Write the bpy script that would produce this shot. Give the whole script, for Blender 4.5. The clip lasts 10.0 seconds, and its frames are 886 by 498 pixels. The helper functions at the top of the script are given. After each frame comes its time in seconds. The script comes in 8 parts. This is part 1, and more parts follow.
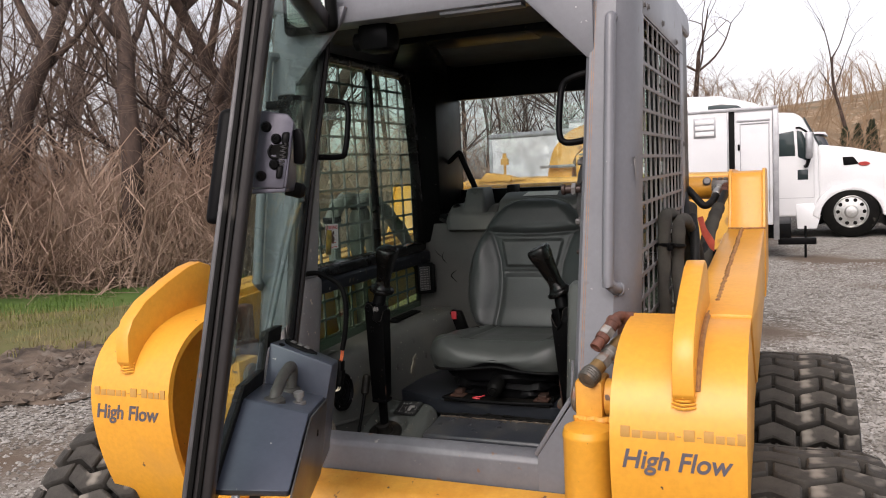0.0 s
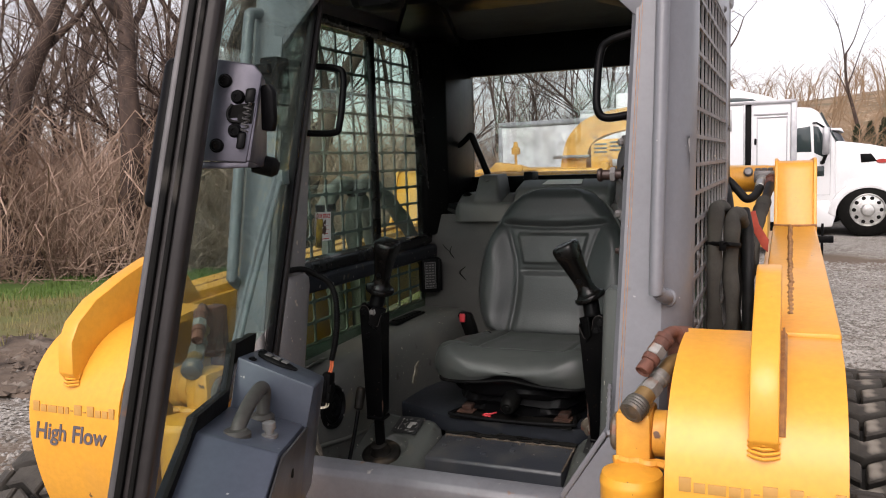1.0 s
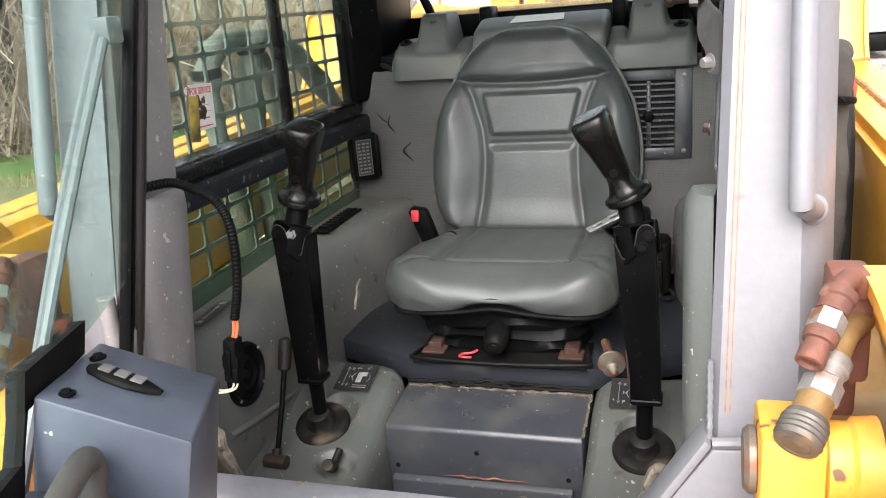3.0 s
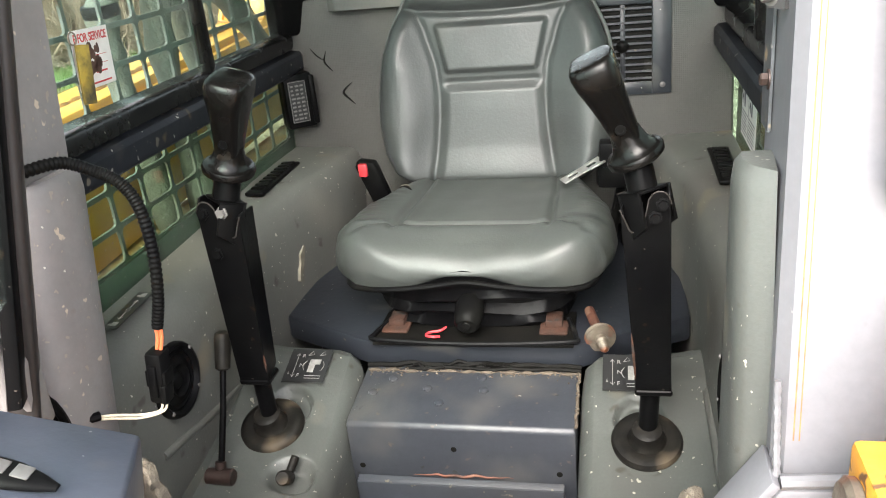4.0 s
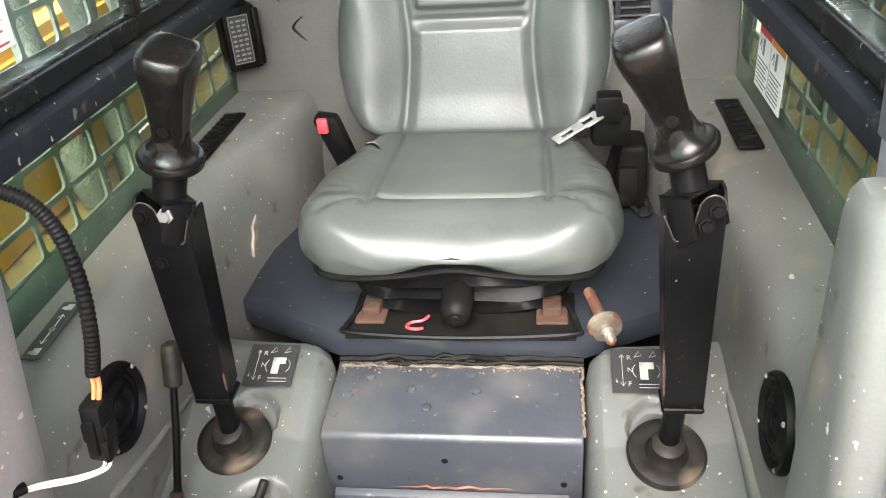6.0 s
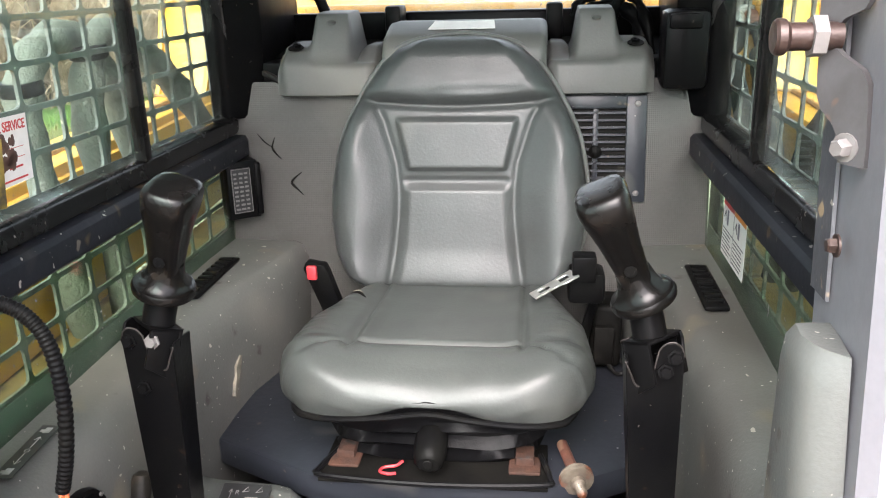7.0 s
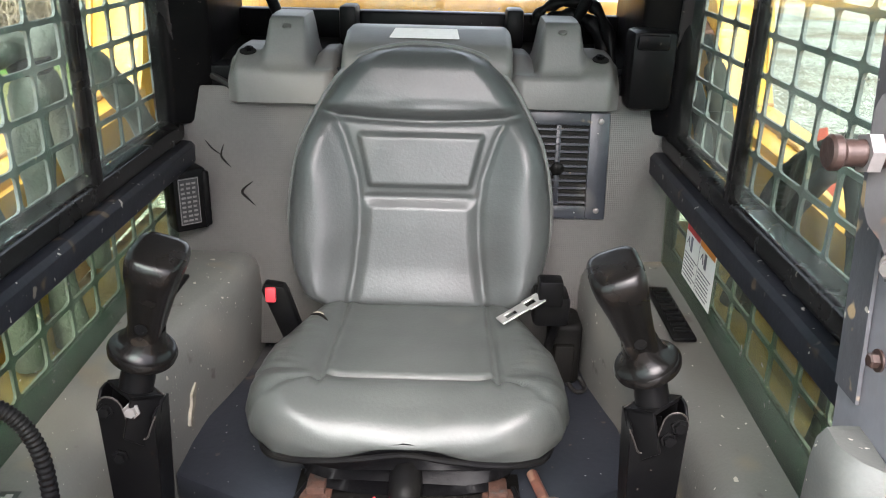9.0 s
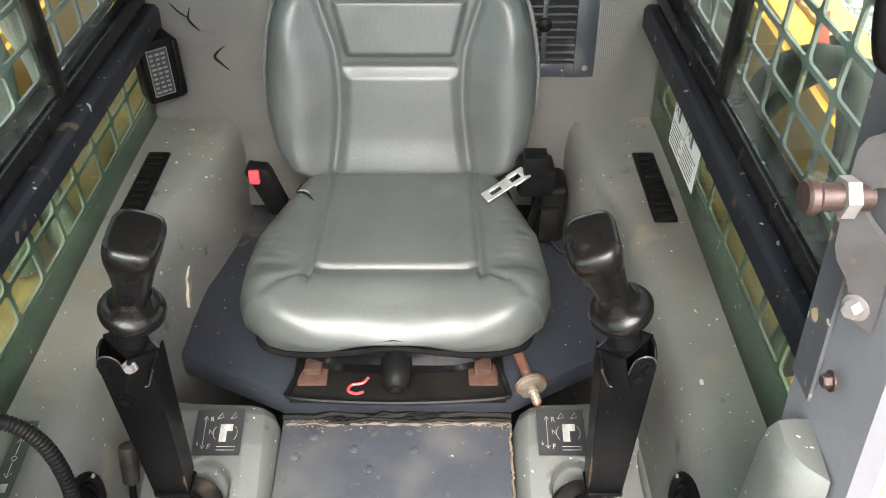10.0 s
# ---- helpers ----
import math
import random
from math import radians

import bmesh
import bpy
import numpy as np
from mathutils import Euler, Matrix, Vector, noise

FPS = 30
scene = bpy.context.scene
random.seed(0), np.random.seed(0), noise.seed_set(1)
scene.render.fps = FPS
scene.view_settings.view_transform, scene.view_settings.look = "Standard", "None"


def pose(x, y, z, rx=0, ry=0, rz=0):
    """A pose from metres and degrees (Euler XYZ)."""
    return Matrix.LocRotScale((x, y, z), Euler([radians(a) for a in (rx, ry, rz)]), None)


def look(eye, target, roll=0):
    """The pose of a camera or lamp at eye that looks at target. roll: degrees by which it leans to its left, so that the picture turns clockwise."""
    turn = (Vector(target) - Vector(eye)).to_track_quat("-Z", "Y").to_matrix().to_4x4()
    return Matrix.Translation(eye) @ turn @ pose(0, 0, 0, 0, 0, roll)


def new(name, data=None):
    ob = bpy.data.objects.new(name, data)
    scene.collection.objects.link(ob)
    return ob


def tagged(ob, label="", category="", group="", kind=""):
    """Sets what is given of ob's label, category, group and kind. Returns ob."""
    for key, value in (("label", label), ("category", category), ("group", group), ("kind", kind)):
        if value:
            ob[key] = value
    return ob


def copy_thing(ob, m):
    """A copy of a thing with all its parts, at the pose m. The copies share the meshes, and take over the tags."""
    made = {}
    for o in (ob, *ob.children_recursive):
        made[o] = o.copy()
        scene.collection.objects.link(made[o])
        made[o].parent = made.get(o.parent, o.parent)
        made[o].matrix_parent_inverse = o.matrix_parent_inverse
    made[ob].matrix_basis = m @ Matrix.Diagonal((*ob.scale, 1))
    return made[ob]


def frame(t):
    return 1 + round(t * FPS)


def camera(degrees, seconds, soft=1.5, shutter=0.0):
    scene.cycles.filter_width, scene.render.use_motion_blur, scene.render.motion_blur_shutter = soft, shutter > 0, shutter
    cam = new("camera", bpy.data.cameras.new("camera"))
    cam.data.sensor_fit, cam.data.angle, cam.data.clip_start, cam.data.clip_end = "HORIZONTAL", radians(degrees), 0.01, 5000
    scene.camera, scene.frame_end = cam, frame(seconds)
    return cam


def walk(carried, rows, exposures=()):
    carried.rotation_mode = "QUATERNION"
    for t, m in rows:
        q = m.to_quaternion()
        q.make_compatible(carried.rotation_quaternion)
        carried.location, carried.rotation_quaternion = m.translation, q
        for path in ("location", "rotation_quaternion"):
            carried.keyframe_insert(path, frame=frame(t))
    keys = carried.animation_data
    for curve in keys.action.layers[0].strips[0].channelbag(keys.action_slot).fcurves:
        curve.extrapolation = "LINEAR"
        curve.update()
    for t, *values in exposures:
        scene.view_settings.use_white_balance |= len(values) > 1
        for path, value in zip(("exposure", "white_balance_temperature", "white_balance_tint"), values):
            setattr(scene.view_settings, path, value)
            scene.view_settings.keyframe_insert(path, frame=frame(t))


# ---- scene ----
cam = camera(57.4, 10.0, 1.05)
PATH = [
    (0, (0.752, -1.621, 1.45), (-0.018, 0.215, 1.26), -2.8),
    (0.5, (0.679, -1.53, 1.451), (-0.054, 0.322, 1.27), -2.6),
    (1, (0.625, -1.34, 1.428), (-0.157, 0.489, 1.217), -1.8),
    (1.5, (0.578, -1.167, 1.417), (-0.252, 0.628, 1.117), -2.0),
    (2, (0.469, -1.03, 1.393), (-0.321, 0.757, 0.966), -3.5),
    (2.5, (0.377, -0.918, 1.415), (-0.299, 0.891, 0.893), -4.3),
    (2.7, (0.357, -0.867, 1.411), (-0.278, 0.95, 0.868), -4.5),
    (3.8, (0.257, -0.583, 1.407), (-0.223, 1.217, 0.68), -5.7),
    (4, (0.228, -0.577, 1.413), (-0.197, 1.217, 0.639), -5.8),
    (4.5, (0.154, -0.529, 1.421), (-0.103, 1.221, 0.488), -6.2),
    (5, (0.133, -0.477, 1.427), (-0.067, 1.198, 0.353), -5.0),
    (5.5, (0.137, -0.428, 1.444), (-0.103, 1.233, 0.355), -4.5),
    (6, (0.126, -0.384, 1.447), (-0.137, 1.324, 0.44), -4.7),
    (6.2, (0.114, -0.372, 1.452), (-0.124, 1.38, 0.517), -3.9),
    (7.3, (0.167, -0.472, 1.438), (-0.101, 1.423, 0.857), -0.7),
    (7.5, (0.174, -0.492, 1.441), (-0.132, 1.399, 0.867), -0.8),
    (8, (0.156, -0.513, 1.454), (-0.181, 1.372, 0.877), -0.6),
    (8.5, (0.117, -0.475, 1.443), (-0.14, 1.428, 0.884), 0.4),
    (9, (0.049, -0.378, 1.531), (0.038, 1.481, 0.794), 1.4),
    (9.5, (0.057, -0.356, 1.636), (0.151, 1.357, 0.608), 0.2),
    (10, (0.064, -0.277, 1.706), (0.071, 1.272, 0.439), 0.2),
]
EXPOSURES = [(0, 0.47, 6600, 18), (1.0, 0.58, 6600, 19), (1.6, 0.95, 6600, 19), (2.5, 1.75, 6500, 19), (3.8, 2.65, 6600, 12), (4.5, 2.85, 6700, 12), (5.0, 3.1, 6700, 12), (5.5, 3.18, 6700, 12), (6.0, 3.35, 6600, 15), (6.2, 3.35, 6600, 15), (7.3, 2.75, 6500, 20), (8.5, 2.85, 6500, 19), (9.0, 2.85, 6450, 20), (10.0, 3.08, 6600, 15)]
walk(cam, [(t, look(eye, target, roll)) for t, eye, target, roll in PATH], EXPOSURES)

# ---- light: a bright, thinly overcast spring day ----
SUN_AZ, SUN_EL = radians(180), radians(44)   # azimuth clockwise from +y, height
world = bpy.data.worlds.new("sky")
scene.world = world
world.use_nodes = True
wn, wl = world.node_tree.nodes, world.node_tree.links
sky = wn.new("ShaderNodeTexSky")
sky.sky_type, sky.sun_disc = "NISHITA", False
sky.sun_elevation, sky.sun_rotation = SUN_EL, SUN_AZ
sky.air_density, sky.dust_density, sky.ozone_density = 1.0, 2.0, 1.0
pale = wn.new("ShaderNodeHueSaturation")
pale.inputs["Saturation"].default_value = 0.22
wl.new(sky.outputs[0], pale.inputs["Color"])
wl.new(pale.outputs[0], wn["Background"].inputs["Color"])
wn["Background"].inputs["Strength"].default_value = 0.15
sun = new("sun", bpy.data.lights.new("sun", "SUN"))
sun.data.energy, sun.data.angle, sun.data.color = 1.7, radians(45), (1.0, 0.95, 0.87)
sun_dir = Vector((math.sin(SUN_AZ) * math.cos(SUN_EL), math.cos(SUN_AZ) * math.cos(SUN_EL), math.sin(SUN_EL)))
sun.matrix_world = look(sun_dir * 30, (0, 0, 0))


# ---- materials ----
def ramp(nt, src, lo, hi):
    n = nt.nodes.new("ShaderNodeMapRange")
    n.inputs["From Min"].default_value, n.inputs["From Max"].default_value = lo, hi
    nt.links.new(src, n.inputs["Value"])
    return n.outputs["Result"]


def mixc(nt, fac, a, b):
    n = nt.nodes.new("ShaderNodeMix")
    n.data_type = "RGBA"
    if isinstance(fac, float):
        n.inputs[0].default_value = fac
    else:
        nt.links.new(fac, n.inputs[0])
    for v, slot in ((a, n.inputs[6]), (b, n.inputs[7])):
        if isinstance(v, tuple):
            slot.default_value = (*v, 1)
        else:
            nt.links.new(v, slot)
    return n.outputs[2]


def noise_of(nt, co, scale, detail=4.0, rough=0.6):
    n = nt.nodes.new("ShaderNodeTexNoise")
    n.inputs["Scale"].default_value, n.inputs["Detail"].default_value, n.inputs["Roughness"].default_value = scale, detail, rough
    nt.links.new(co, n.inputs["Vector"])
    return n.outputs["Fac"]


def mat(name, c1, c2=None, rough=0.5, metal=0.0, scale=6.0, fine=90.0, bump=0.15, specks=(), coat=0.0, stretch=None, piece=0.0, rvar=0.12, dots=0.0, spec=0.5):
    """A surface of two tones in two scales. specks: (colour, scale, threshold, softness) marks; dots: pitch of an embossed dot pattern."""
    m = bpy.data.materials.new(name)
    m.use_nodes = True
    nt = m.node_tree
    p = nt.nodes["Principled BSDF"]
    co = nt.nodes.new("ShaderNodeTexCoord").outputs["Object"]
    if stretch:
        mp = nt.nodes.new("ShaderNodeMapping")
        mp.inputs["Scale"].default_value = stretch
        nt.links.new(co, mp.inputs["Vector"])
        co = mp.outputs["Vector"]
    c2 = c2 or tuple(v * 0.72 for v in c1)
    big = noise_of(nt, co, scale, 5.0)
    small = noise_of(nt, co, fine, 3.0)
    col = mixc(nt, ramp(nt, big, 0.38, 0.66), c1, c2)
    shade = ramp(nt, small, 0.2, 0.8)
    dark = mixc(nt, 0.22, col, tuple(v * 0.35 for v in c2))
    col = mixc(nt, shade, col, dark)
    for sc, s_scale, thr, soft in specks:
        col = mixc(nt, ramp(nt, noise_of(nt, co, s_scale, 2.0, 0.5), thr, thr + soft), col, sc)
    if piece:
        info = nt.nodes.new("ShaderNodeObjectInfo")
        hs = nt.nodes.new("ShaderNodeHueSaturation")
        nt.links.new(col, hs.inputs["Color"])
        mr = nt.nodes.new("ShaderNodeMapRange")
        mr.inputs["To Min"].default_value, mr.inputs["To Max"].default_value = 1 - piece, 1 + piece
        nt.links.new(info.outputs["Random"], mr.inputs["Value"])
        nt.links.new(mr.outputs["Result"], hs.inputs["Value"])
        col = hs.outputs["Color"]
    nt.links.new(col, p.inputs["Base Color"])
    p.inputs["Metallic"].default_value = metal
    p.inputs["Specular IOR Level"].default_value = spec
    p.inputs["Coat Weight"].default_value = coat
    rr = nt.nodes.new("ShaderNodeMapRange")
    rr.inputs["To Min"].default_value, rr.inputs["To Max"].default_value = max(0.02, rough - rvar), min(1.0, rough + rvar)
    nt.links.new(big, rr.inputs["Value"])
    nt.links.new(rr.outputs["Result"], p.inputs["Roughness"])
    if bump or dots:
        b = nt.nodes.new("ShaderNodeBump")
        b.inputs["Strength"].default_value, b.inputs["Distance"].default_value = max(bump, 0.2 if dots else 0), 0.004
        if dots:
            v = nt.nodes.new("ShaderNodeTexVoronoi")
            v.inputs["Scale"].default_value, v.inputs["Randomness"].default_value = 1 / dots, 0.0
            nt.links.new(co, v.inputs["Vector"])
            nt.links.new(v.outputs["Distance"], b.inputs["Height"])
        else:
            nt.links.new(small, b.inputs["Height"])
        nt.links.new(b.outputs["Normal"], p.inputs["Normal"])
    return m


def glass(name, tint, gloss=1.0, film=0.07, spotty=0.73):
    """A thin pane: tinted see-through with a Fresnel gloss and a little dust."""
    m = bpy.data.materials.new(name)
    m.use_nodes = True
    nt = m.node_tree
    nt.nodes.remove(nt.nodes["Principled BSDF"])
    tr, gl, df = (nt.nodes.new("ShaderNodeBsdf" + k) for k in ("Transparent", "Glossy", "Diffuse"))
    tr.inputs["Color"].default_value = (*tint, 1)
    gl.inputs["Roughness"].default_value = 0.02
    df.inputs["Color"].default_value = (0.5, 0.5, 0.46, 1)
    fr = nt.nodes.new("ShaderNodeLayerWeight")
    pw, mu = nt.nodes.new("ShaderNodeMath"), nt.nodes.new("ShaderNodeMath")
    pw.operation, mu.operation = "POWER", "MULTIPLY_ADD"
    pw.inputs[1].default_value = 3.0
    mu.inputs[1].default_value, mu.inputs[2].default_value = 0.85 * gloss, 0.07 * gloss
    nt.links.new(fr.outputs["Facing"], pw.inputs[0])
    nt.links.new(pw.outputs[0], mu.inputs[0])
    a, b = nt.nodes.new("ShaderNodeMixShader"), nt.nodes.new("ShaderNodeMixShader")
    co = nt.nodes.new("ShaderNodeTexCoord").outputs["Object"]
    dust = nt.nodes.new("ShaderNodeMath")
    dust.operation = "MULTIPLY"
    dust.inputs[1].default_value = film
    nt.links.new(ramp(nt, noise_of(nt, co, 14.0, 8.0, 0.7), 0.42, 0.8), dust.inputs[0])
    spot = nt.nodes.new("ShaderNodeMath")
    spot.operation = "MAXIMUM"
    spots = nt.nodes.new("ShaderNodeMath")
    spots.operation = "MULTIPLY"
    spots.inputs[1].default_value = 0.5
    nt.links.new(ramp(nt, noise_of(nt, co, 120.0, 2.0, 0.5), spotty, spotty + 0.03), spots.inputs[0])
    nt.links.new(dust.outputs[0], spot.inputs[0])
    nt.links.new(spots.outputs[0], spot.inputs[1])
    nt.links.new(spot.outputs[0], a.inputs[0])
    nt.links.new(tr.outputs[0], a.inputs[1])
    nt.links.new(df.outputs[0], a.inputs[2])
    nt.links.new(mu.outputs[0], b.inputs[0])
    nt.links.new(a.outputs[0], b.inputs[1])
    nt.links.new(gl.outputs[0], b.inputs[2])
    nt.links.new(b.outputs[0], nt.nodes["Material Output"].inputs["Surface"])
    return m


FLECK = ((0.45, 0.43, 0.38), 150.0, 0.728, 0.02)
RUSTY = ((0.16, 0.065, 0.03), 9.0, 0.66, 0.06)
M_YELLOW = mat("yellow_paint", (0.80, 0.37, 0.035), (0.74, 0.33, 0.03), 0.42, scale=3.0, bump=0.05, specks=[((0.09, 0.05, 0.03), 70.0, 0.755, 0.02), ((0.60, 0.30, 0.06), 5.0, 0.6, 0.2)], coat=0.15)
M_BODYDIRT = mat("dirty_yellow_body", (0.34, 0.20, 0.065), (0.20, 0.12, 0.055), 0.7, scale=5.0, bump=0.2, specks=[((0.30, 0.27, 0.21), 6.0, 0.56, 0.15), ((0.10, 0.06, 0.035), 12.0, 0.62, 0.1)])
M_WELD = mat("rusty_weld", (0.40, 0.19, 0.055), (0.22, 0.10, 0.04), 0.7, scale=60.0, bump=0.4)
M_STRAP_RED = mat("faded_red_webbing", (0.42, 0.065, 0.035), (0.30, 0.045, 0.025), 0.8, scale=30.0, bump=0.3)
M_YELLOW_OLD = mat("worn_yellow_paint", (0.72, 0.36, 0.05), (0.62, 0.27, 0.03), 0.5, scale=12.0, bump=0.2, specks=[((0.12, 0.06, 0.03), 40.0, 0.68, 0.04)])
M_CAB = mat("grey_cab_paint", (0.165, 0.167, 0.182), (0.145, 0.146, 0.160), 0.42, scale=2.5, bump=0.04, specks=[((0.36, 0.35, 0.34), 60.0, 0.76, 0.02), ((0.10, 0.09, 0.085), 18.0, 0.72, 0.04)], coat=0.1)
M_CAB_WORN = mat("chipped_cab_paint", (0.200, 0.190, 0.188), (0.165, 0.155, 0.153), 0.5, scale=8.0, bump=0.12, specks=[((0.40, 0.33, 0.26), 55.0, 0.70, 0.03), ((0.22, 0.19, 0.165), 90.0, 0.66, 0.04), FLECK, ((0.12, 0.06, 0.035), 14.0, 0.70, 0.05)])
M_CHIPPED = mat("dark_chipped_paint", (0.060, 0.062, 0.070), (0.048, 0.050, 0.056), 0.45, scale=8.0, bump=0.12, specks=[((0.30, 0.22, 0.13), 34.0, 0.64, 0.03), ((0.34, 0.32, 0.28), 80.0, 0.71, 0.02)])
M_SILL = mat("scuffed_sill_paint", (0.158, 0.160, 0.172), (0.118, 0.119, 0.129), 0.42, scale=9.0, bump=0.1, specks=[((0.17, 0.095, 0.055), 30.0, 0.68, 0.05), ((0.36, 0.34, 0.30), 34.0, 0.70, 0.06)])
M_PANEL = mat("grey_moulded_plastic", (0.113, 0.115, 0.104), (0.089, 0.091, 0.082), 0.5, scale=3.0, fine=260.0, bump=0.10, specks=[((0.20, 0.185, 0.155), 3.5, 0.56, 0.25), ((0.058, 0.054, 0.048), 2.6, 0.55, 0.16), ((0.15, 0.125, 0.085), 9.0, 0.62, 0.14), ((0.05, 0.045, 0.039), 24.0, 0.68, 0.06), ((0.34, 0.32, 0.27), 48.0, 0.735, 0.015), FLECK])
# Panel plastic, slightly greener, and darkened to hold the shade round the pods.
M_POD = mat("shaded_grey_green_plastic", (0.080, 0.085, 0.079), (0.063, 0.068, 0.063), 0.44, scale=4.0, fine=260.0, bump=0.10, specks=[((0.060, 0.060, 0.055), 3.0, 0.55, 0.16), ((0.13, 0.115, 0.085), 8.0, 0.64, 0.14), ((0.04, 0.036, 0.03), 26.0, 0.69, 0.05), ((0.34, 0.32, 0.27), 60.0, 0.725, 0.015), ((0.36, 0.34, 0.29), 130.0, 0.715, 0.015)])
M_REAR = mat("dotted_grey_plastic", (0.068, 0.066, 0.061), (0.053, 0.051, 0.048), 0.6, scale=3.0, fine=200.0, bump=0.1, specks=[((0.105, 0.098, 0.084), 2.6, 0.56, 0.2), ((0.045, 0.042, 0.038), 5.0, 0.60, 0.12)], dots=0.0034)
M_TRIM = mat("smooth_grey_plastic", (0.092, 0.092, 0.087), (0.074, 0.075, 0.070), 0.5, scale=5.0, fine=240.0, bump=0.08, specks=[((0.17, 0.16, 0.14), 4.0, 0.58, 0.25)])
M_NAVY = mat("dark_blue_grey_paint", (0.0215, 0.0245, 0.031), (0.0165, 0.019, 0.024), 0.33, scale=5.0, bump=0.08, specks=[((0.17, 0.16, 0.14), 6.0, 0.62, 0.2), ((0.40, 0.39, 0.36), 90.0, 0.752, 0.02), ((0.085, 0.066, 0.05), 44.0, 0.72, 0.05)], spec=0.32)
M_KICK = mat("mud_splashed_steel", (0.036, 0.041, 0.051), (0.029, 0.031, 0.036), 0.5, scale=5.0, bump=0.12, specks=[((0.12, 0.11, 0.08), 70.0, 0.68, 0.05), ((0.09, 0.08, 0.062), 12.0, 0.64, 0.15)])
M_DIRTY = mat("dirty_floor_paint", (0.035, 0.036, 0.040), (0.05, 0.045, 0.038), 0.6, scale=9.0, bump=0.3, specks=[((0.30, 0.26, 0.20), 26.0, 0.64, 0.06), ((0.05, 0.045, 0.04), 14.0, 0.62, 0.08)])
M_VINYL = mat("grey_seat_vinyl", (0.048, 0.0525, 0.0515), (0.038, 0.042, 0.041), 0.39, scale=4.0, fine=210.0, bump=0.10, spec=0.42, rvar=0.09, specks=[((0.10, 0.10, 0.088), 5.0, 0.62, 0.25), ((0.030, 0.031, 0.030), 7.0, 0.62, 0.15)])
# Seat vinyl made lighter, standing in for the sky's sheen on the cushion.
M_VINYL_SHEEN = mat("sheen_grey_cushion_vinyl", (0.060, 0.066, 0.062), (0.049, 0.054, 0.051), 0.40, scale=4.0, fine=210.0, bump=0.08, spec=0.38, rvar=0.09, specks=[((0.11, 0.11, 0.096), 5.0, 0.60, 0.25), ((0.040, 0.042, 0.040), 7.0, 0.63, 0.15)])
M_SEAM = mat("seat_seam", (0.10, 0.105, 0.10), (0.08, 0.085, 0.08), 0.5)
M_BLACK = mat("black_plastic", (0.0035, 0.0035, 0.004), (0.006, 0.006, 0.0055), 0.40, scale=14.0, bump=0.1, specks=[((0.016, 0.015, 0.013), 9.0, 0.66, 0.2)], spec=0.06)
M_FRAME = mat("glossy_black_window_frame", (0.0035, 0.0036, 0.0038), (0.006, 0.006, 0.0058), 0.26, scale=14.0, bump=0.05, spec=0.22, specks=[((0.03, 0.027, 0.022), 10.0, 0.66, 0.2), ((0.20, 0.19, 0.16), 110.0, 0.735, 0.02)])
M_RUBBER = mat("black_rubber", (0.004, 0.0039, 0.0037), (0.008, 0.0076, 0.0066), 0.6, scale=16.0, bump=0.2, specks=[((0.06, 0.055, 0.047), 12.0, 0.66, 0.15)], spec=0.08)
M_BSTEEL = mat("black_painted_steel", (0.0028, 0.0028, 0.0032), (0.0045, 0.0045, 0.0045), 0.34, scale=10.0, bump=0.06, specks=[((0.06, 0.052, 0.045), 110.0, 0.735, 0.02), ((0.014, 0.0095, 0.007), 60.0, 0.68, 0.06), ((0.009, 0.008, 0.0075), 8.0, 0.60, 0.15)], spec=0.06)
M_LINER = mat("dark_grey_headliner", (0.125, 0.125, 0.128), (0.098, 0.098, 0.100), 0.85, bump=0.3, spec=0.1)
M_FRONTLINER = mat("dark_grey_roof_lining", (0.085, 0.080, 0.075), (0.065, 0.061, 0.057), 0.7, scale=6.0, bump=0.2, spec=0.2)
M_DOOR = mat("bronze_black_door_frame", (0.032, 0.028, 0.027), (0.022, 0.0195, 0.019), 0.36, scale=7.0, bump=0.08, specks=[((0.22, 0.18, 0.15), 45.0, 0.745, 0.03)], spec=0.16)
M_STEEL = mat("dull_steel", (0.24, 0.23, 0.225), (0.16, 0.15, 0.145), 0.45, metal=0.5, scale=14.0, bump=0.1, specks=[((0.12, 0.06, 0.04), 24.0, 0.68, 0.06)])
M_DULLZINC = mat("weathered_zinc", (0.34, 0.33, 0.31), (0.20, 0.185, 0.165), 0.5, metal=0.5, scale=30.0, bump=0.15, specks=[((0.22, 0.10, 0.05), 26.0, 0.6, 0.1)])
M_ZINC = mat("zinc_plate", (0.62, 0.62, 0.60), (0.48, 0.47, 0.45), 0.35, metal=0.8, scale=20.0, bump=0.08)
M_LATCH = mat("blued_steel_plate", (0.11, 0.105, 0.13), (0.075, 0.07, 0.085), 0.40, metal=0.5, scale=12.0, bump=0.08, specks=[RUSTY])
M_BOOT = mat("dusty_boot_rubber", (0.006, 0.0057, 0.0053), (0.018, 0.016, 0.013), 0.52, scale=22.0, bump=0.2, spec=0.16, specks=[((0.075, 0.058, 0.040), 17.0, 0.55, 0.14)])
M_WORNEDGE = mat("edge_bare_steel", (0.07, 0.064, 0.06), (0.035, 0.03, 0.027), 0.4, metal=0.5, scale=45.0, bump=0.1)
M_LEVERGRIP = mat("worn_grip_rubber", (0.0030, 0.0029, 0.0028), (0.0048, 0.0044, 0.0040), 0.25, scale=18.0, bump=0.08, spec=0.22, specks=[((0.016, 0.013, 0.010), 26.0, 0.66, 0.10)])
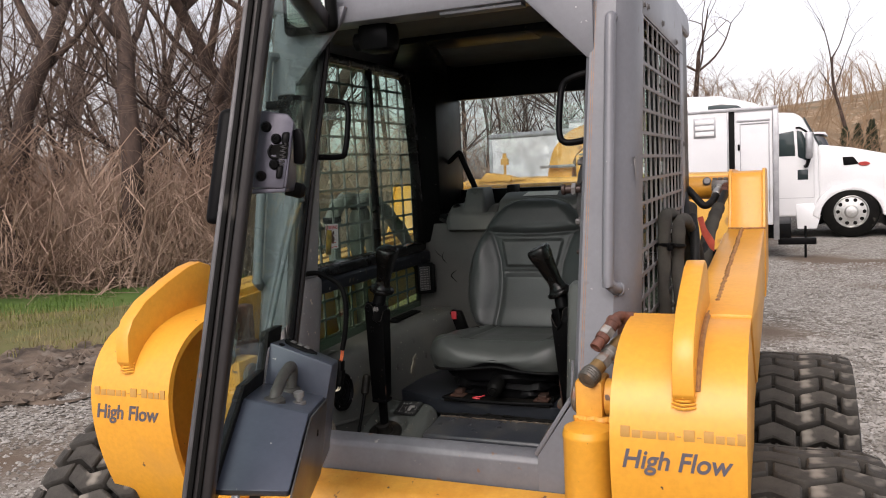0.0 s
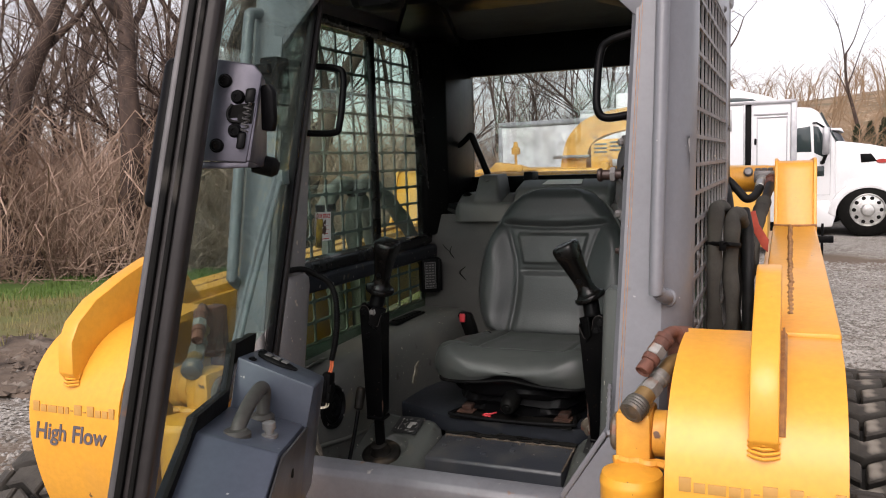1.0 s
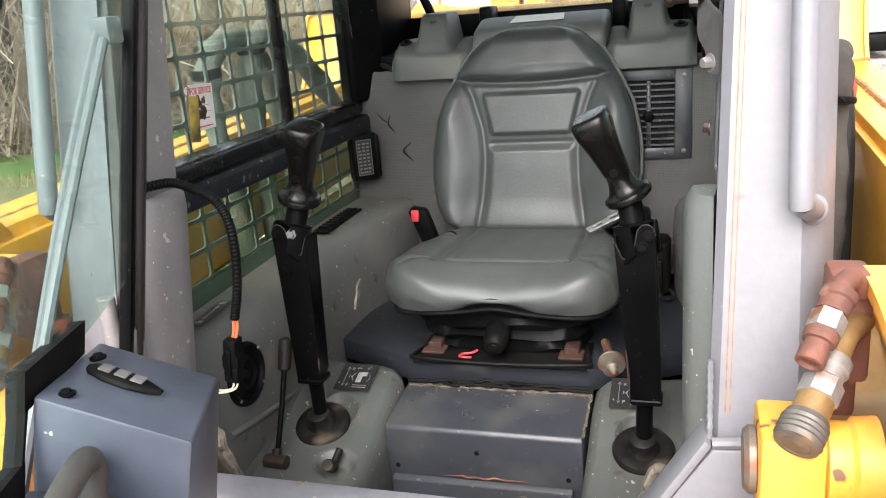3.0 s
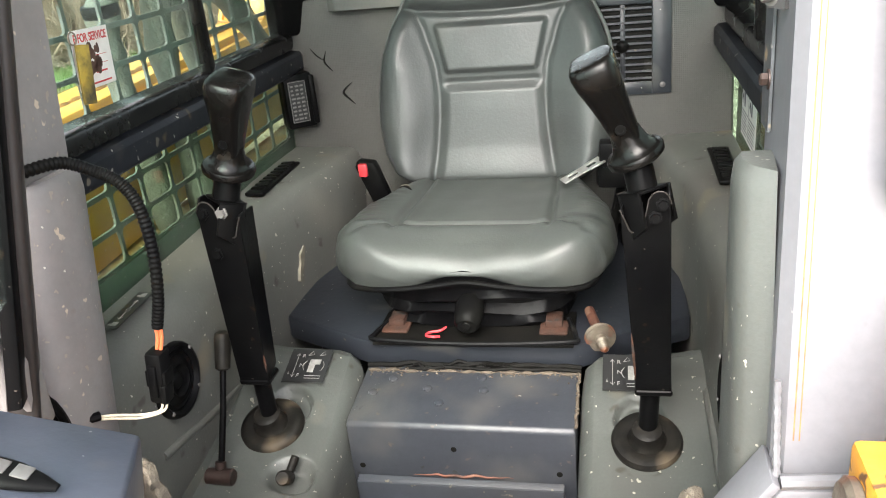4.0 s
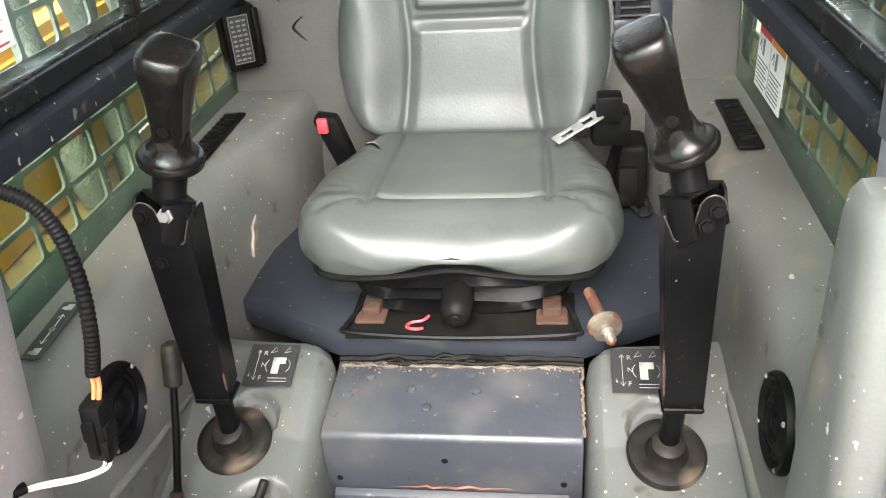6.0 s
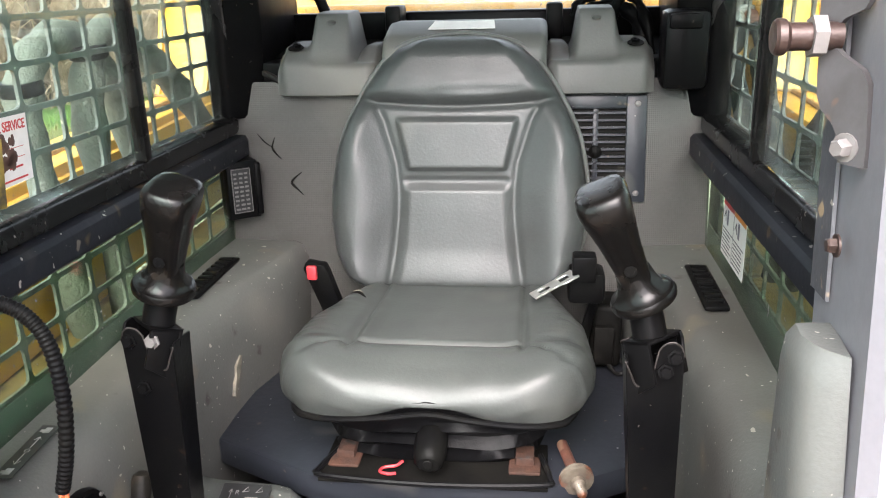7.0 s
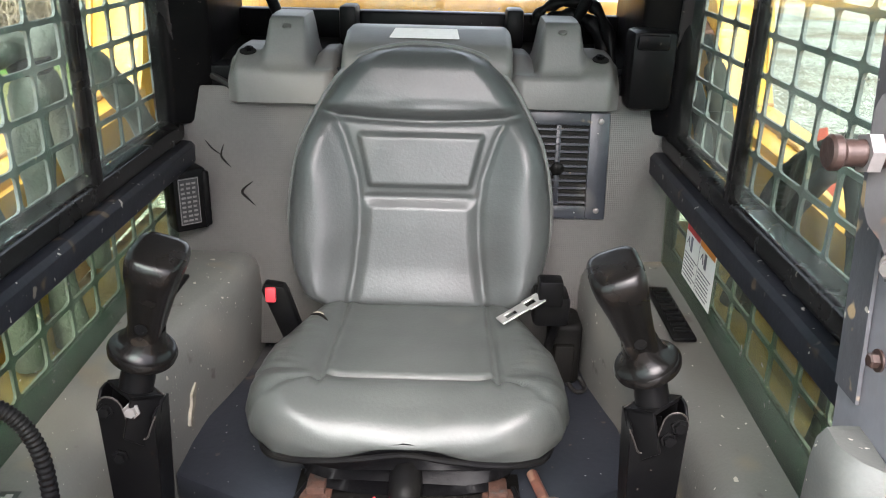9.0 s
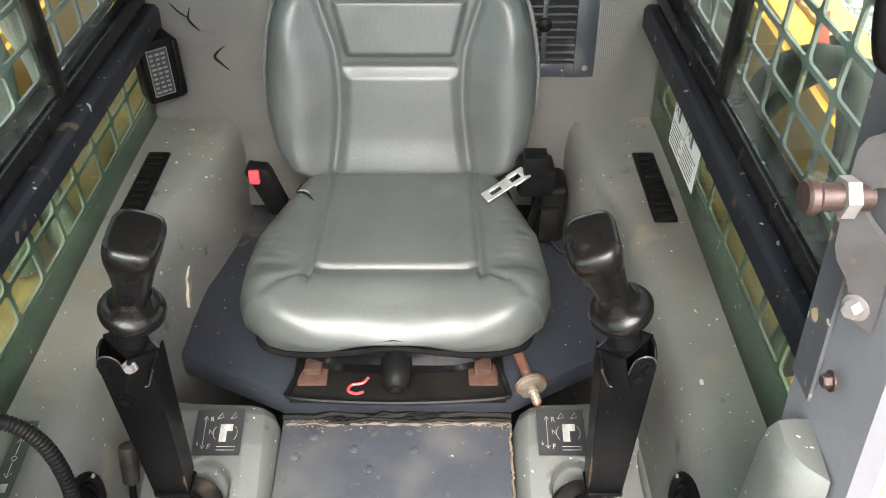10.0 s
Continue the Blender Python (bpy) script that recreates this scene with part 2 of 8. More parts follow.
# Paler than M_SLEEVE: sky light on the hinge side's sleeves, put into the colour.
M_SLEEVE_SKYLIT = mat("skylit_hose_sleeve", (0.15, 0.145, 0.13), (0.21, 0.20, 0.18), 0.95, scale=9.0, fine=170.0, bump=1.0, spec=0.2)
M_FABRIC = mat("black_coated_fabric", (0.004, 0.004, 0.0045), (0.007, 0.007, 0.0075), 0.40, scale=12.0, bump=0.2, spec=0.09, specks=[((0.03, 0.027, 0.023), 14.0, 0.64, 0.14)])
M_STEP = mat("dusty_step_paint", (0.038, 0.042, 0.050), (0.028, 0.031, 0.039), 0.4, scale=6.0, bump=0.1, specks=[((0.075, 0.073, 0.070), 10.0, 0.50, 0.3), ((0.085, 0.068, 0.052), 60.0, 0.66, 0.10), ((0.30, 0.28, 0.24), 120.0, 0.745, 0.02), ((0.02, 0.02, 0.02), 48.0, 0.72, 0.03)])
M_OLDRUST = mat("flaking_orange_rust", (0.060, 0.021, 0.010), (0.020, 0.0095, 0.006), 0.85, scale=30.0, bump=0.6, specks=[((0.02, 0.017, 0.015), 40.0, 0.62, 0.06)])
# The M_NAVY paint again, lightened for the daylight falling on the door housing.
M_NAVY_LIT = mat("lit_blue_grey_paint", (0.080, 0.092, 0.122), (0.060, 0.069, 0.092), 0.33, scale=5.0, bump=0.06, specks=[((0.17, 0.165, 0.15), 7.0, 0.64, 0.15), ((0.36, 0.35, 0.33), 60.0, 0.752, 0.02)])
M_SIDECOVER = mat("scuffed_dark_cover_paint", (0.070, 0.066, 0.066), (0.052, 0.048, 0.047), 0.32, scale=7.0, bump=0.08, specks=[((0.17, 0.145, 0.12), 50.0, 0.70, 0.03), ((0.11, 0.095, 0.08), 9.0, 0.60, 0.12)])
M_BRACKET = mat("grey_stamped_steel", (0.075, 0.073, 0.075), (0.055, 0.052, 0.052), 0.45, metal=0.3, scale=16.0, bump=0.12, specks=[((0.12, 0.07, 0.045), 26.0, 0.68, 0.05)])
M_PRINT = mat("worn_white_print", (0.38, 0.37, 0.35), (0.20, 0.195, 0.185), 0.55, scale=60.0, bump=0.0)
M_SCRAPE = mat("bare_scraped_plastic", (0.26, 0.235, 0.18), (0.16, 0.145, 0.115), 0.8, scale=60.0)
M_PIN = mat("worn_rusty_pin", (0.050, 0.031, 0.026), (0.032, 0.021, 0.018), 0.42, metal=0.4, scale=30.0, bump=0.2)
M_TORN = mat("torn_dirty_padding", (0.17, 0.145, 0.11), (0.07, 0.06, 0.05), 0.95, scale=26.0, fine=120.0, bump=0.8, specks=[((0.05, 0.04, 0.03), 18.0, 0.60, 0.06)])
M_RAIL = mat("near_black_rail_paint", (0.013, 0.0145, 0.019), (0.009, 0.0105, 0.0135), 0.5, scale=6.0, bump=0.08, specks=[((0.05, 0.047, 0.04), 8.0, 0.60, 0.15), ((0.06, 0.045, 0.03), 22.0, 0.66, 0.06), ((0.26, 0.25, 0.22), 80.0, 0.70, 0.02), ((0.10, 0.09, 0.075), 30.0, 0.70, 0.04)], spec=0.2)
M_RUST = mat("rusted_steel", (0.17, 0.062, 0.038), (0.085, 0.036, 0.025), 0.75, scale=25.0, bump=0.4, specks=[((0.22, 0.12, 0.08), 30.0, 0.62, 0.08), ((0.05, 0.03, 0.024), 18.0, 0.62, 0.1)])
M_BRASS = mat("dirty_fitting_steel", (0.22, 0.19, 0.15), (0.11, 0.085, 0.065), 0.5, metal=0.4, scale=30.0, bump=0.3, specks=[((0.17, 0.06, 0.03), 26.0, 0.56, 0.1)])
M_CAP = mat("grey_dust_cap", (0.12, 0.11, 0.095), (0.075, 0.068, 0.058), 0.5, metal=0.3, scale=40.0, bump=0.2, specks=[((0.20, 0.13, 0.07), 30.0, 0.6, 0.1)])
M_TAN = mat("tan_fitting_plating", (0.30, 0.19, 0.075), (0.20, 0.12, 0.05), 0.45, metal=0.4, scale=30.0, bump=0.2)
M_SLEEVE = mat("woven_hose_sleeve", (0.062, 0.057, 0.048), (0.036, 0.034, 0.030), 0.9, scale=9.0, fine=260.0, bump=0.25, spec=0.2, specks=[((0.11, 0.098, 0.08), 5.0, 0.55, 0.2)])
M_HOSE = mat("black_hose", (0.009, 0.009, 0.009), (0.018, 0.0175, 0.0165), 0.55, scale=20.0, bump=0.25, spec=0.15)
M_GRIP = mat("dusty_grey_plastic", (0.055, 0.051, 0.044), (0.035, 0.032, 0.028), 0.6, scale=14.0, bump=0.15)
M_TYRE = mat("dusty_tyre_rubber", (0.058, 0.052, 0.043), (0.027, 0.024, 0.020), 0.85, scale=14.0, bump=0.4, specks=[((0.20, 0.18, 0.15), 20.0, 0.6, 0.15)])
# Near-black carcass, far darker than the lugs, so the grooves read deep.
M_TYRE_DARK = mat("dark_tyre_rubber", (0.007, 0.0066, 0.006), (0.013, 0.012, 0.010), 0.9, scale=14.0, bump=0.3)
M_RED = mat("red_plastic", (0.60, 0.05, 0.06), (0.52, 0.04, 0.05), 0.4)
M_WHITE = mat("white_card", (0.75, 0.74, 0.71), (0.68, 0.66, 0.62), 0.55, bump=0.03)
M_INK_THIN = mat("thin_faded_print", (0.48, 0.26, 0.070), (0.53, 0.28, 0.065), 0.5, bump=0.0)
M_INK = mat("dark_ink", (0.085, 0.080, 0.105), (0.11, 0.095, 0.11), 0.5, bump=0.0)
M_DECAL = mat("black_decal", (0.02, 0.02, 0.021), (0.03, 0.03, 0.03), 0.35, bump=0.02, specks=[((0.25, 0.24, 0.22), 60.0, 0.70, 0.03)])
M_DECAL_RED = mat("red_decal_ink", (0.55, 0.03, 0.03), None, 0.5, bump=0.0)
M_DECAL_ORANGE = mat("orange_decal_ink", (0.70, 0.22, 0.02), None, 0.5, bump=0.0)
M_WIRE_O = mat("orange_wire", (0.75, 0.18, 0.07), None, 0.45, bump=0.0)
M_WIRE_W = mat("cream_wire", (0.70, 0.62, 0.48), None, 0.45, bump=0.0)
M_TAGSTRAP = mat("black_yellow_strap", (0.30, 0.22, 0.03), (0.03, 0.028, 0.02), 0.6, scale=40.0)
M_MUDSTAIN = mat("dark_mud_stain", (0.10, 0.05, 0.035), None, 0.8, bump=0.0)
M_MUDDRY = mat("dried_mud_film", (0.105, 0.095, 0.068), (0.06, 0.054, 0.042), 0.9, scale=40.0, bump=0.2)
M_DIRTCLOD = mat("dry_dirt", (0.12, 0.095, 0.07), (0.06, 0.046, 0.034), 0.95, scale=30.0)
M_LENS = glass("lamp_lens", (0.9, 0.95, 0.92))
M_GLASS = glass("green_tinted_glass", (0.80, 0.94, 0.875), 0.7, 0.13)
M_GLASS_LOW = glass("deep_green_glass", (0.68, 0.83, 0.69), 0.35, 0.10, 0.70)
M_DOORGLASS = glass("pale_green_door_glass", (0.83, 0.955, 0.915), 0.45, 0.16)
M_CLEAR = glass("dusty_clear_glass", (0.90, 0.95, 0.94), film=0.26)


# ---- mesh helpers ----
def add_mesh(bm, other, M=None):
    if M is not None:
        bmesh.ops.transform(other, matrix=M, verts=other.verts)
    me = bpy.data.meshes.new("tmp")
    other.to_mesh(me)
    other.free()
    bm.from_mesh(me)
    bpy.data.meshes.remove(me)


def bevelled(b, width, seg=2):
    if width:
        bmesh.ops.bevel(b, geom=[e for e in b.edges if len(e.link_faces) == 2 and e.calc_face_angle(0) > 0.5], offset=width, segments=seg, affect="EDGES", profile=0.5, clamp_overlap=True)


def box(bm, lo, hi, bev=0.0, M=None, seg=2):
    b = bmesh.new()
    bmesh.ops.create_cube(b, size=1)
    for v in b.verts:
        v.co = Vector([(lo[i] + hi[i]) / 2 + v.co[i] * (hi[i] - lo[i]) for i in range(3)])
    bevelled(b, bev, seg)
    add_mesh(bm, b, M)


def place2(axis, p, h):
    return Vector({"x": (h, p[0], p[1]), "y": (p[0], h, p[1]), "z": (p[0], p[1], h)}[axis])


def prism(bm, pts, axis, a, b, bev=0.0, M=None, seg=2):
    t = bmesh.new()
    lo, hi = [t.verts.new(place2(axis, p, a)) for p in pts], [t.verts.new(place2(axis, p, b)) for p in pts]
    t.faces.new(lo), t.faces.new(hi[::-1])
    for i in range(len(pts)):
        j = (i + 1) % len(pts)
        t.faces.new((lo[j], lo[i], hi[i], hi[j]))
    bmesh.ops.recalc_face_normals(t, faces=t.faces)
    bevelled(t, bev, seg)
    add_mesh(bm, t, M)


def loft(bm, rings, cap=True, closed=True):
    rows = [[bm.verts.new(p) for p in r] for r in rings]
    n = len(rows[0])
    for a, b in zip(rows, rows[1:]):
        for i in range(n if closed else n - 1):
            j = (i + 1) % n
            bm.faces.new((a[i], a[j], b[j], b[i]))
    if cap and closed:
        bm.faces.new(rows[0][::-1]), bm.faces.new(rows[-1])


def spline(pts, res):
    pts = [Vector(p) for p in pts]
    if res <= 1 or len(pts) < 3:
        return pts
    ext, out = [2 * pts[0] - pts[1]] + pts + [2 * pts[-1] - pts[-2]], []
    for i in range(1, len(ext) - 2):
        p0, p1, p2, p3 = ext[i - 1:i + 3]
        for k in range(res):
            t = k / res
            out.append(0.5 * (2 * p1 + (p2 - p0) * t + (2 * p0 - 5 * p1 + 4 * p2 - p3) * t * t + (3 * p1 - p0 - 3 * p2 + p3) * t ** 3))
    return out + [pts[-1]]


def tube(bm, pts, r, seg=10, res=1, squash=1.0):
    """A tube along points; r: one radius, or one for each end of an even taper, or a function of 0..1."""
    pts = spline(pts, res)
    rings, side = [], None
    for i, p in enumerate(pts):
        d = (pts[min(i + 1, len(pts) - 1)] - pts[max(i - 1, 0)]).normalized()
        side = (side - d * side.dot(d)).normalized() if side else d.orthogonal().normalized()
        up = d.cross(side)
        f = i / (len(pts) - 1)
        q = r(f) if callable(r) else (r[0] + (r[1] - r[0]) * f if isinstance(r, tuple) else r)
        rings.append([p + side * (q * math.cos(2 * math.pi * k / seg)) + up * (q * squash * math.sin(2 * math.pi * k / seg)) for k in range(seg)])
    loft(bm, rings)


def lathe(bm, prof, p0, axis, seg=20, cap=True):
    """Turned solid: prof holds (height along axis, radius)."""
    p0, d = Vector(p0), Vector(axis).normalized()
    s = d.orthogonal().normalized()
    u = d.cross(s)
    loft(bm, [[p0 + d * h + (s * math.cos(2 * math.pi * k / seg) + u * math.sin(2 * math.pi * k / seg)) * max(r, 1e-4) for k in range(seg)] for h, r in prof], cap)


def rod(bm, a, b, r, seg=14, bev=0.15):
    a, b = Vector(a), Vector(b)
    L = (b - a).length
    e = min(r * bev, L * 0.3)
    lathe(bm, [(0, r - e), (e, r), (L - e, r), (L, r - e)], a, b - a, seg)


def hexbolt(bm, p, axis, r=0.008, h=0.006):
    lathe(bm, [(0, r * 1.5), (0.0015, r * 1.5)], p, axis, 14)
    p2 = Vector(p) + Vector(axis).normalized() * 0.0015
    lathe(bm, [(0, r), (h * 0.8, r), (h, r * 0.8)], p2, axis, 6)


def thing(name, base, label, category, group="", kind=""):
    ob = new(name)
    ob.location = base
    ob.empty_display_size = 0.05
    return tagged(ob, label, category, group, kind)


def origin_of(ob):
    while ob.parent:
        ob = ob.parent
    return ob.location


def finish(bm, me, material, sharp=38):
    bmesh.ops.recalc_face_normals(bm, faces=bm.faces)
    bm.to_mesh(me)
    bm.free()
    me.materials.append(material)
    me.shade_smooth()
    me.set_sharp_from_angle(angle=radians(sharp))


def part(name, bm, material, parent, label="", sharp=38):
    """Links a bmesh in world places as one mesh under a thing or a part."""
    bmesh.ops.translate(bm, verts=bm.verts, vec=-Vector(origin_of(parent)))
    me = bpy.data.meshes.new(name)
    finish(bm, me, material, sharp)
    ob = new(name, me)
    ob.parent = parent
    return tagged(ob, label)


def solo(name, bm, material, label, category, base=(0, 0, 0), kind="", group="", sharp=38):
    bmesh.ops.translate(bm, verts=bm.verts, vec=-Vector(base))
    me = bpy.data.meshes.new(name)
    finish(bm, me, material, sharp)
    ob = new(name, me)
    ob.location = base
    return tagged(ob, label, category, group, kind)


def B():
    return bmesh.new()


def smooth01(x):
    x = max(0.0, min(1.0, x))
    return x * x * (3 - 2 * x)


def interp(x, pts):
    if x <= pts[0][0]:
        return pts[0][1]
    for (a, va), (b, vb) in zip(pts, pts[1:]):
        if x <= b:
            return va + (vb - va) * (x - a) / (b - a)
    return pts[-1][1]


def mirrored(bm, s):
    """Mirror to the other side of the machine when s is -1."""
    if s < 0:
        for v in bm.verts:
            v.co.x = -v.co.x
    return bm


def letters(text, size, M, material, parent, name="lettering", depth=0.0006, shear=0.0, bold=0.0):
    cu = bpy.data.curves.new(name, "FONT")
    cu.body, cu.size, cu.extrude, cu.shear, cu.offset = text, size, depth, shear, bold
    tmp = bpy.data.objects.new(name, cu)
    me = bpy.data.meshes.new_from_object(tmp)
    bpy.data.objects.remove(tmp)
    b = bmesh.new()
    b.from_mesh(me)
    bpy.data.meshes.remove(me)
    bmesh.ops.transform(b, matrix=M, verts=b.verts)
    return part(name, b, material, parent)


# ---- the loader ----
def post_y(z):
    """Front face of the raked cab posts."""
    return (z - 0.97) * 0.2


loader = thing("skid_steer_loader", (0, 0.6, 0), "yellow and grey skid steer loader parked on gravel, cab door open", "loader")

# chassis between the wheels
b = B()
box(b, (-0.46, -0.05, 0.30), (0.46, 1.9, 0.47), 0.02)
box(b, (-0.46, 1.06, 0.45), (0.46, 1.9, 0.70), 0.02)
prism(b, [(-0.028, 0.50), (-0.115, 0.50), (-0.115, 0.735), (-0.095, 0.758), (-0.028, 0.772)], "x", -0.375, 0.375, 0.008)
part("chassis", b, M_YELLOW_OLD, loader, "worn yellow lower body")
b = B()
prism(b, [(1.10, 0.7), (1.10, 1.30), (1.30, 1.33), (1.95, 1.27), (1.98, 0.7)], "x", -0.43, 0.43, 0.02)
part("engine_cover", b, M_RUBBER, loader, "sooty black engine cover")
b = B()
box(b, (-0.42, -0.03, 0.475), (0.42, 1.06, 0.49))
part("floor_pan", b, M_DIRTY, loader, "dirty dark floor pan")

for s in (-1, 1):
    # body wall beside the cab, under the arms
    b = B()
    prism(b, [(0.30, 0.47), (0.30, 0.86), (0.36, 0.93), (1.30, 0.95), (1.30, 0.47)], "x", 0.505, 0.60, 0.01)
    part("body_wall", mirrored(b, s), M_BODYDIRT, loader, "worn yellow body wall under the arm")
    # raked front post: hollow section with rounded edges
    b = B()
    rings = []
    for z in (0.70, 0.97, 1.4, 1.90):
        y = post_y(z)
        k = (z - 0.97) * 0.025
        rings.append([(0.358 + k, y, z), (0.432, y - 0.002, z), (0.447, y + 0.010, z), (0.468, y + 0.05, z), (0.470, y + 0.13, z), (0.352 + k, y + 0.13, z), (0.349 + k, y + 0.012, z)])
    loft(b, rings)
    bevelled(b, 0.006)
    if s < 0:
        f = B()
        loft(f, [[(0.364, post_y(z) - 0.003, z), (0.431, post_y(z) - 0.005, z), (0.431, post_y(z) + 0.001, z), (0.364, post_y(z) + 0.003, z)] for z in (0.98, 1.4, 1.88)])
        part("post_face", mirrored(f, s), M_CAB, loader, "smooth grey face of the cab post")
    part("front_post", mirrored(b, s), M_CAB if s > 0 else M_CAB_WORN, loader, "grey painted raked cab post")
    if s > 0:
        f = B()
        loft(f, [[(0.350 + (z - 0.97) * 0.025 - o, post_y(z) + e, z) for e, o in ((0.092, 0.0), (0.093, 0.0025), (0.127, 0.0025), (0.128, 0.0))] for z in (1.21, 1.3, 1.4, 1.55)])
        # thin tan lines that paint the reflection along the post's edge
        for o in (0.006, 0.0105):
            g = B()
            tube(g, [(0.358 + (z - 0.97) * 0.025 + o, post_y(z) + 0.0002, z) for z in (0.99, 1.2, 1.4, 1.6, 1.8)], 0.0008, 6)
            part("edge_glint", g, M_WELD, loader, "thin tan line down the post, a painted edge reflection")
        part("post_edge", f, M_CHIPPED, loader, "chipped inner edge of the cab post")
    # corner plate below the post
    b = B()
    prism(b, [(0.275, 0.845), (0.352, 0.962), (0.470, 0.968), (0.470, 0.62), (0.275, 0.62)], "y", -0.025, 0.0, 0.003)
    prism(b, [(0.268, 0.85), (0.345, 0.972), (0.352, 0.966), (0.275, 0.843)], "y", -0.027, 0.024, 0.002)
    part("corner_plate", mirrored(b, s), M_CAB, loader)
    # torn sound padding behind the corner plate
    b = B()
    prism(b, [(0.294, 0.880), (0.286, 0.872), (0.278, 0.846), (0.262, 0.80), (0.245, 0.74), (0.36, 0.74), (0.345, 0.80), (0.322, 0.832), (0.306, 0.850), (0.303, 0.872)], "y", 0.066, 0.080, 0.003)
    bmesh.ops.triangulate(b, faces=b.faces[:])
    bmesh.ops.subdivide_edges(b, edges=b.edges[:], cuts=3, use_grid_fill=True)
    for v in b.verts:
        v.co += Vector((0.006 * noise.noise(v.co * 60), 0.009 * noise.noise(v.co * 55), 0.006 * noise.noise(v.co * 80)))
        v.co.y += 0.003 * noise.noise(v.co * 190)
    part("torn_padding", mirrored(b, s), M_TORN, loader, "torn dirty sound padding")
    b = B()
    tube(b, [(0.352, -0.020, 0.967), (0.40, -0.019, 0.970), (0.468, -0.018, 0.969)], 0.006, 8, 3)
    tube(b, [(0.350, -0.013 + 0.021 * i / 12 + random.uniform(-.001, .001), 0.967 + 0.078 * i / 12) for i in range(13)], lambda f: 0.0032 + 0.0007 * math.sin(f * 50), 8, 2)
    part("weld_bead", mirrored(b, s), M_SILL, loader)
    b = B()
    rod(b, (0.392, -0.0275, 0.872), (0.392, -0.004, 0.872), 0.032, 22)
    part("access_hole", mirrored(b, s), M_RUBBER, loader, "dark hole in the corner plate")
    # moulded inner post cover: a boxed strip on the latch side, a thin one on the hinge side
    b = B()
    rings = []
    for z, w in ((0.86, 0.0), (1.17, 0.0), (1.188, 0.002), (1.196, 0.008)):
        y = post_y(z)
        if s > 0:
            e = 0.142 - y
            rings.append([(0.334 + w * 0.5, y + 0.036 + w, z), (0.352, y + 0.030, z), (0.358, y + e - w, z), (0.334 + w, y + e - w, z), (0.324 + w, y + e - 0.010, z), (0.322 + w, y + 0.058 + w, z), (0.326 + w, y + 0.044 + w, z)])
        else:
            q, e = 0.006, 0.128
            rings.append([(0.338 + w * 0.5 + q, y + 0.036 + w, z), (0.352, y + 0.030, z), (0.352, y + e - w, z), (0.336 + w + q, y + e - w, z), (0.327 + w + q, y + e - 0.025, z), (0.327 + w + q, y + 0.062 + w, z), (0.330 + w + q, y + 0.046 + w, z)])
    loft(b, rings)
    bevelled(b, 0.005)
    part("post_cover", mirrored(b, s), M_POD if s > 0 else M_CAB_WORN, loader, "scuffed grey cover strip")
    # tubular grab rail
    b = B()
    zt, zb = 1.76, 1.20
    tube(b, [(0.424, post_y(zt) + 0.005, zt), (0.427, post_y(zt) - 0.028, zt - 0.004), (0.427, post_y(zt - .03) - 0.038, zt - 0.03), (0.427, post_y(1.5) - 0.038, 1.5), (0.427, post_y(zb + .03) - 0.038, zb + 0.03), (0.430, post_y(zb) - 0.030, zb + 0.006), (0.438, post_y(zb) - 0.012, zb - 0.006), (0.443, post_y(zb) + 0.008, zb - 0.010)], 0.0118, 14, 5)
    lathe(b, [(0, 0.016), (0.004, 0.0155), (0.007, 0.012)], (0.441, post_y(zb) + 0.004, zb - 0.010), (-0.25, -1, 0.15), 14)
    part("grab_rail", mirrored(b, s), M_CAB, loader, "grey tubular grab rail")
    # black loop handle inside the opening
    b = B()
    zt, zb = 1.64, 1.50
    q = 0.0 if s > 0 else 0.044   # the handle of the hinge side stands further in
    g = 0.03 if s > 0 else 0.085
    pts = [(0.372, post_y(zt) + g, zt + 0.012), (0.325 - q, post_y(zt) + g, zt), (0.308 - q, post_y(zt) + g, zt - 0.018), (0.304 - q, post_y(1.57) + g, 1.57), (0.306 - q, post_y(zb) + g, zb + 0.018), (0.322 - q, post_y(zb) + g, zb), (0.368, post_y(zb) + g, zb + 0.004)]
    tube(b, pts, 0.0075, 10, 4)
    part("loop_handle", mirrored(b, s), M_BSTEEL, loader, "black bent-rod handle")
    # side plate with frame strips round the guard screen
    b = B()
    prism(b, [(0.10, 0.70), (0.10, 0.985), (1.10, 0.985), (1.10, 0.70)], "x", 0.462, 0.470, 0.001)
    prism(b, [(0.276, 1.783), (0.298, 1.905), (1.02, 1.905), (1.10, 1.86), (1.10, 1.783)], "x", 0.462, 0.470, 0.001)
    prism(b, [(1.02, 0.987), (1.02, 1.781), (1.10, 1.781), (1.10, 0.987)], "x", 0.462, 0.470, 0.001)
    part("side_plate", mirrored(b, s), M_CAB, loader)
    for y, z in [(0.30, 1.805), (0.36, 1.81), (0.62, 1.81), (0.92, 1.80), (0.2, 1.02), (0.2, 1.12), (1.06, 1.1), (1.06, 1.5), (0.24, 1.24)]:
        b = B()
        hexbolt(b, (0.470, y, z), (1, 0, 0), 0.006, 0.004)
        part("screen_bolt", mirrored(b, s), M_STEEL, loader)
    # punched guard screen, one hole per cell, rounded corners
    b = B()
    y0, z0, py, pz, t = 0.136, 0.987, 0.0804, 0.05293, 0.004
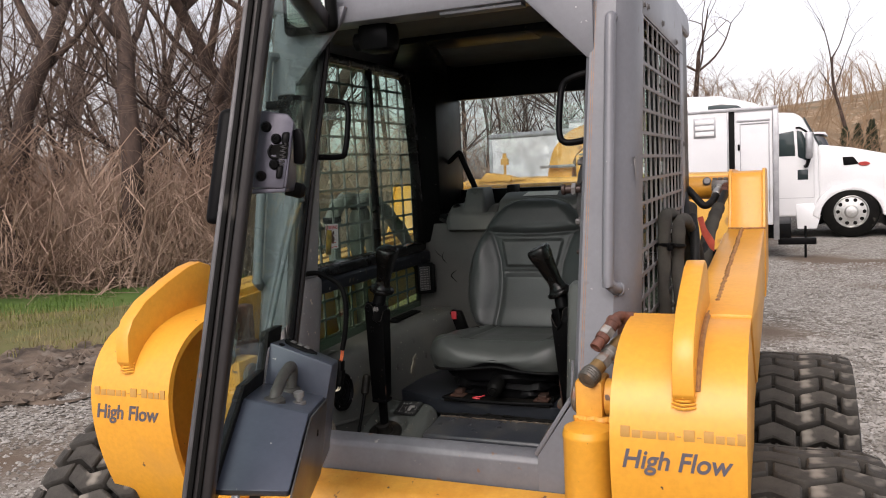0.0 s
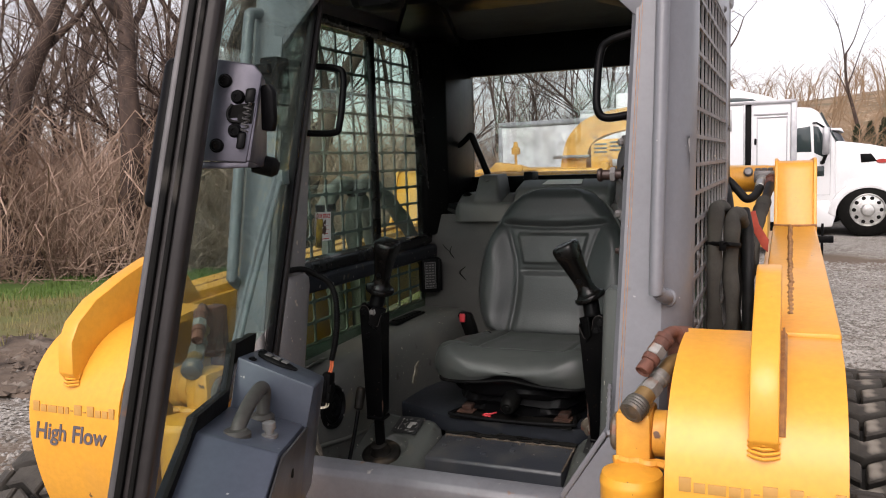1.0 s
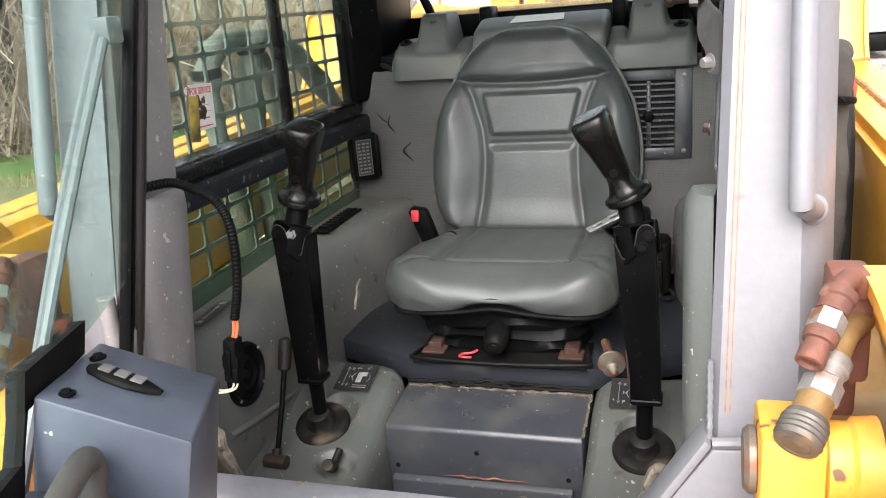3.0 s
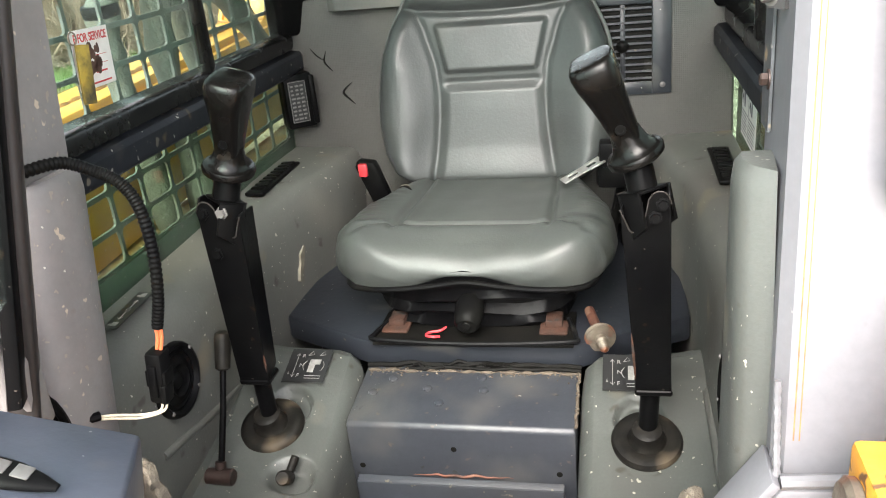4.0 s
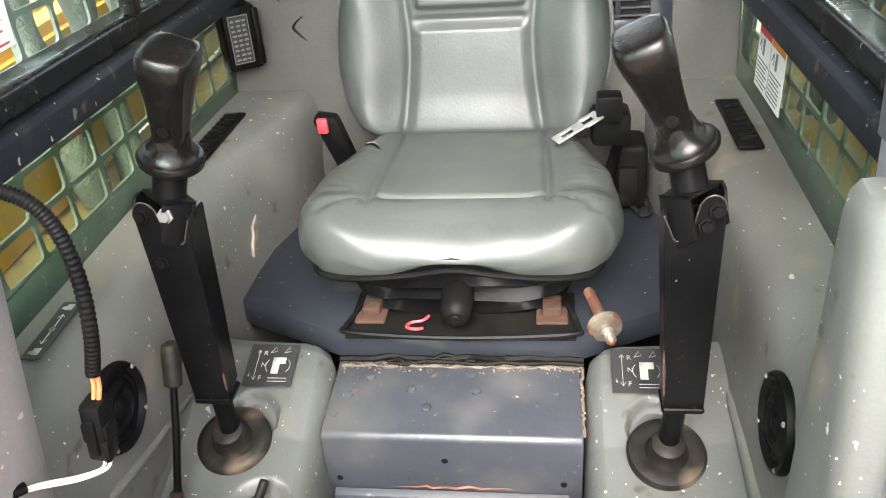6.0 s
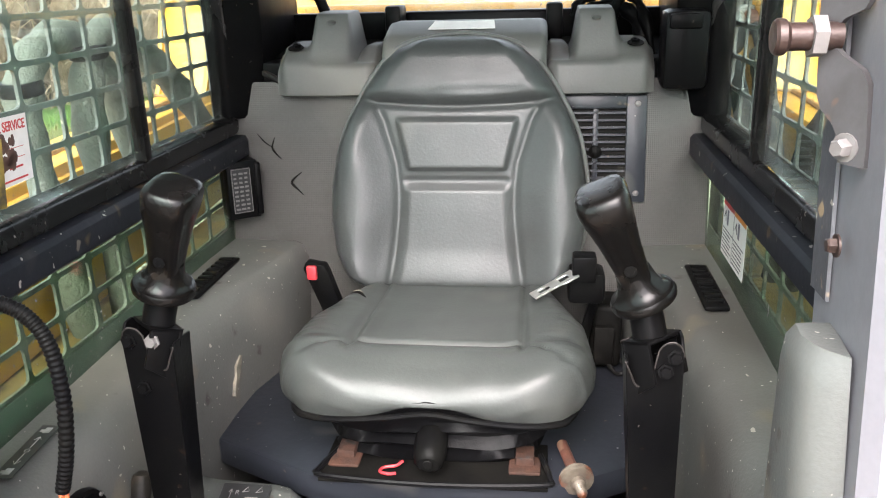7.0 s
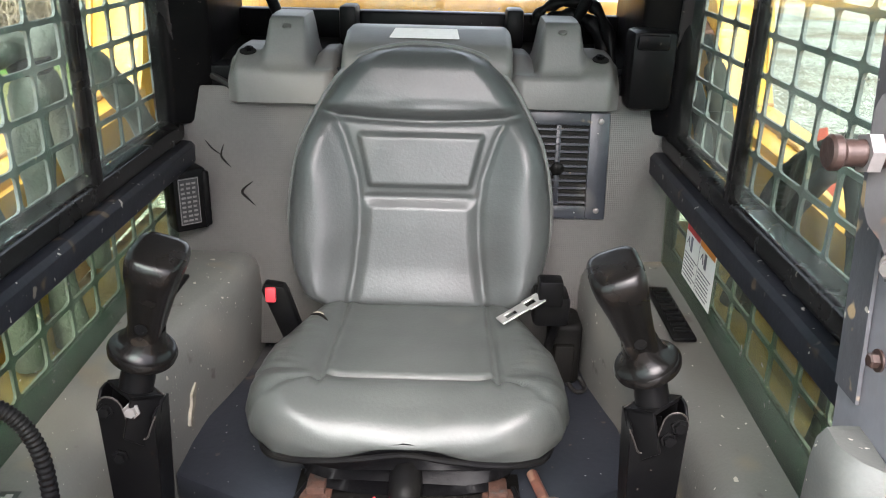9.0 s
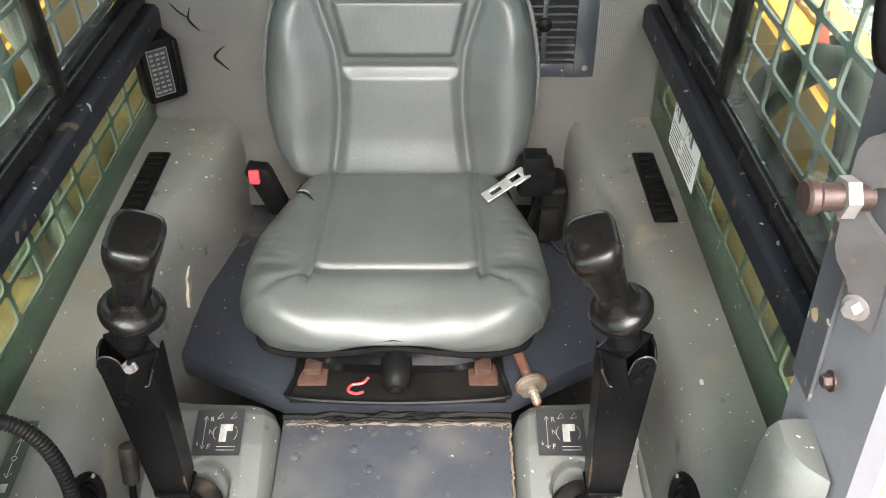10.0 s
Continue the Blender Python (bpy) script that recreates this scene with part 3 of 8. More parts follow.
    for iy in range(11):
        for iz in range(15):
            ya, za = y0 + iy * py, z0 + iz * pz
            if ya + py < post_y(za) + 0.12:
                continue
            hx, hz, r = py / 2 - 0.0036, pz / 2 - 0.0036, 0.0075
            cy, cz = ya + py / 2, za + pz / 2
            inner, outer = [], []
            for qy, qz, a0 in ((1, 1, 0), (-1, 1, 90), (-1, -1, 180), (1, -1, 270)):
                for k in range(3):
                    a = radians(a0 + 45 * k)
                    inner.append((cy + qy * (hx - r) + r * math.cos(a), cz + qz * (hz - r) + r * math.sin(a)))
                    outer.append((cy + qy * py / 2, cz + qz * pz / 2) if k == 1 else ((cy + qy * py / 2, cz + qz * (hz - r)) if (k == 0) == (a0 in (0, 180)) else (cy + qy * (hx - r), cz + qz * pz / 2)))
            vi = [[b.verts.new((0.468 - q, *p)) for p in inner] for q in (0, t)]
            vo = [[b.verts.new((0.468 - q, *p)) for p in outer] for q in (0, t)]
            for k in range(12):
                j = (k + 1) % 12
                b.faces.new((vo[0][k], vo[0][j], vi[0][j], vi[0][k]))
                b.faces.new((vi[1][k], vi[1][j], vo[1][j], vo[1][k]))
                b.faces.new((vi[0][k], vi[0][j], vi[1][j], vi[1][k]))
    bmesh.ops.remove_doubles(b, verts=b.verts, dist=0.0004)
    part("guard_screen", mirrored(b, s), M_CAB_WORN, loader, "punched steel guard screen with rounded holes")
    # sliding side window: black frame, divider and two tinted panes
    def ring(y0, y1, z0, z1, x, r=0.03, n=5):
        out = []
        for (cy, cz, a0) in ((y1 - r, z1 - r, 0), (y0 + r, z1 - r, 90), (y0 + r, z0 + r, 180), (y1 - r, z0 + r, 270)):
            for k in range(n):
                a = radians(a0 + 90 * k / (n - 1))
                out.append(Vector((x, cy + r * math.cos(a), cz + r * math.sin(a))))
        for v in out:
            if v.y < 0.4:
                v.y += max(0.0, v.z - 1.2) * 0.2 * (0.4 - v.y) / 0.2
            elif v.y > 0.8:
                v.y += 0.014 - 0.22 * max(0.0, v.z - 1.45)
        return out
    b = B()
    rr = [ring(0.20, 1.028, 1.175, 1.800, 0.421, 0.045), ring(0.20, 1.028, 1.175, 1.800, 0.452, 0.045), ring(0.232, 1.0, 1.208, 1.770, 0.452, 0.03), ring(0.226, 1.006, 1.202, 1.775, 0.438, 0.034), ring(0.226, 1.006, 1.202, 1.775, 0.425, 0.034), ring(0.222, 1.008, 1.198, 1.779, 0.421, 0.034)]
    loft(b, rr + [rr[0]], cap=False)
    win = part("side_window", mirrored(b, s), M_FRAME, loader, "black-framed sliding side window with green tint", 50)
    b = B()
    box(b, (0.418, 0.648, 1.20), (0.436, 0.668, 1.775), 0.003)
    box(b, (0.436, 0.672, 1.20), (0.446, 0.698, 1.775), 0.002)
    part("window_divider", mirrored(b, s), M_FRAME, win)
    b = B()
    prism(b, [(0.235, 1.206), (0.338, 1.772), (0.66, 1.772), (0.66, 1.206)], "x", 0.426, 0.429)
    g = part("pane", mirrored(b, s), M_GLASS, win)
    g.visible_shadow = False
    b = B()
    prism(b, [(0.66, 1.206), (0.66, 1.772), (0.945, 1.772), (1.014, 1.45), (1.016, 1.206)], "x", 0.440, 0.443)
    g = part("pane", mirrored(b, s), M_GLASS, win)
    g.visible_shadow = False
    b = B()
    box(b, (0.436, 0.14, 0.955), (0.440, 1.03, 1.16))
    g = part("lower_pane", mirrored(b, s), M_GLASS_LOW, loader, "scratched green-tinted lower pane")
    g.visible_shadow = False
    b = B()
    prism(b, [(0.403, 1.136), (0.403, 1.164), (0.409, 1.171), (0.436, 1.173), (0.436, 1.132), (0.407, 1.132)], "y", 0.18, 1.03, 0.0012)
    part("window_rail", mirrored(b, s), M_RAIL, loader, "dark grey rail under the window", 24)
    # moulded side panel with arm rest shelf
    b = B()
    rings = []
    for y, xi, zt, xf in ((0.07, 0.352, 0.955, 0.352), (0.20, 0.352, 0.960, 0.352), (0.45, 0.347, 0.966, 0.345), (0.66, 0.342, 0.972, 0.337), (0.74, 0.332, 0.975, 0.330), (0.80, 0.312, 0.976, 0.315), (0.86, 0.298, 0.976, 0.302), (0.93, 0.291, 0.975, 0.294), (1.04, 0.288, 0.972, 0.290)):
        w = 0.03 if y < 0.7 else 0.018
        rings.append([(xf - 0.004, y, 0.48), (xf, y, 0.80), (xi, y, zt - 0.06), (xi + w * 0.25, y, zt - 0.025), (xi + w * 0.8, y, zt - 0.006), (xi + w * 1.6, y, zt), (0.436, y, zt + 0.004), (0.436, y, 0.48)])
    loft(b, rings)
    part("side_panel", mirrored(b, s), M_PANEL, loader, "moulded grey plastic side panel", 50)
    # rounded bead where the panel meets the pod
    b = B()
    if s > 0:
        tube(b, [(0.351, 0.60, 0.722), (0.349, 0.555, 0.735), (0.348, 0.513, 0.747), (0.348, 0.438, 0.760), (0.349, 0.35, 0.756), (0.350, 0.262, 0.745), (0.353, 0.245, 0.742)], 0.009, 10, 4)
    else:
        tube(b, [(0.352, 0.56, 0.75), (0.351, 0.50, 0.757), (0.350, 0.40, 0.764), (0.350, 0.30, 0.775), (0.351, 0.216, 0.789), (0.353, 0.19, 0.792)], 0.006, 10, 4)
    part("panel_bead", mirrored(b, s), M_PANEL, loader, "", 60)
    # pod round the lever foot
    b = B()
    rings = []
    for y, zt, w in ((0.05, 0.60, 0.03), (0.075, 0.645, 0.01), (0.16, 0.682, 0), (0.26, 0.702, 0), (0.36, 0.728, 0), (0.44, 0.762, 0), (0.485, 0.774, 0.002), (0.50, 0.772, 0.008), (0.507, 0.755, 0.012)):
        rings.append([(0.165 + w, y, 0.48), (0.170 + w, y, zt - 0.05), (0.175 + w, y, zt - 0.02), (0.19 + w, y, zt - 0.005), (0.215, y, zt), (0.30, y, zt + 0.004), (0.345, y, zt + 0.012), (0.352, y, zt + 0.03), (0.356, y, 0.48)])
    # finer mesh for the hollows behind the lever and round the plug
    fine = [[Vector(r[i]).lerp(Vector(r[i + 1]), k / m) for i in range(8) for m in ((22 if i in (3, 4, 5) else 1),) for k in range(m)] + [Vector(r[8])] for r in rings]
    rings = []
    for r0, r1 in zip(fine, fine[1:]):
        n = max(1, round((r1[0].y - r0[0].y) / 0.003))
        rings += [[p.lerp(q, k / n) for p, q in zip(r0, r1)] for k in range(n)]
    rings.append(fine[-1])
    for r in rings:
        for p in r[3:-2]:
            if s < 0:
                e = math.hypot((p.x - 0.220) / (0.044 if p.x > 0.22 else 0.036), (p.y - 0.272) / 0.034)
                p.z -= 0.020 * smooth01((1 - e) / 0.55)
            e = math.hypot((p.x - (0.262 if s < 0 else 0.252)) / 0.035, (p.y - 0.384) / 0.036)
            p.z -= 0.016 * smooth01((1 - e) / 0.16)
    loft(b, rings)
    pod = part("lever_pod", mirrored(b, s), M_POD, loader, "rounded grey plastic pod", 50)
    # arm rest air vent
    b = B()
    box(b, (0.381, 0.675, 0.977), (0.417, 0.860, 0.984), 0.003)
    v = part("armrest_vent", mirrored(b, s), M_BLACK, loader, "black slotted air vent")
    b = B()
    for k in range(9):
        box(b, (0.387, 0.692 + k * 0.018, 0.983), (0.411, 0.702 + k * 0.018, 0.988), 0.001, Matrix.Identity(4))
    part("vent_slats", mirrored(b, s), M_BLACK, v)
    # round speaker grille in the side panel
    b = B()
    lathe(b, [(0, 0.052), (0.005, 0.052), (0.009, 0.050), (0.010, 0.046), (0.007, 0.043), (0.004, 0.041), (0.006, 0.037), (0.004, 0.034), (0.005, 0.030), (0.008, 0.027), (0.009, 0.022), (0.005, 0.018), (0.004, 0.012), (0.007, 0.009), (0.009, 0.004)], (0.353, 0.254, 0.868), (-1, 0, 0.04), 32)
    speaker = part("speaker", mirrored(b, s), M_BLACK, loader, "round black speaker grille")
    for a in (40, 140, 220, 320):
        b = B()
        lathe(b, [(0, 0.003), (0.002, 0.0028), (0.003, 0.001)], (0.3435, 0.254 + 0.047 * math.cos(radians(a)), 0.868 + 0.047 * math.sin(radians(a))), (-1, 0, 0.04), 8)
        part("speaker_screw", mirrored(b, s), M_STEEL, speaker)

# sill across the opening
b = B()
prism(b, [(-0.024, 0.779), (-0.024, 0.826), (-0.016, 0.837), (0.0, 0.844), (0.018, 0.847), (0.018, 0.70), (-0.012, 0.70)], "x", -0.30, 0.30, 0.003)
part("sill", b, M_SILL, loader, "grey steel door sill with rust and scuffs")

# roof
b = B()
prism(b, [(0.172, 1.866), (0.172, 1.905), (0.20, 1.94), (1.30, 1.94), (1.35, 1.905), (1.35, 1.866)], "x", -0.468, 0.468, 0.012)
part("roof", b, M_CAB, loader, "grey steel cab roof")
b = B()
prism(b, [(0.160, 1.822), (0.160, 1.878), (0.19, 1.885), (0.235, 1.865), (0.235, 1.820)], "x", -0.38, 0.38, 0.006)
part("front_header", b, M_CAB, loader)
for s in (-1, 1):
    b = B()
    prism(b, [(0.385, 1.665), (0.385, 1.86), (0.215, 1.86), (0.232, 1.82)], "y", 0.144, 0.160, 0.003)
    part("header_gusset", mirrored(b, s), M_CAB, loader)
b = B()
box(b, (-0.43, 0.20, 1.837), (0.43, 1.30, 1.863), 0.008)
part("headliner", b, M_LINER, loader, "dark grey cab headliner")
b = B()
prism(b, [(0.215, 1.826), (0.225, 1.837), (0.45, 1.837), (0.45, 1.819), (0.30, 1.822)], "x", -0.40, 0.40, 0.005)
part("front_liner", b, M_FRONTLINER, loader, "dark grey moulded front roof lining")
b = B()
box(b, (-0.15, 0.44, 1.803), (0.15, 0.60, 1.839), 0.006)
for q in (-1, 1):
    prism(b, [(q * 0.13, 0.44), (q * 0.21, 0.44), (q * 0.44, 0.86), (q * 0.44, 1.15), (q * 0.36, 1.15)], "z", 1.802, 1.838, 0.005)
part("roof_hoop", b, M_BSTEEL, loader, "black steel hoop under the roof")
b = B()
box(b, (0.02, 0.170, 1.813), (0.22, 0.210, 1.822), 0.003)
part("header_strip", b, M_SILL, loader, "pale strip under the header")
b = B()
box(b, (-0.22, 0.20, 1.755), (-0.13, 0.28, 1.83), 0.02)
rod(b, (-0.235, 0.23, 1.785), (-0.20, 0.23, 1.785), 0.022)
part("cab_fan", b, M_BLACK, loader, "black rounded housing under the roof")

# rear wall, window frame and corner pillars
LEAN_M = Matrix.Translation((0, 1.0, 1.07)) @ Matrix.Rotation(radians(-9.7), 4, "X") @ Matrix.Translation((0, -1.0, -1.07))
b = B()
box(b, (-0.44, 1.0, 0.80), (0.44, 1.02, 1.27), 0.004, LEAN_M)
part("rear_panel", b, M_REAR, loader, "dotted grey plastic rear panel")
for s in (-1, 1):
    b = B()
    prism(b, [(0.372, 1.05), (0.372, 1.30), (0.462, 1.30), (0.462, 1.00), (0.43, 1.00)], "z", 1.20, 1.865, 0.008)
    part("rear_pillar", mirrored(b, s), M_BSTEEL, loader, "black rear pillar")
    b = B()
    tube(b, [(0.272, 1.18, 1.36), (0.30, 1.165, 1.44), (0.325, 1.15, 1.512)], 0.011, 10, 4)
    part("diagonal_brace", mirrored(b, s), M_BSTEEL, loader)
b = B()
box(b, (-0.38, 1.265, 1.30), (0.38, 1.30, 1.378), 0.006)
box(b, (-0.38, 1.265, 1.715), (0.38, 1.30, 1.865), 0.006)
box(b, (-0.42, 1.05, 1.24), (0.42, 1.29, 1.30), 0.006)
part("rear_window_frame", b, M_BSTEEL, loader, "black rear window frame")
b = B()
box(b, (-0.38, 1.281, 1.375), (0.38, 1.285, 1.72))
g = part("rear_pane", b, M_CLEAR, loader)
g.visible_shadow = False
b = B()
tube(b, [(-0.43, 1.10, 1.57), (-0.415, 1.14, 1.535), (-0.396, 1.15, 1.497), (-0.372, 1.15, 1.484), (-0.345, 1.15, 1.503), (-0.325, 1.15, 1.515), (-0.310, 1.155, 1.47)], 0.0095, 10, 6)
part("bent_rod", b, M_BSTEEL, loader, "bent black rod in the rear corner")

# moulded covers along the rear shelf
for s in (-1, 1):
    b = B()
    NX, NY = 46, 34
    rows = []
    for iy in range(NY + 1):
        y = 1.005 + 0.140 * iy / NY
        row = []
        for ix in range(NX + 1):
            x = 0.150 + 0.186 * ix / NX
            tower = smooth01((0.046 - abs(x - 0.236)) / 0.018) * smooth01((y - 1.012) / 0.045)
            wing = smooth01((x - 0.262) / 0.02) * smooth01((y - 1.0) / 0.05)
            scoop = smooth01((0.205 - x) / 0.03) * smooth01((y - 1.03) / 0.05)
            z = 1.300 + 0.082 * tower + 0.026 * wing * (1 - tower) + 0.006 * smooth01((y - 1.0) / 0.1) + 0.022 * scoop
            z -= 0.016 * smooth01((x - 0.322) / 0.012) + 0.010 * smooth01((0.158 - x) / 0.008) + 0.010 * smooth01((1.012 - y) / 0.008)
            row.append(b.verts.new((x, y + 0.012 * smooth01((abs(x - 0.243) - 0.07) / 0.025), z)))
        rows.append(row)
    for r0, r1 in zip(rows, rows[1:]):
        for ix in range(NX):
            b.faces.new((r0[ix], r0[ix + 1], r1[ix + 1], r1[ix]))
    edge = rows[0] + [r[-1] for r in rows[1:]] + rows[-1][-2::-1] + [r[0] for r in rows[-2:0:-1]]
    low = [b.verts.new((v.co.x, v.co.y, 1.245)) for v in edge]
    for k in range(len(edge)):
        q = (k + 1) % len(edge)
        b.faces.new((edge[k], edge[q], low[q], low[k]))
    b.faces.new(low)
    c = part("shelf_cover", mirrored(b, s), M_TRIM, loader, "moulded grey plastic cover", 50)
    b = B()
    lathe(b, [(0, 0.0145), (0.0015, 0.014)], (0.304, 1.040, 1.3262), (0, -0.30, 1), 22)
    part("cover_hole", mirrored(b, s), M_RUBBER, c, "dark hole")
    b = B()
    lathe(b, [(0, 0.0075), (0.006, 0.0075), (0.0065, 0.004), (0.004, 0.004)], (0.303, 1.044, 1.3275), (0, -0.30, 1), 6)
    part("cover_bolt", mirrored(b, s), M_BSTEEL, c, "black bolt in the hole")
    b = B()
    lathe(b, [(0, 0.009), (0.003, 0.008), (0.004, 0.003)], (0.236, 1.048, 1.370), (0, -0.6, 1), 14)
    part("cover_screw", mirrored(b, s), M_TRIM, c)
b = B()
prism(b, [(1.01, 1.245), (1.00, 1.315), (1.02, 1.345), (1.09, 1.366), (1.16, 1.366), (1.17, 1.245)], "x", -0.140, 0.152, 0.014, None, 3)
hc = part("headrest_cover", b, M_TRIM, loader, "moulded grey plastic cover behind the seat")
b = B()
prism(b, [(-0.060, 1.045), (0.060, 1.045), (0.056, 1.085), (-0.052, 1.085)], "z", 0, 0.001, 0, Matrix.Translation((0, 0.0, 1.3545)) @ Matrix.Translation((0, 1.045, 0)) @ Matrix.Rotation(radians(16.7), 4, "X") @ Matrix.Translation((0, -1.045, 0)))
part("blank_label", b, M_WHITE, hc, "faded white label")
for x in (-0.15, 0.165):
    b = B()
    box(b, (x - 0.016, 1.19, 1.32), (x + 0.016, 1.262, 1.392), 0.006)
    part("window_clip", b, M_BLACK, loader)

# heater grille on the rear panel
b = B()
box(b, (0.150, 0.992, 1.052), (0.185, 0.9995, 1.240), 0.002, LEAN_M)
box(b, (0.292, 0.992, 1.052), (0.327, 0.9995, 1.240), 0.002, LEAN_M)
box(b, (0.185, 0.992, 1.052), (0.292, 0.9995, 1.075), 0.001, LEAN_M)
box(b, (0.185, 0.992, 1.217), (0.292, 0.9995, 1.240), 0.001, LEAN_M)
box(b, (0.234, 0.993, 1.075), (0.243, 0.9995, 1.217), 0.001, LEAN_M)
grille = part("air_grille", b, M_NAVY, loader, "dark slotted air grille")
for k in range(11):
    b = B()
    z = 1.0815 + k * 0.0128
    box(b, (0.185, 0.993, z - 0.0023), (0.292, 0.9985, z + 0.0023), 0.0005, LEAN_M, 1)
    part("slat", b, M_NAVY, grille)
b = B()
box(b, (0.185, 0.9992, 1.07), (0.292, 0.9997, 1.22), 0, LEAN_M)
part("grille_dark", b, M_RUBBER, grille)
b = B()
lathe(b, [(0, 0.011), (0.006, 0.012), (0.010, 0.008), (0.011, 0.001)], LEAN_M @ Vector((0.238, 0.993, 1.142)), (0, -1, 0), 16)
part("grille_knob", b, M_BLACK, grille)
for x, z in ((0.311, 1.225), (0.311, 1.068), (0.166, 1.225), (0.166, 1.068)):
    b = B()
    lathe(b, [(0, 0.0055), (0.003, 0.005), (0.004, 0.002)], LEAN_M @ Vector((x, 0.992, z)), (0, -1, 0), 12)
    part("grille_screw", b, M_STEEL, grille)

# torn padding on the floor before the kick plate
b = B()
rnd = random.Random(12)
prism(b, [(-0.094, 0.491), (-0.090, 0.515)] + [(-0.085 + 0.012 * k, 0.522 + rnd.uniform(-.006, .008)) for k in range(12)] + [(0.060, 0.512), (0.066, 0.491)], "y", 0.315, 0.349, 0.002)
for v in b.verts:
    v.co += Vector((0.004 * noise.noise(v.co * 50), 0.006 * noise.noise(v.co * 40), 0.004 * noise.noise(v.co * 70)))
part("floor_padding", b, M_TORN, loader, "torn tan floor padding")

# floor between the pods
b = B()
prism(b, [(0.368, 0.49), (0.366, 0.722), (0.371, 0.729), (0.53, 0.748), (0.53, 0.49)], "x", -0.170, 0.166, 0.003)
part("step_plate", b, M_STEP, loader, "dark grey steel step plate with dried dirt")
b = B()
prism(b, [(0.352, 0.60), (0.350, 0.632), (0.362, 0.640), (0.364, 0.60)], "x", -0.160, 0.149, 0.002)
box(b, (-0.160, 0.350, 0.49), (0.149, 0.356, 0.634), 0.002)
part("kick_plate", b, M_KICK, loader)
for x, y in ((-0.145, 0.435), (-0.061, 0.447), (0.027, 0.445), (-0.037, 0.415), (-0.12, 0.468), (0.02, 0.475)):
    b = B()
    lathe(b, [(0, 0.0075), (0.0025, 0.007), (0.0035, 0.004)], (x, y, interp(y, [(0.371, 0.729), (0.53, 0.748)])), (0, -0.1, 1), 8)
    part("rivet", b, M_STEP, loader)
for x, z in ((-0.153, 0.652), (0.142, 0.652), (-0.010, 0.688)):
    b = B()
    rod(b, (x, 0.3655, z), (x, 0.372, z), 0.0045, 12)
    part("plate_hole", b, M_RUBBER, loader)
b = B()
prism(b, [(-0.165, 0.505), (-0.338, 0.588), (-0.338, 1.02), (0.338, 1.02), (0.338, 0.600), (0.165, 0.505)], "z", 0.742, 0.786, 0.006)
part("seat_platform", b, M_NAVY, loader, "dark blue-grey seat platform")
b = B()
random.seed(4)
tube(b, [(-0.17 + 0.34 * i / 14, 0.502 + random.uniform(-.003, .003), 0.747 + random.uniform(-.002, .003)) for i in range(15)], 0.005, 6, 2)
tube(b, [(-0.10 + 0.27 * i / 10, 0.492 + random.uniform(-.004, .004), 0.747) for i in range(11)], 0.003, 6, 2)
for q in range(9):
    x, w = random.uniform(-0.15, 0.10), random.uniform(0.02, 0.06)
    y, z = random.uniform(0.488, 0.503), random.uniform(0.746, 0.756)
    tube(b, [(x + w * i / 4, y + random.uniform(-.003, .003), z + random.uniform(-.003, .003)) for i in range(5)], lambda f: 0.0006 + 0.0022 * math.sin(math.pi * f), 5, 2)
part("sealant_bead", b, M_RUBBER, loader, "cracked black sealant")
b = B()
tube(b, [(-0.165 + 0.33 * i / 30, 0.489 + random.uniform(-.0025, .0025), 0.7437 + random.uniform(-.0008, .0008)) for i in range(31)], lambda f: 0.0022 + 0.0013 * math.sin(f * 67), 6, 2)
part("rust_line", b, M_DIRTCLOD, loader, "rusty edge of the step")
b = B()
tube(b, [(-0.075 + 0.15 * i / 16, 0.3645 + random.uniform(-.001, .001), 0.642 + random.uniform(-.002, .002)) for i in range(17)], lambda f: 0.002 * math.sin(math.pi * (0.05 + 0.9 * f)), 6, 2)
part("rust_line", b, M_RUST, loader)
b = B()
tube(b, [(0.167 + random.uniform(-.0015, .0015), 0.372 + 0.128 * i / 30, 0.730 + 0.0155 * i / 30) for i in range(31)], lambda f: 0.0022 + 0.0006 * math.sin(f * 171), 6, 2)
part("edge_sealant", b, M_DIRTCLOD, loader, "crumbling tan sealant")

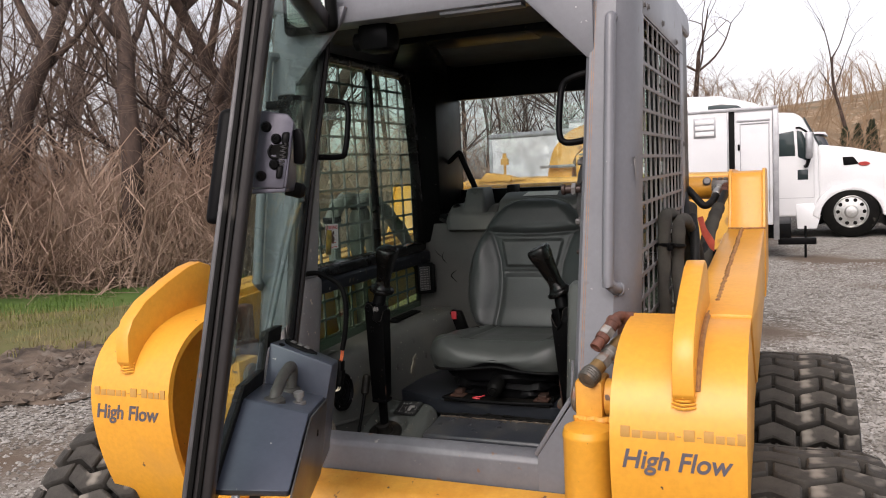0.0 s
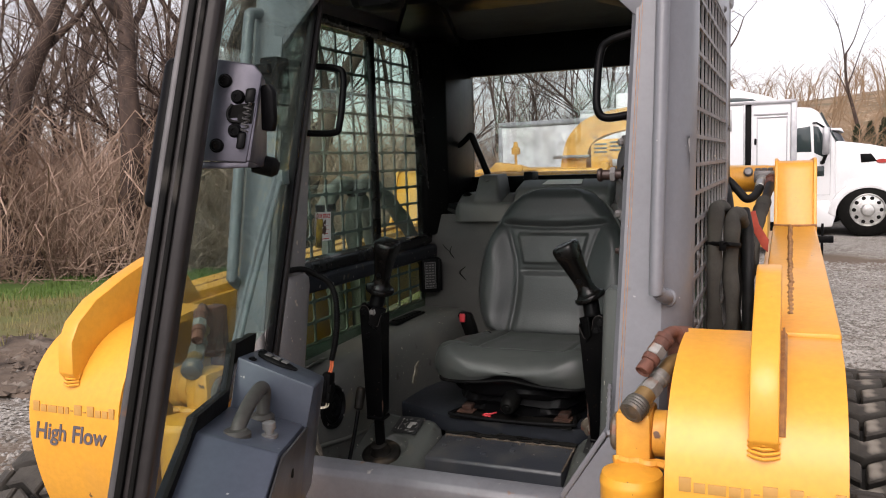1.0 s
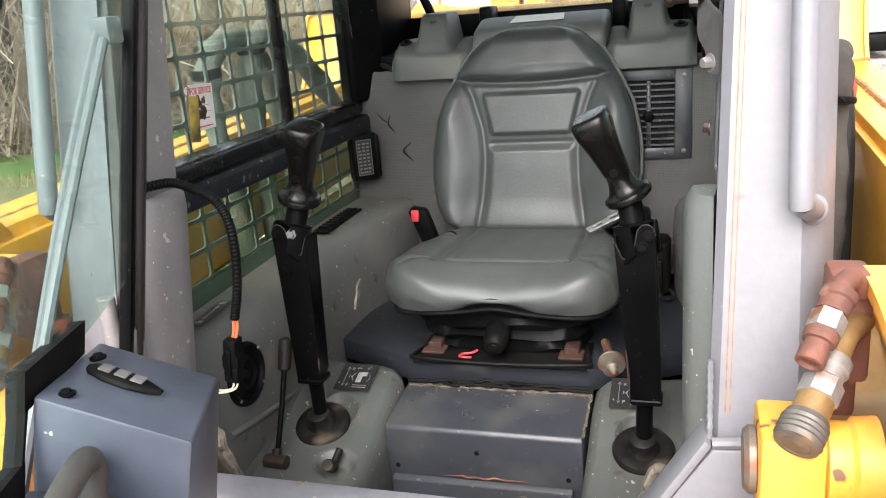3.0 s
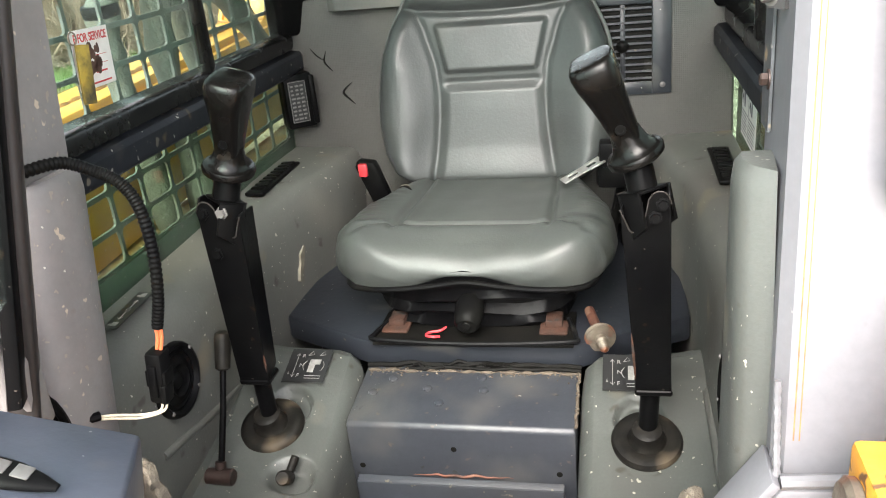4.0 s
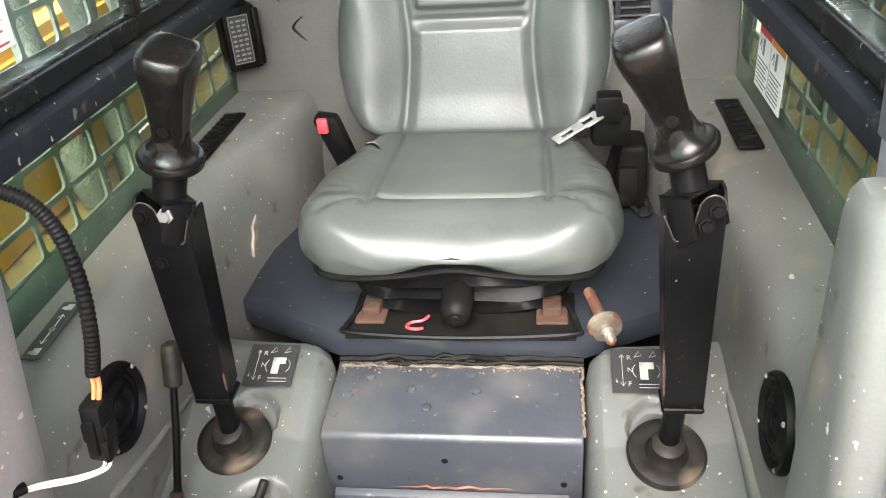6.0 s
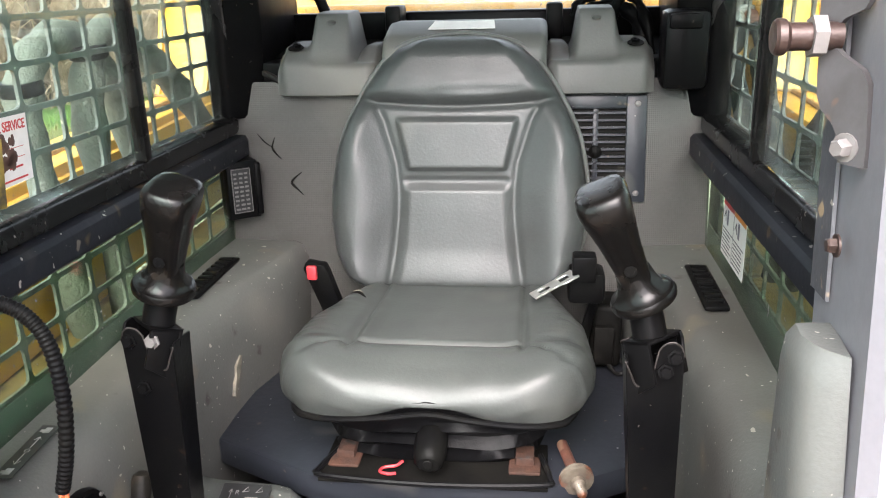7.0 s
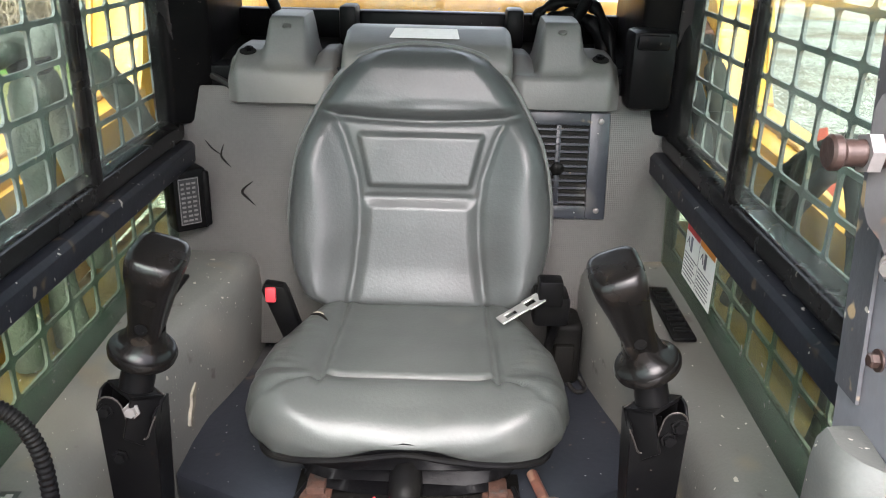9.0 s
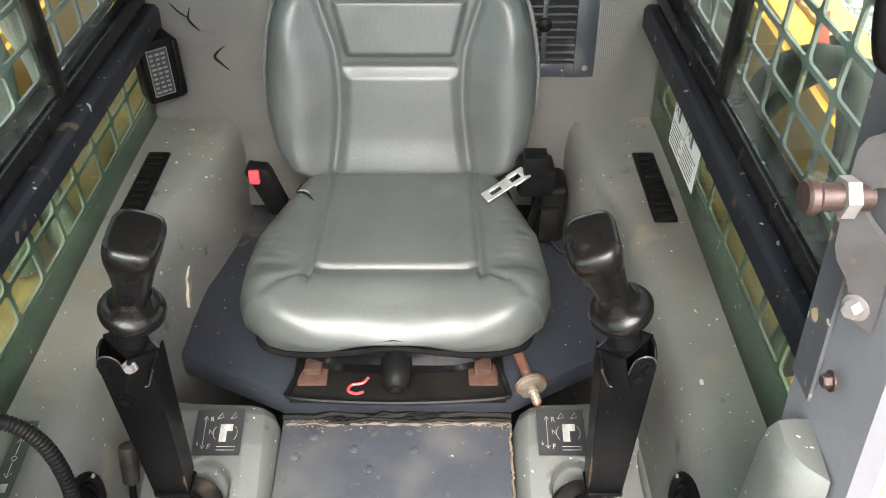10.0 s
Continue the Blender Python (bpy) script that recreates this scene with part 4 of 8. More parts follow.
# ---- loader arms, cylinders, couplers, wheels ----
ARM_TOP = [(-0.10, 0.56), (-0.175, 0.66), (-0.222, 0.75), (-0.252, 0.83), (-0.268, 0.90), (-0.272, 0.96), (-0.266, 1.01), (-0.245, 1.06), (-0.205, 1.102), (-0.15, 1.130), (-0.08, 1.145), (0.0, 1.150), (1.28, 1.212)]
for s in (-1, 1):
    b = B()
    # wrapped front plate
    outer = [Vector((p.x, p.y)) for p in spline([(y, z, 0) for y, z in ARM_TOP[:-1]], 4)] + [Vector(ARM_TOP[-1])]
    nb = len(outer) - 1
    band = []
    for i, p in enumerate(outer):
        d = (outer[min(i + 1, len(outer) - 1)] - outer[max(i - 1, 0)]).normalized()
        band.append((p, p + Vector((d.y, -d.x)) * 0.014))
    loft(b, [[(0.478, a.x, a.y), (0.700, a.x, a.y), (0.700, c.x, c.y), (0.478, c.x, c.y)] for a, c in band[:nb]])
    arm = part("lift_arm", mirrored(b, s), M_YELLOW, loader, "yellow steel lift arm with wrapped front plate", 45)
    bevel_pts = [(c.x + 0.001, c.y) for a, c in band[:nb]] + [(1.28, 1.195), (1.28, 0.98), (0.20, 0.92), (0.06, 0.80), (0.02, 0.56)]
    b = B()
    prism(b, bevel_pts, "x", 0.682, 0.698, 0.002)
    prism(b, bevel_pts, "x", 0.575, 0.592, 0.002)
    part("arm_plate", mirrored(b, s), M_YELLOW, arm)
    b = B()
    prism(b, [(-0.02, 1.140), (-0.02, 1.156), (1.30, 1.212), (1.30, 1.0), (0.25, 0.95)], "x", 0.586, 0.703, 0.006)
    part("arm_beam", mirrored(b, s), M_YELLOW, arm)
    b = B()
    side_line = [(1.27, 0.98), (1.27, 1.205), (1.30, 1.25), (1.345, 1.385), (1.362, 1.404), (1.40, 1.410), (1.84, 1.400), (1.92, 1.34), (1.95, 0.98)]
    prism(b, side_line, "x", 0.588, 0.598, 0.002)
    prism(b, side_line, "x", 0.696, 0.706, 0.002)
    prism(b, [(y + 0.006 if z > 1.0 else y, z - 0.008) for y, z in side_line], "x", 0.596, 0.698, 0.004)
    part("arm_tower", mirrored(b, s), M_YELLOW, arm)
    b = B()
    random.seed(7)
    tube(b, [(0.633 + random.uniform(-.002, .002), 0.10 + 0.0165 * i, interp(0.10 + 0.0165 * i, ARM_TOP[-2:]) + 0.003) for i in range(70)], lambda f: 0.0052 + 0.0014 * math.sin(f * 210), 6, 2)
    tube(b, [(0.590 + 0.114 * i / 12, 1.276 - 0.022 * math.sin(math.pi * i / 12), 1.211) for i in range(13)], 0.005, 6)
    tube(b, [(0.622, a.x + 0.004, a.y + 0.002) for a, c in band[28:nb]], 0.006, 6)
    part("arm_weld", mirrored(b, s), M_WELD, arm, "rough rusty weld bead")
    # stop fin on the bend
    b = B()
    prism(b, [(-0.255, 1.046), (-0.268, 1.062), (-0.265, 1.12), (-0.245, 1.155), (-0.20, 1.19), (-0.12, 1.225), (-0.05, 1.250), (-0.005, 1.257), (0.03, 1.245), (0.075, 1.18), (0.10, 1.145), (-0.08, 1.13), (-0.2, 1.09)], "x", 0.583, 0.619, 0.003)
    for k in range(4):
        tube(b, [(0.582, -0.2565 + 0.0035 * k * 0.5, 1.040 + 0.006 * k), (0.60, -0.266 + 0.001 * k, 1.039 + 0.006 * k), (0.620, -0.2565 + 0.0035 * k * 0.5, 1.040 + 0.006 * k)], 0.0024, 6, 2)
    part("stop_fin", mirrored(b, s), M_YELLOW, arm, "thick yellow stop plate with chipped edge")
    # lettering on the front plate
    if s > 0:
        M0 = Matrix.Translation((0.497, -0.2728, 0.934)) @ Matrix.Rotation(radians(90), 4, "X")
    else:
        M0 = Matrix.Translation((-0.688, -0.2728, 0.934)) @ Matrix.Rotation(radians(90), 4, "X")
    letters("High Flow", 0.046, M0 @ Matrix.Scale(0.93, 4, (1, 0, 0)), M_INK, arm, "lettering", 0.0006, 0.24, 0.0008)
    x0 = 0.0
    for w, tall in ((0.019, 1), (0.018, 0), (0.026, 0), (0.018, 0), (0.012, 0), (0.011, 2), (0.021, 1), (0.011, 2), (0.019, 1), (0.017, 0), (0.016, 0), (0.016, 1)):
        b = B()
        lo, hi = {0: (0.052, 0.065), 1: (0.052, 0.071), 2: (0.058, 0.060)}[tall]
        box(b, (x0, lo, -0.002), (x0 + w - 0.0035, hi, 0.0006), 0.0002, M0 @ Matrix.Translation((0, 0, 0.0006)) @ Matrix.Rotation(radians(-2.6), 4, "X"))
        part("mark_bar", b, M_INK_THIN, arm, "faint printed bar")
        x0 += w
    # tilt cylinder with its eye and pin
    b = B()
    lathe(b, [(0, 0.0465), (0.505, 0.0465), (0.508, 0.0475), (0.513, 0.0475), (0.516, 0.0465), (0.524, 0.044), (0.530, 0.02)], (0.418, -0.170, 0.44), (0, 0, 1), 26)
    cyl = part("tilt_cylinder", mirrored(b, s), M_YELLOW, loader, "yellow hydraulic tilt cylinder")
    b = B()
    box(b, (0.387, -0.137, 0.955), (0.440, -0.060, 1.042), 0.006)
    tube(b, [(0.385 + 0.08 * i / 10, -0.140 + 0.004 * math.sin(i * 1.7), 0.969) for i in range(11)], 0.007, 6)
    part("rod_eye", mirrored(b, s), M_YELLOW_OLD, cyl)
    b = B()
    lathe(b, [(0, 0.026), (0.004, 0.036), (0.022, 0.036), (0.026, 0.040), (0.045, 0.042)], (0.438, -0.098, 1.003), (1, 0, 0), 24)
    part("pin_boss", mirrored(b, s), M_YELLOW_OLD, cyl)
    b = B()
    rod(b, (0.376, -0.098, 1.0), (0.390, -0.098, 1.0), 0.030, 24)
    part("pin_cap", mirrored(b, s), M_BRASS, cyl)
    # quick couplers: a rusty plain one and one with a ribbed dust cap
    for tip, end, k in (((0.424, -0.112, 1.101), (0.470, -0.030, 1.172), 0), ((0.412, -0.150, 1.046), (0.464, -0.045, 1.108), 1)):
        t, e = Vector(tip), Vector(end)
        d = (e - t).normalized()
        b = B()
        if k == 0:
            lathe(b, [(0.004, 0.0095), (0.0, 0.0120), (0.001, 0.0148), (0.018, 0.0148), (0.019, 0.0130), (0.026, 0.0130), (0.027, 0.0165), (0.036, 0.0175), (0.040, 0.0165)], t, d, 24)
        else:
            lathe(b, [(0, 0.006), (0.0015, 0.012), (0.0005, 0.0135), (0.002, 0.0195)] + [(0.004 + 0.0028 * i, 0.0215 if i % 2 else 0.0200) for i in range(9)] + [(0.030, 0.0195), (0.031, 0.0165)], t, d, 28)
        shrink = Matrix.Translation(t) @ Matrix.Scale(0.80 if k == 0 else 0.92, 4) @ Matrix.Translation(-t)
        bmesh.ops.transform(b, matrix=shrink, verts=b.verts)
        cp = part("quick_coupler", mirrored(b, s), M_RUST if k == 0 else M_CAP, loader, "rusty hydraulic quick coupler" if k == 0 else "hydraulic quick coupler with ribbed dark dust cap")
        b = B()
        if k == 0:
            lathe(b, [(0.040, 0.0165), (0.041, 0.0185), (0.062, 0.0185), (0.064, 0.0165)], t, d, 6)
        else:
            lathe(b, [(0.052, 0.0165), (0.053, 0.0185), (0.074, 0.0185), (0.076, 0.0165)], t, d, 6)
            lathe(b, [(0.076, 0.0150), (0.086, 0.0150), (0.088, 0.0175), (0.100, 0.0175)], t, d, 18)
        bmesh.ops.transform(b, matrix=shrink, verts=b.verts)
        part("hex_body", mirrored(b, s), M_DULLZINC, cp, "dull zinc hexagon")
        b = B()
        if k == 0:
            lathe(b, [(0.064, 0.0165), (0.080, 0.0165), (0.082, 0.0190), (0.092, 0.0190), (0.094, 0.014)], t, d, 20)
            tube(b, [t + d * 0.088, t + d * 0.104, t + d * 0.112 + Vector((0.008, 0.012, -0.006)), t + d * 0.112 + Vector((0.020, 0.026, -0.026))], 0.0120, 12, 5)
        else:
            lathe(b, [(0.031, 0.0165), (0.052, 0.0165)], t, d, 20)
            tube(b, [t + d * 0.098, e, e + Vector((0.02, 0.04, 0.0))], 0.0135, 12, 4)
        bmesh.ops.transform(b, matrix=shrink, verts=b.verts)
        part("coupler_neck", mirrored(b, s), M_RUST if k == 0 else M_TAN, cp)
    b = B()
    box(b, (0.450, -0.030, 1.045), (0.486, 0.020, 1.150), 0.006)
    box(b, (0.447, -0.012, 1.0), (0.480, 0.03, 1.06), 0.006)
    part("coupler_bracket", mirrored(b, s), M_RUST, loader, "rust-brown coupler block")
    # hoses in woven sleeves between cab and arm
    random.seed(11)
    for k, (x, y, w, zt) in enumerate(((0.487, 0.42, 0.0165, 1.318), (0.519, 0.43, 0.0165, 1.300))):
        if s < 0:
            continue
        b = B()
        pts = [(x + random.uniform(-.003, .003), y + 0.012 * math.sin(i * .9 + k), 0.80 + (zt - 0.90) * i / 7) for i in range(8)]
        pts += [(x + 0.001, y + 0.006, zt - 0.035), (x + 0.002, y + 0.022, zt - 0.008), (x + 0.006, y + 0.060, zt), (x + 0.012, y + 0.12, zt - 0.012), (x + 0.018, y + 0.22, zt - 0.06), (x + 0.022, y + 0.32, zt - 0.16), (x + 0.022, y + 0.40, zt - 0.34)]
        tube(b, pts, lambda f, w=w, k=k: w * (1 + 0.10 * math.sin(f * 43 + k) + 0.07 * math.sin(f * 23 + 2 * k) - 0.16 * math.exp(-((f - 0.345) / 0.012) ** 2)), 18, 7, 0.85)
        for v in b.verts:
            v.co += 0.0035 * Vector((noise.noise(v.co * Vector((30, 30, 16))), noise.noise(v.co * 34 + Vector((5, 1, 2))), 0))
        part("hose_sleeve", mirrored(b, s), M_SLEEVE, loader, "grey woven sleeve over hydraulic hoses", 60)
    for z in (1.237,):
        if s < 0:
            continue
        b = B()
        lathe(b, [(0, 0.0345), (0.002, 0.036), (0.007, 0.036), (0.009, 0.0345)], (0.503, 0.425, z), (0.05, 0.1, 1), 20)
        bmesh.ops.scale(b, vec=(1, 0.60, 1), verts=b.verts, space=Matrix.Translation((-0.503, -0.425, -z)))
        box(b, (0.497, 0.398, z - 0.006), (0.511, 0.408, z + 0.014), 0.002)
        tube(b, [(0.505, 0.400, z + 0.008), (0.512, 0.394, z + 0.012), (0.519, 0.397, z + 0.006)], 0.002, 6, 3)
        part("hose_strap", mirrored(b, s), M_BLACK, loader, "black cable tie")
b = B()
rod(b, (-0.60, 1.50, 1.345), (0.60, 1.50, 1.345), 0.042, 26)
part("cross_tube", b, M_YELLOW, loader, "yellow cross tube joining the arm towers")
b = B()
prism(b, [(0.541, 1.290), (0.556, 1.294), (0.564, 1.262), (0.586, 1.225), (0.584, 1.195), (0.572, 1.206), (0.552, 1.245)], "y", 0.700, 0.704, 0.001)
part("red_strap", b, M_STRAP_RED, loader, "faded red strap round the hoses")
# looped sleeves beside the hinge side's window
for k, pts in enumerate(([(-0.53, 0.61, 0.95), (-0.53, 0.58, 1.12), (-0.527, 0.553, 1.24), (-0.524, 0.550, 1.31), (-0.522, 0.585, 1.360), (-0.52, 0.64, 1.378), (-0.52, 0.70, 1.362), (-0.52, 0.76, 1.30), (-0.525, 0.82, 1.18), (-0.53, 0.86, 1.0)], [(-0.50, 0.68, 0.95), (-0.50, 0.660, 1.15), (-0.50, 0.655, 1.27), (-0.50, 0.680, 1.345), (-0.50, 0.73, 1.378), (-0.502, 0.80, 1.362), (-0.505, 0.90, 1.31), (-0.51, 1.03, 1.22), (-0.52, 1.16, 1.10)])):
    b = B()
    tube(b, pts, lambda f, k=k: 0.023 * (1 + 0.10 * math.sin(f * 61 + k) + 0.08 * math.sin(f * 23 + 2 * k)), 14, 6)
    sl = part("hose_sleeve", b, M_SLEEVE_SKYLIT, loader, "grey woven sleeve over hydraulic hoses, coloured pale for sky light", 60)
    b = B()
    lathe(b, [(0, 0.026), (0.003, 0.028), (0.016, 0.028), (0.019, 0.026)], pts[3], (0, -0.1, 1), 20)
    part("sleeve_strap", b, M_BLACK, sl)
# hoses from the fitting block on the cross tube
b = B()
box(b, (0.527, 1.405, 1.335), (0.586, 1.462, 1.372), 0.003)
for k in range(3):
    lathe(b, [(0, 0.009), (0.010, 0.009), (0.012, 0.006)], (0.538 + 0.018 * k, 1.425, 1.370), (0, 0, 1), 6)
part("fitting_block", b, M_STEEL, loader, "grey steel hose fitting block")
HOSES = (([(0.550, 1.40, 1.343), (0.545, 1.33, 1.318), (0.530, 1.29, 1.297), (0.510, 1.27, 1.293), (0.487, 1.27, 1.318), (0.465, 1.28, 1.342), (0.447, 1.30, 1.352), (0.43, 1.34, 1.33)], 0.0125, M_ZINC),
         ([(0.578, 1.40, 1.345), (0.573, 1.30, 1.318), (0.562, 1.22, 1.285), (0.545, 1.12, 1.235), (0.535, 1.00, 1.16), (0.53, 0.90, 1.02)], 0.0135, M_RUST),
         ([(0.452, 1.16, 1.34), (0.462, 1.12, 1.325), (0.474, 1.05, 1.28), (0.482, 0.98, 1.20), (0.49, 0.92, 1.05)], 0.015, M_HOSE),
         ([(0.535, 0.62, 1.30), (0.545, 0.58, 1.25), (0.548, 0.54, 1.16), (0.548, 0.52, 1.0), (0.55, 0.52, 0.86)], 0.0125, M_HOSE))
for k, (pts, r, cap) in enumerate(HOSES):
    b = B()
    tube(b, pts, r, 14, 6)
    hs = part("thick_hose", b, M_HOSE, loader, "thick black hydraulic hose", 60)
    if k < 2:
        b = B()
        d = Vector(pts[1]) - Vector(pts[0])
        lathe(b, [(-0.006, r * 1.35), (0.012, r * 1.35), (0.013, r * 1.1), (0.020, r * 1.1), (0.021, r * 1.25), (0.062, r * 1.25), (0.064, r)], pts[0], d, 14)
        part("hose_end", b, cap, hs, "weathered hose fitting")
b = B()
tube(b, [(0.562, 1.23, 1.286), (0.552, 1.16, 1.256), (0.540, 1.06, 1.20), (0.533, 0.96, 1.11)], lambda f: 0.021 * (1 + 0.06 * math.sin(f * 30)), 14, 5)
part("hose_sleeve", b, M_SLEEVE, loader, "grey woven sleeve over hydraulic hoses", 60)
b = B()
lathe(b, [(0, 0.014), (0.006, 0.015), (0.010, 0.010)], (0.508, 1.463, 1.368), (0, -1, 0.3), 16)
part("tube_bolt", b, M_STEEL, loader)


def wheel():
    """Wheel on the +y axis through the origin, tread outwards, axle along x."""
    root = thing("tyre_wheel", (0, 0, 0), "", "")
    R, W = 0.43, 0.30
    b = B()
    prof = [(-W / 2 + 0.03, 0.22), (-W / 2, 0.27), (-W / 2 - 0.006, 0.33), (-W / 2 + 0.004, 0.385), (-W / 2 + 0.02, R - 0.048), (0, R - 0.044), (W / 2 - 0.02, R - 0.048), (W / 2 - 0.004, 0.385), (W / 2 + 0.006, 0.33), (W / 2, 0.27), (W / 2 - 0.03, 0.22)]
    lathe(b, prof, (0, 0, 0), (1, 0, 0), 56)
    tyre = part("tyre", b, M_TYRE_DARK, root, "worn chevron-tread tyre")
    b = B()
    lathe(b, [(-W / 2 + 0.05, 0.20), (-W / 2 + 0.03, 0.235), (W / 2 - 0.03, 0.235), (W / 2 - 0.05, 0.20), (W / 2 - 0.09, 0.19), (W / 2 - 0.08, 0.05)], (0, 0, 0), (1, 0, 0), 40)
    part("rim", b, M_YELLOW_OLD, root)
    return root, tyre


def zig(x):
    """Zigzag line of the tread across the tyre."""
    f = abs(x) % 0.12
    return 0.026 * (1 - abs(f - 0.06) / 0.06) - 0.013


def lug_mesh(x0, x1):
    """One tread block between two widths, at the top of the tyre."""
    xs = sorted({x0, x1} | {x for x in (-0.12, -0.06, 0.0, 0.06, 0.12) if x0 < x < x1})
    b = B()
    pts = [(x, zig(x) - 0.0232) for x in xs] + [(x, zig(x) + 0.0232) for x in reversed(xs)]
    prism(b, pts, "z", 0.376, 0.430, 0.004, None, 1)
    for v in b.verts:
        v.co.z -= 6.0 * max(0.0, abs(v.co.x) - 0.10) ** 2 + 1.1 * v.co.y ** 2
    me = bpy.data.meshes.new("tread_lug")
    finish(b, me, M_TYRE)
    return me


ROWS = [[lug_mesh(*p) for p in ((-0.147, -0.107), (-0.097, -0.0055), (0.0055, 0.097), (0.107, 0.147))], [lug_mesh(*p) for p in ((-0.147, -0.0645), (-0.0555, 0.0555), (0.0645, 0.147))]]
for n, (x, y, z) in enumerate(((0.79, 0.05, 0.43), (0.79, 0.93, 0.43), (-0.79, 0.05, 0.43), (-0.79, 0.93, 0.43))):
    root, tyre = wheel()
    root.parent, root.location = loader, Vector((x, y, z)) - loader.location
    root.name = "wheel"
    for k in range(46):
        for me in ROWS[k % 2]:
            lug = new("tread_lug", me)
            lug.parent = tyre
            lug.matrix_basis = Matrix.Rotation(2 * math.pi * k / 46, 4, "X")


# ---- seat ----
seat = thing("operator_seat", (0, 0.7, 0.786), "grey vinyl suspension seat with stitched panels, slightly worn", "seat")


def cushion():
    b = B()
    NU, NV = 120, 120
    half = [(0.488, 0.10), (0.494, 0.154), (0.505, 0.184), (0.525, 0.204), (0.56, 0.217), (0.62, 0.222), (0.70, 0.216), (0.78, 0.192), (0.84, 0.172), (0.90, 0.15), (0.95, 0.13)]

    def top(x, y):
        e = 1 - min(1.0, abs(x) / max(interp(y, half), 0.01))
        z = 0.945 + 0.014 * smooth01((abs(x) - 0.09) / 0.08) - 0.010 * smooth01((y - 0.62) / 0.2)
        z += 0.006 * smooth01((0.62 - y) / 0.06)
        front = smooth01((0.60 - y) / 0.11)
        z -= 0.008 * front ** 1.6
        g = math.exp(-((abs(x) - 0.118 - 0.02 * (0.9 - y)) / 0.0055) ** 2) * (1 if y > 0.60 else smooth01((y - 0.545) / 0.05))
        g2 = math.exp(-((y - 0.612 - 0.10 * x * x) / 0.006) ** 2) * smooth01((0.125 - abs(x)) / 0.02)
        g3 = math.exp(-((y - 0.600 + 0.9 * (abs(x) - 0.12)) / 0.005) ** 2) * smooth01((abs(x) - 0.115) / 0.01) * smooth01((0.19 - abs(x)) / 0.01)
        z -= 0.0075 * g + 0.009 * g2 + 0.008 * g3
        z -= 0.007 * math.exp(-(x / 0.05) ** 2) * smooth01((0.575 - y) / 0.06)
        z += 0.004 * smooth01((0.606 - y) / 0.03) * smooth01((y - 0.52) / 0.04)
        fold = smooth01((abs(x) - 0.13) / 0.05)
        z += 0.0016 * fold * noise.noise(Vector((x * 26, y * 75, 4)))
        z += 0.0012 * noise.noise(Vector((x * 22, y * 16, 0)))
        return z

    rows = []
    for j in range(NV + 1):
        y = 0.488 + (0.905 - 0.488) * j / NV
        w = interp(y, half)
        rows.append([(w * (2 * i / NU - 1), y) for i in range(NU + 1)])
    grid = []
    for r in rows:
        line = []
        for x, y in r:
            w = interp(y, half)
            e = w - abs(x)
            ke, kf = max(0.0, 1 - e / 0.045), max(0.0, 1 - (y - 0.488) * 1.1 / 0.045)
            ek = min(1.0, (ke ** 3 + kf ** 3) ** (1 / 3))
            drop = 0.036 * (1 - math.sqrt(max(0.0, 1 - ek * ek)))
            line.append(b.verts.new((x, y, top(x, y) - drop)))
        grid.append(line)
    for a, c in zip(grid, grid[1:]):
        for i in range(NU):
            b.faces.new((a[i], a[i + 1], c[i + 1], c[i]))
    # skirt: under the rim, wavy at the front
    rim = [g[0] for g in grid[::-1]] + grid[0][1:-1] + [g[-1] for g in grid]
    prev = rim
    for dz, inset in ((0.009, -0.003), (0.018, -0.005), (0.027, -0.004), (0.037, 0.001), (0.046, 0.012)):
        cur = []
        for v in rim:
            c = Vector((0, 0.70, v.co.z))
            d = (v.co - c)
            d.z = 0
            p = v.co - d.normalized() * inset
            low = 0.884 + 0.022 * math.exp(-(v.co.x / 0.07) ** 2) * (1 if v.co.y < 0.6 else 0)
            p.z = v.co.z + (low - v.co.z) * dz / 0.046
            cur.append(b.verts.new(p))
        for i in range(len(rim) - 1):
            b.faces.new((prev[i], prev[i + 1], cur[i + 1], cur[i]))
        prev = cur
    last = set(prev)
    for limit, n in ((0.565, 6), (0.530, 30)):
        vs = [v for v in b.verts if v.co.y < limit and v not in last]
        for k in range(n):
            bmesh.ops.smooth_vert(b, verts=vs, factor=0.5, use_axis_x=True, use_axis_y=True, use_axis_z=True)
    return b


cush = part("cushion", cushion(), M_VINYL_SHEEN, seat, "grey vinyl cushion", 180)


def seat_height(x, y):
    """The height of the cushion's top at a place."""
    places = [v.co + seat.location for v in cush.data.vertices]
    return max(q.z for q in places if math.hypot(q.x - x, q.y - y) < 0.006)


b = B()
tube(b, [(x, y, seat_height(x, y) + 0.0006) for x, y in ((-0.170, 0.800), (-0.158, 0.793), (-0.147, 0.784), (-0.138, 0.772))], lambda f: 0.0006 + 0.0022 * math.sin(math.pi * f), 8, 3, 0.5)
tear = part("tear", b, M_RUBBER, seat, "small tear in the vinyl")
b = B()
tube(b, [(x, y, seat_height(x, y) + 0.0016) for x, y in ((-0.166, 0.801), (-0.155, 0.797), (-0.146, 0.790))], lambda f: 0.0005 + 0.0016 * math.sin(math.pi * f), 6, 3, 0.6)
part("torn_backing", b, M_SCRAPE, tear, "pale torn backing")


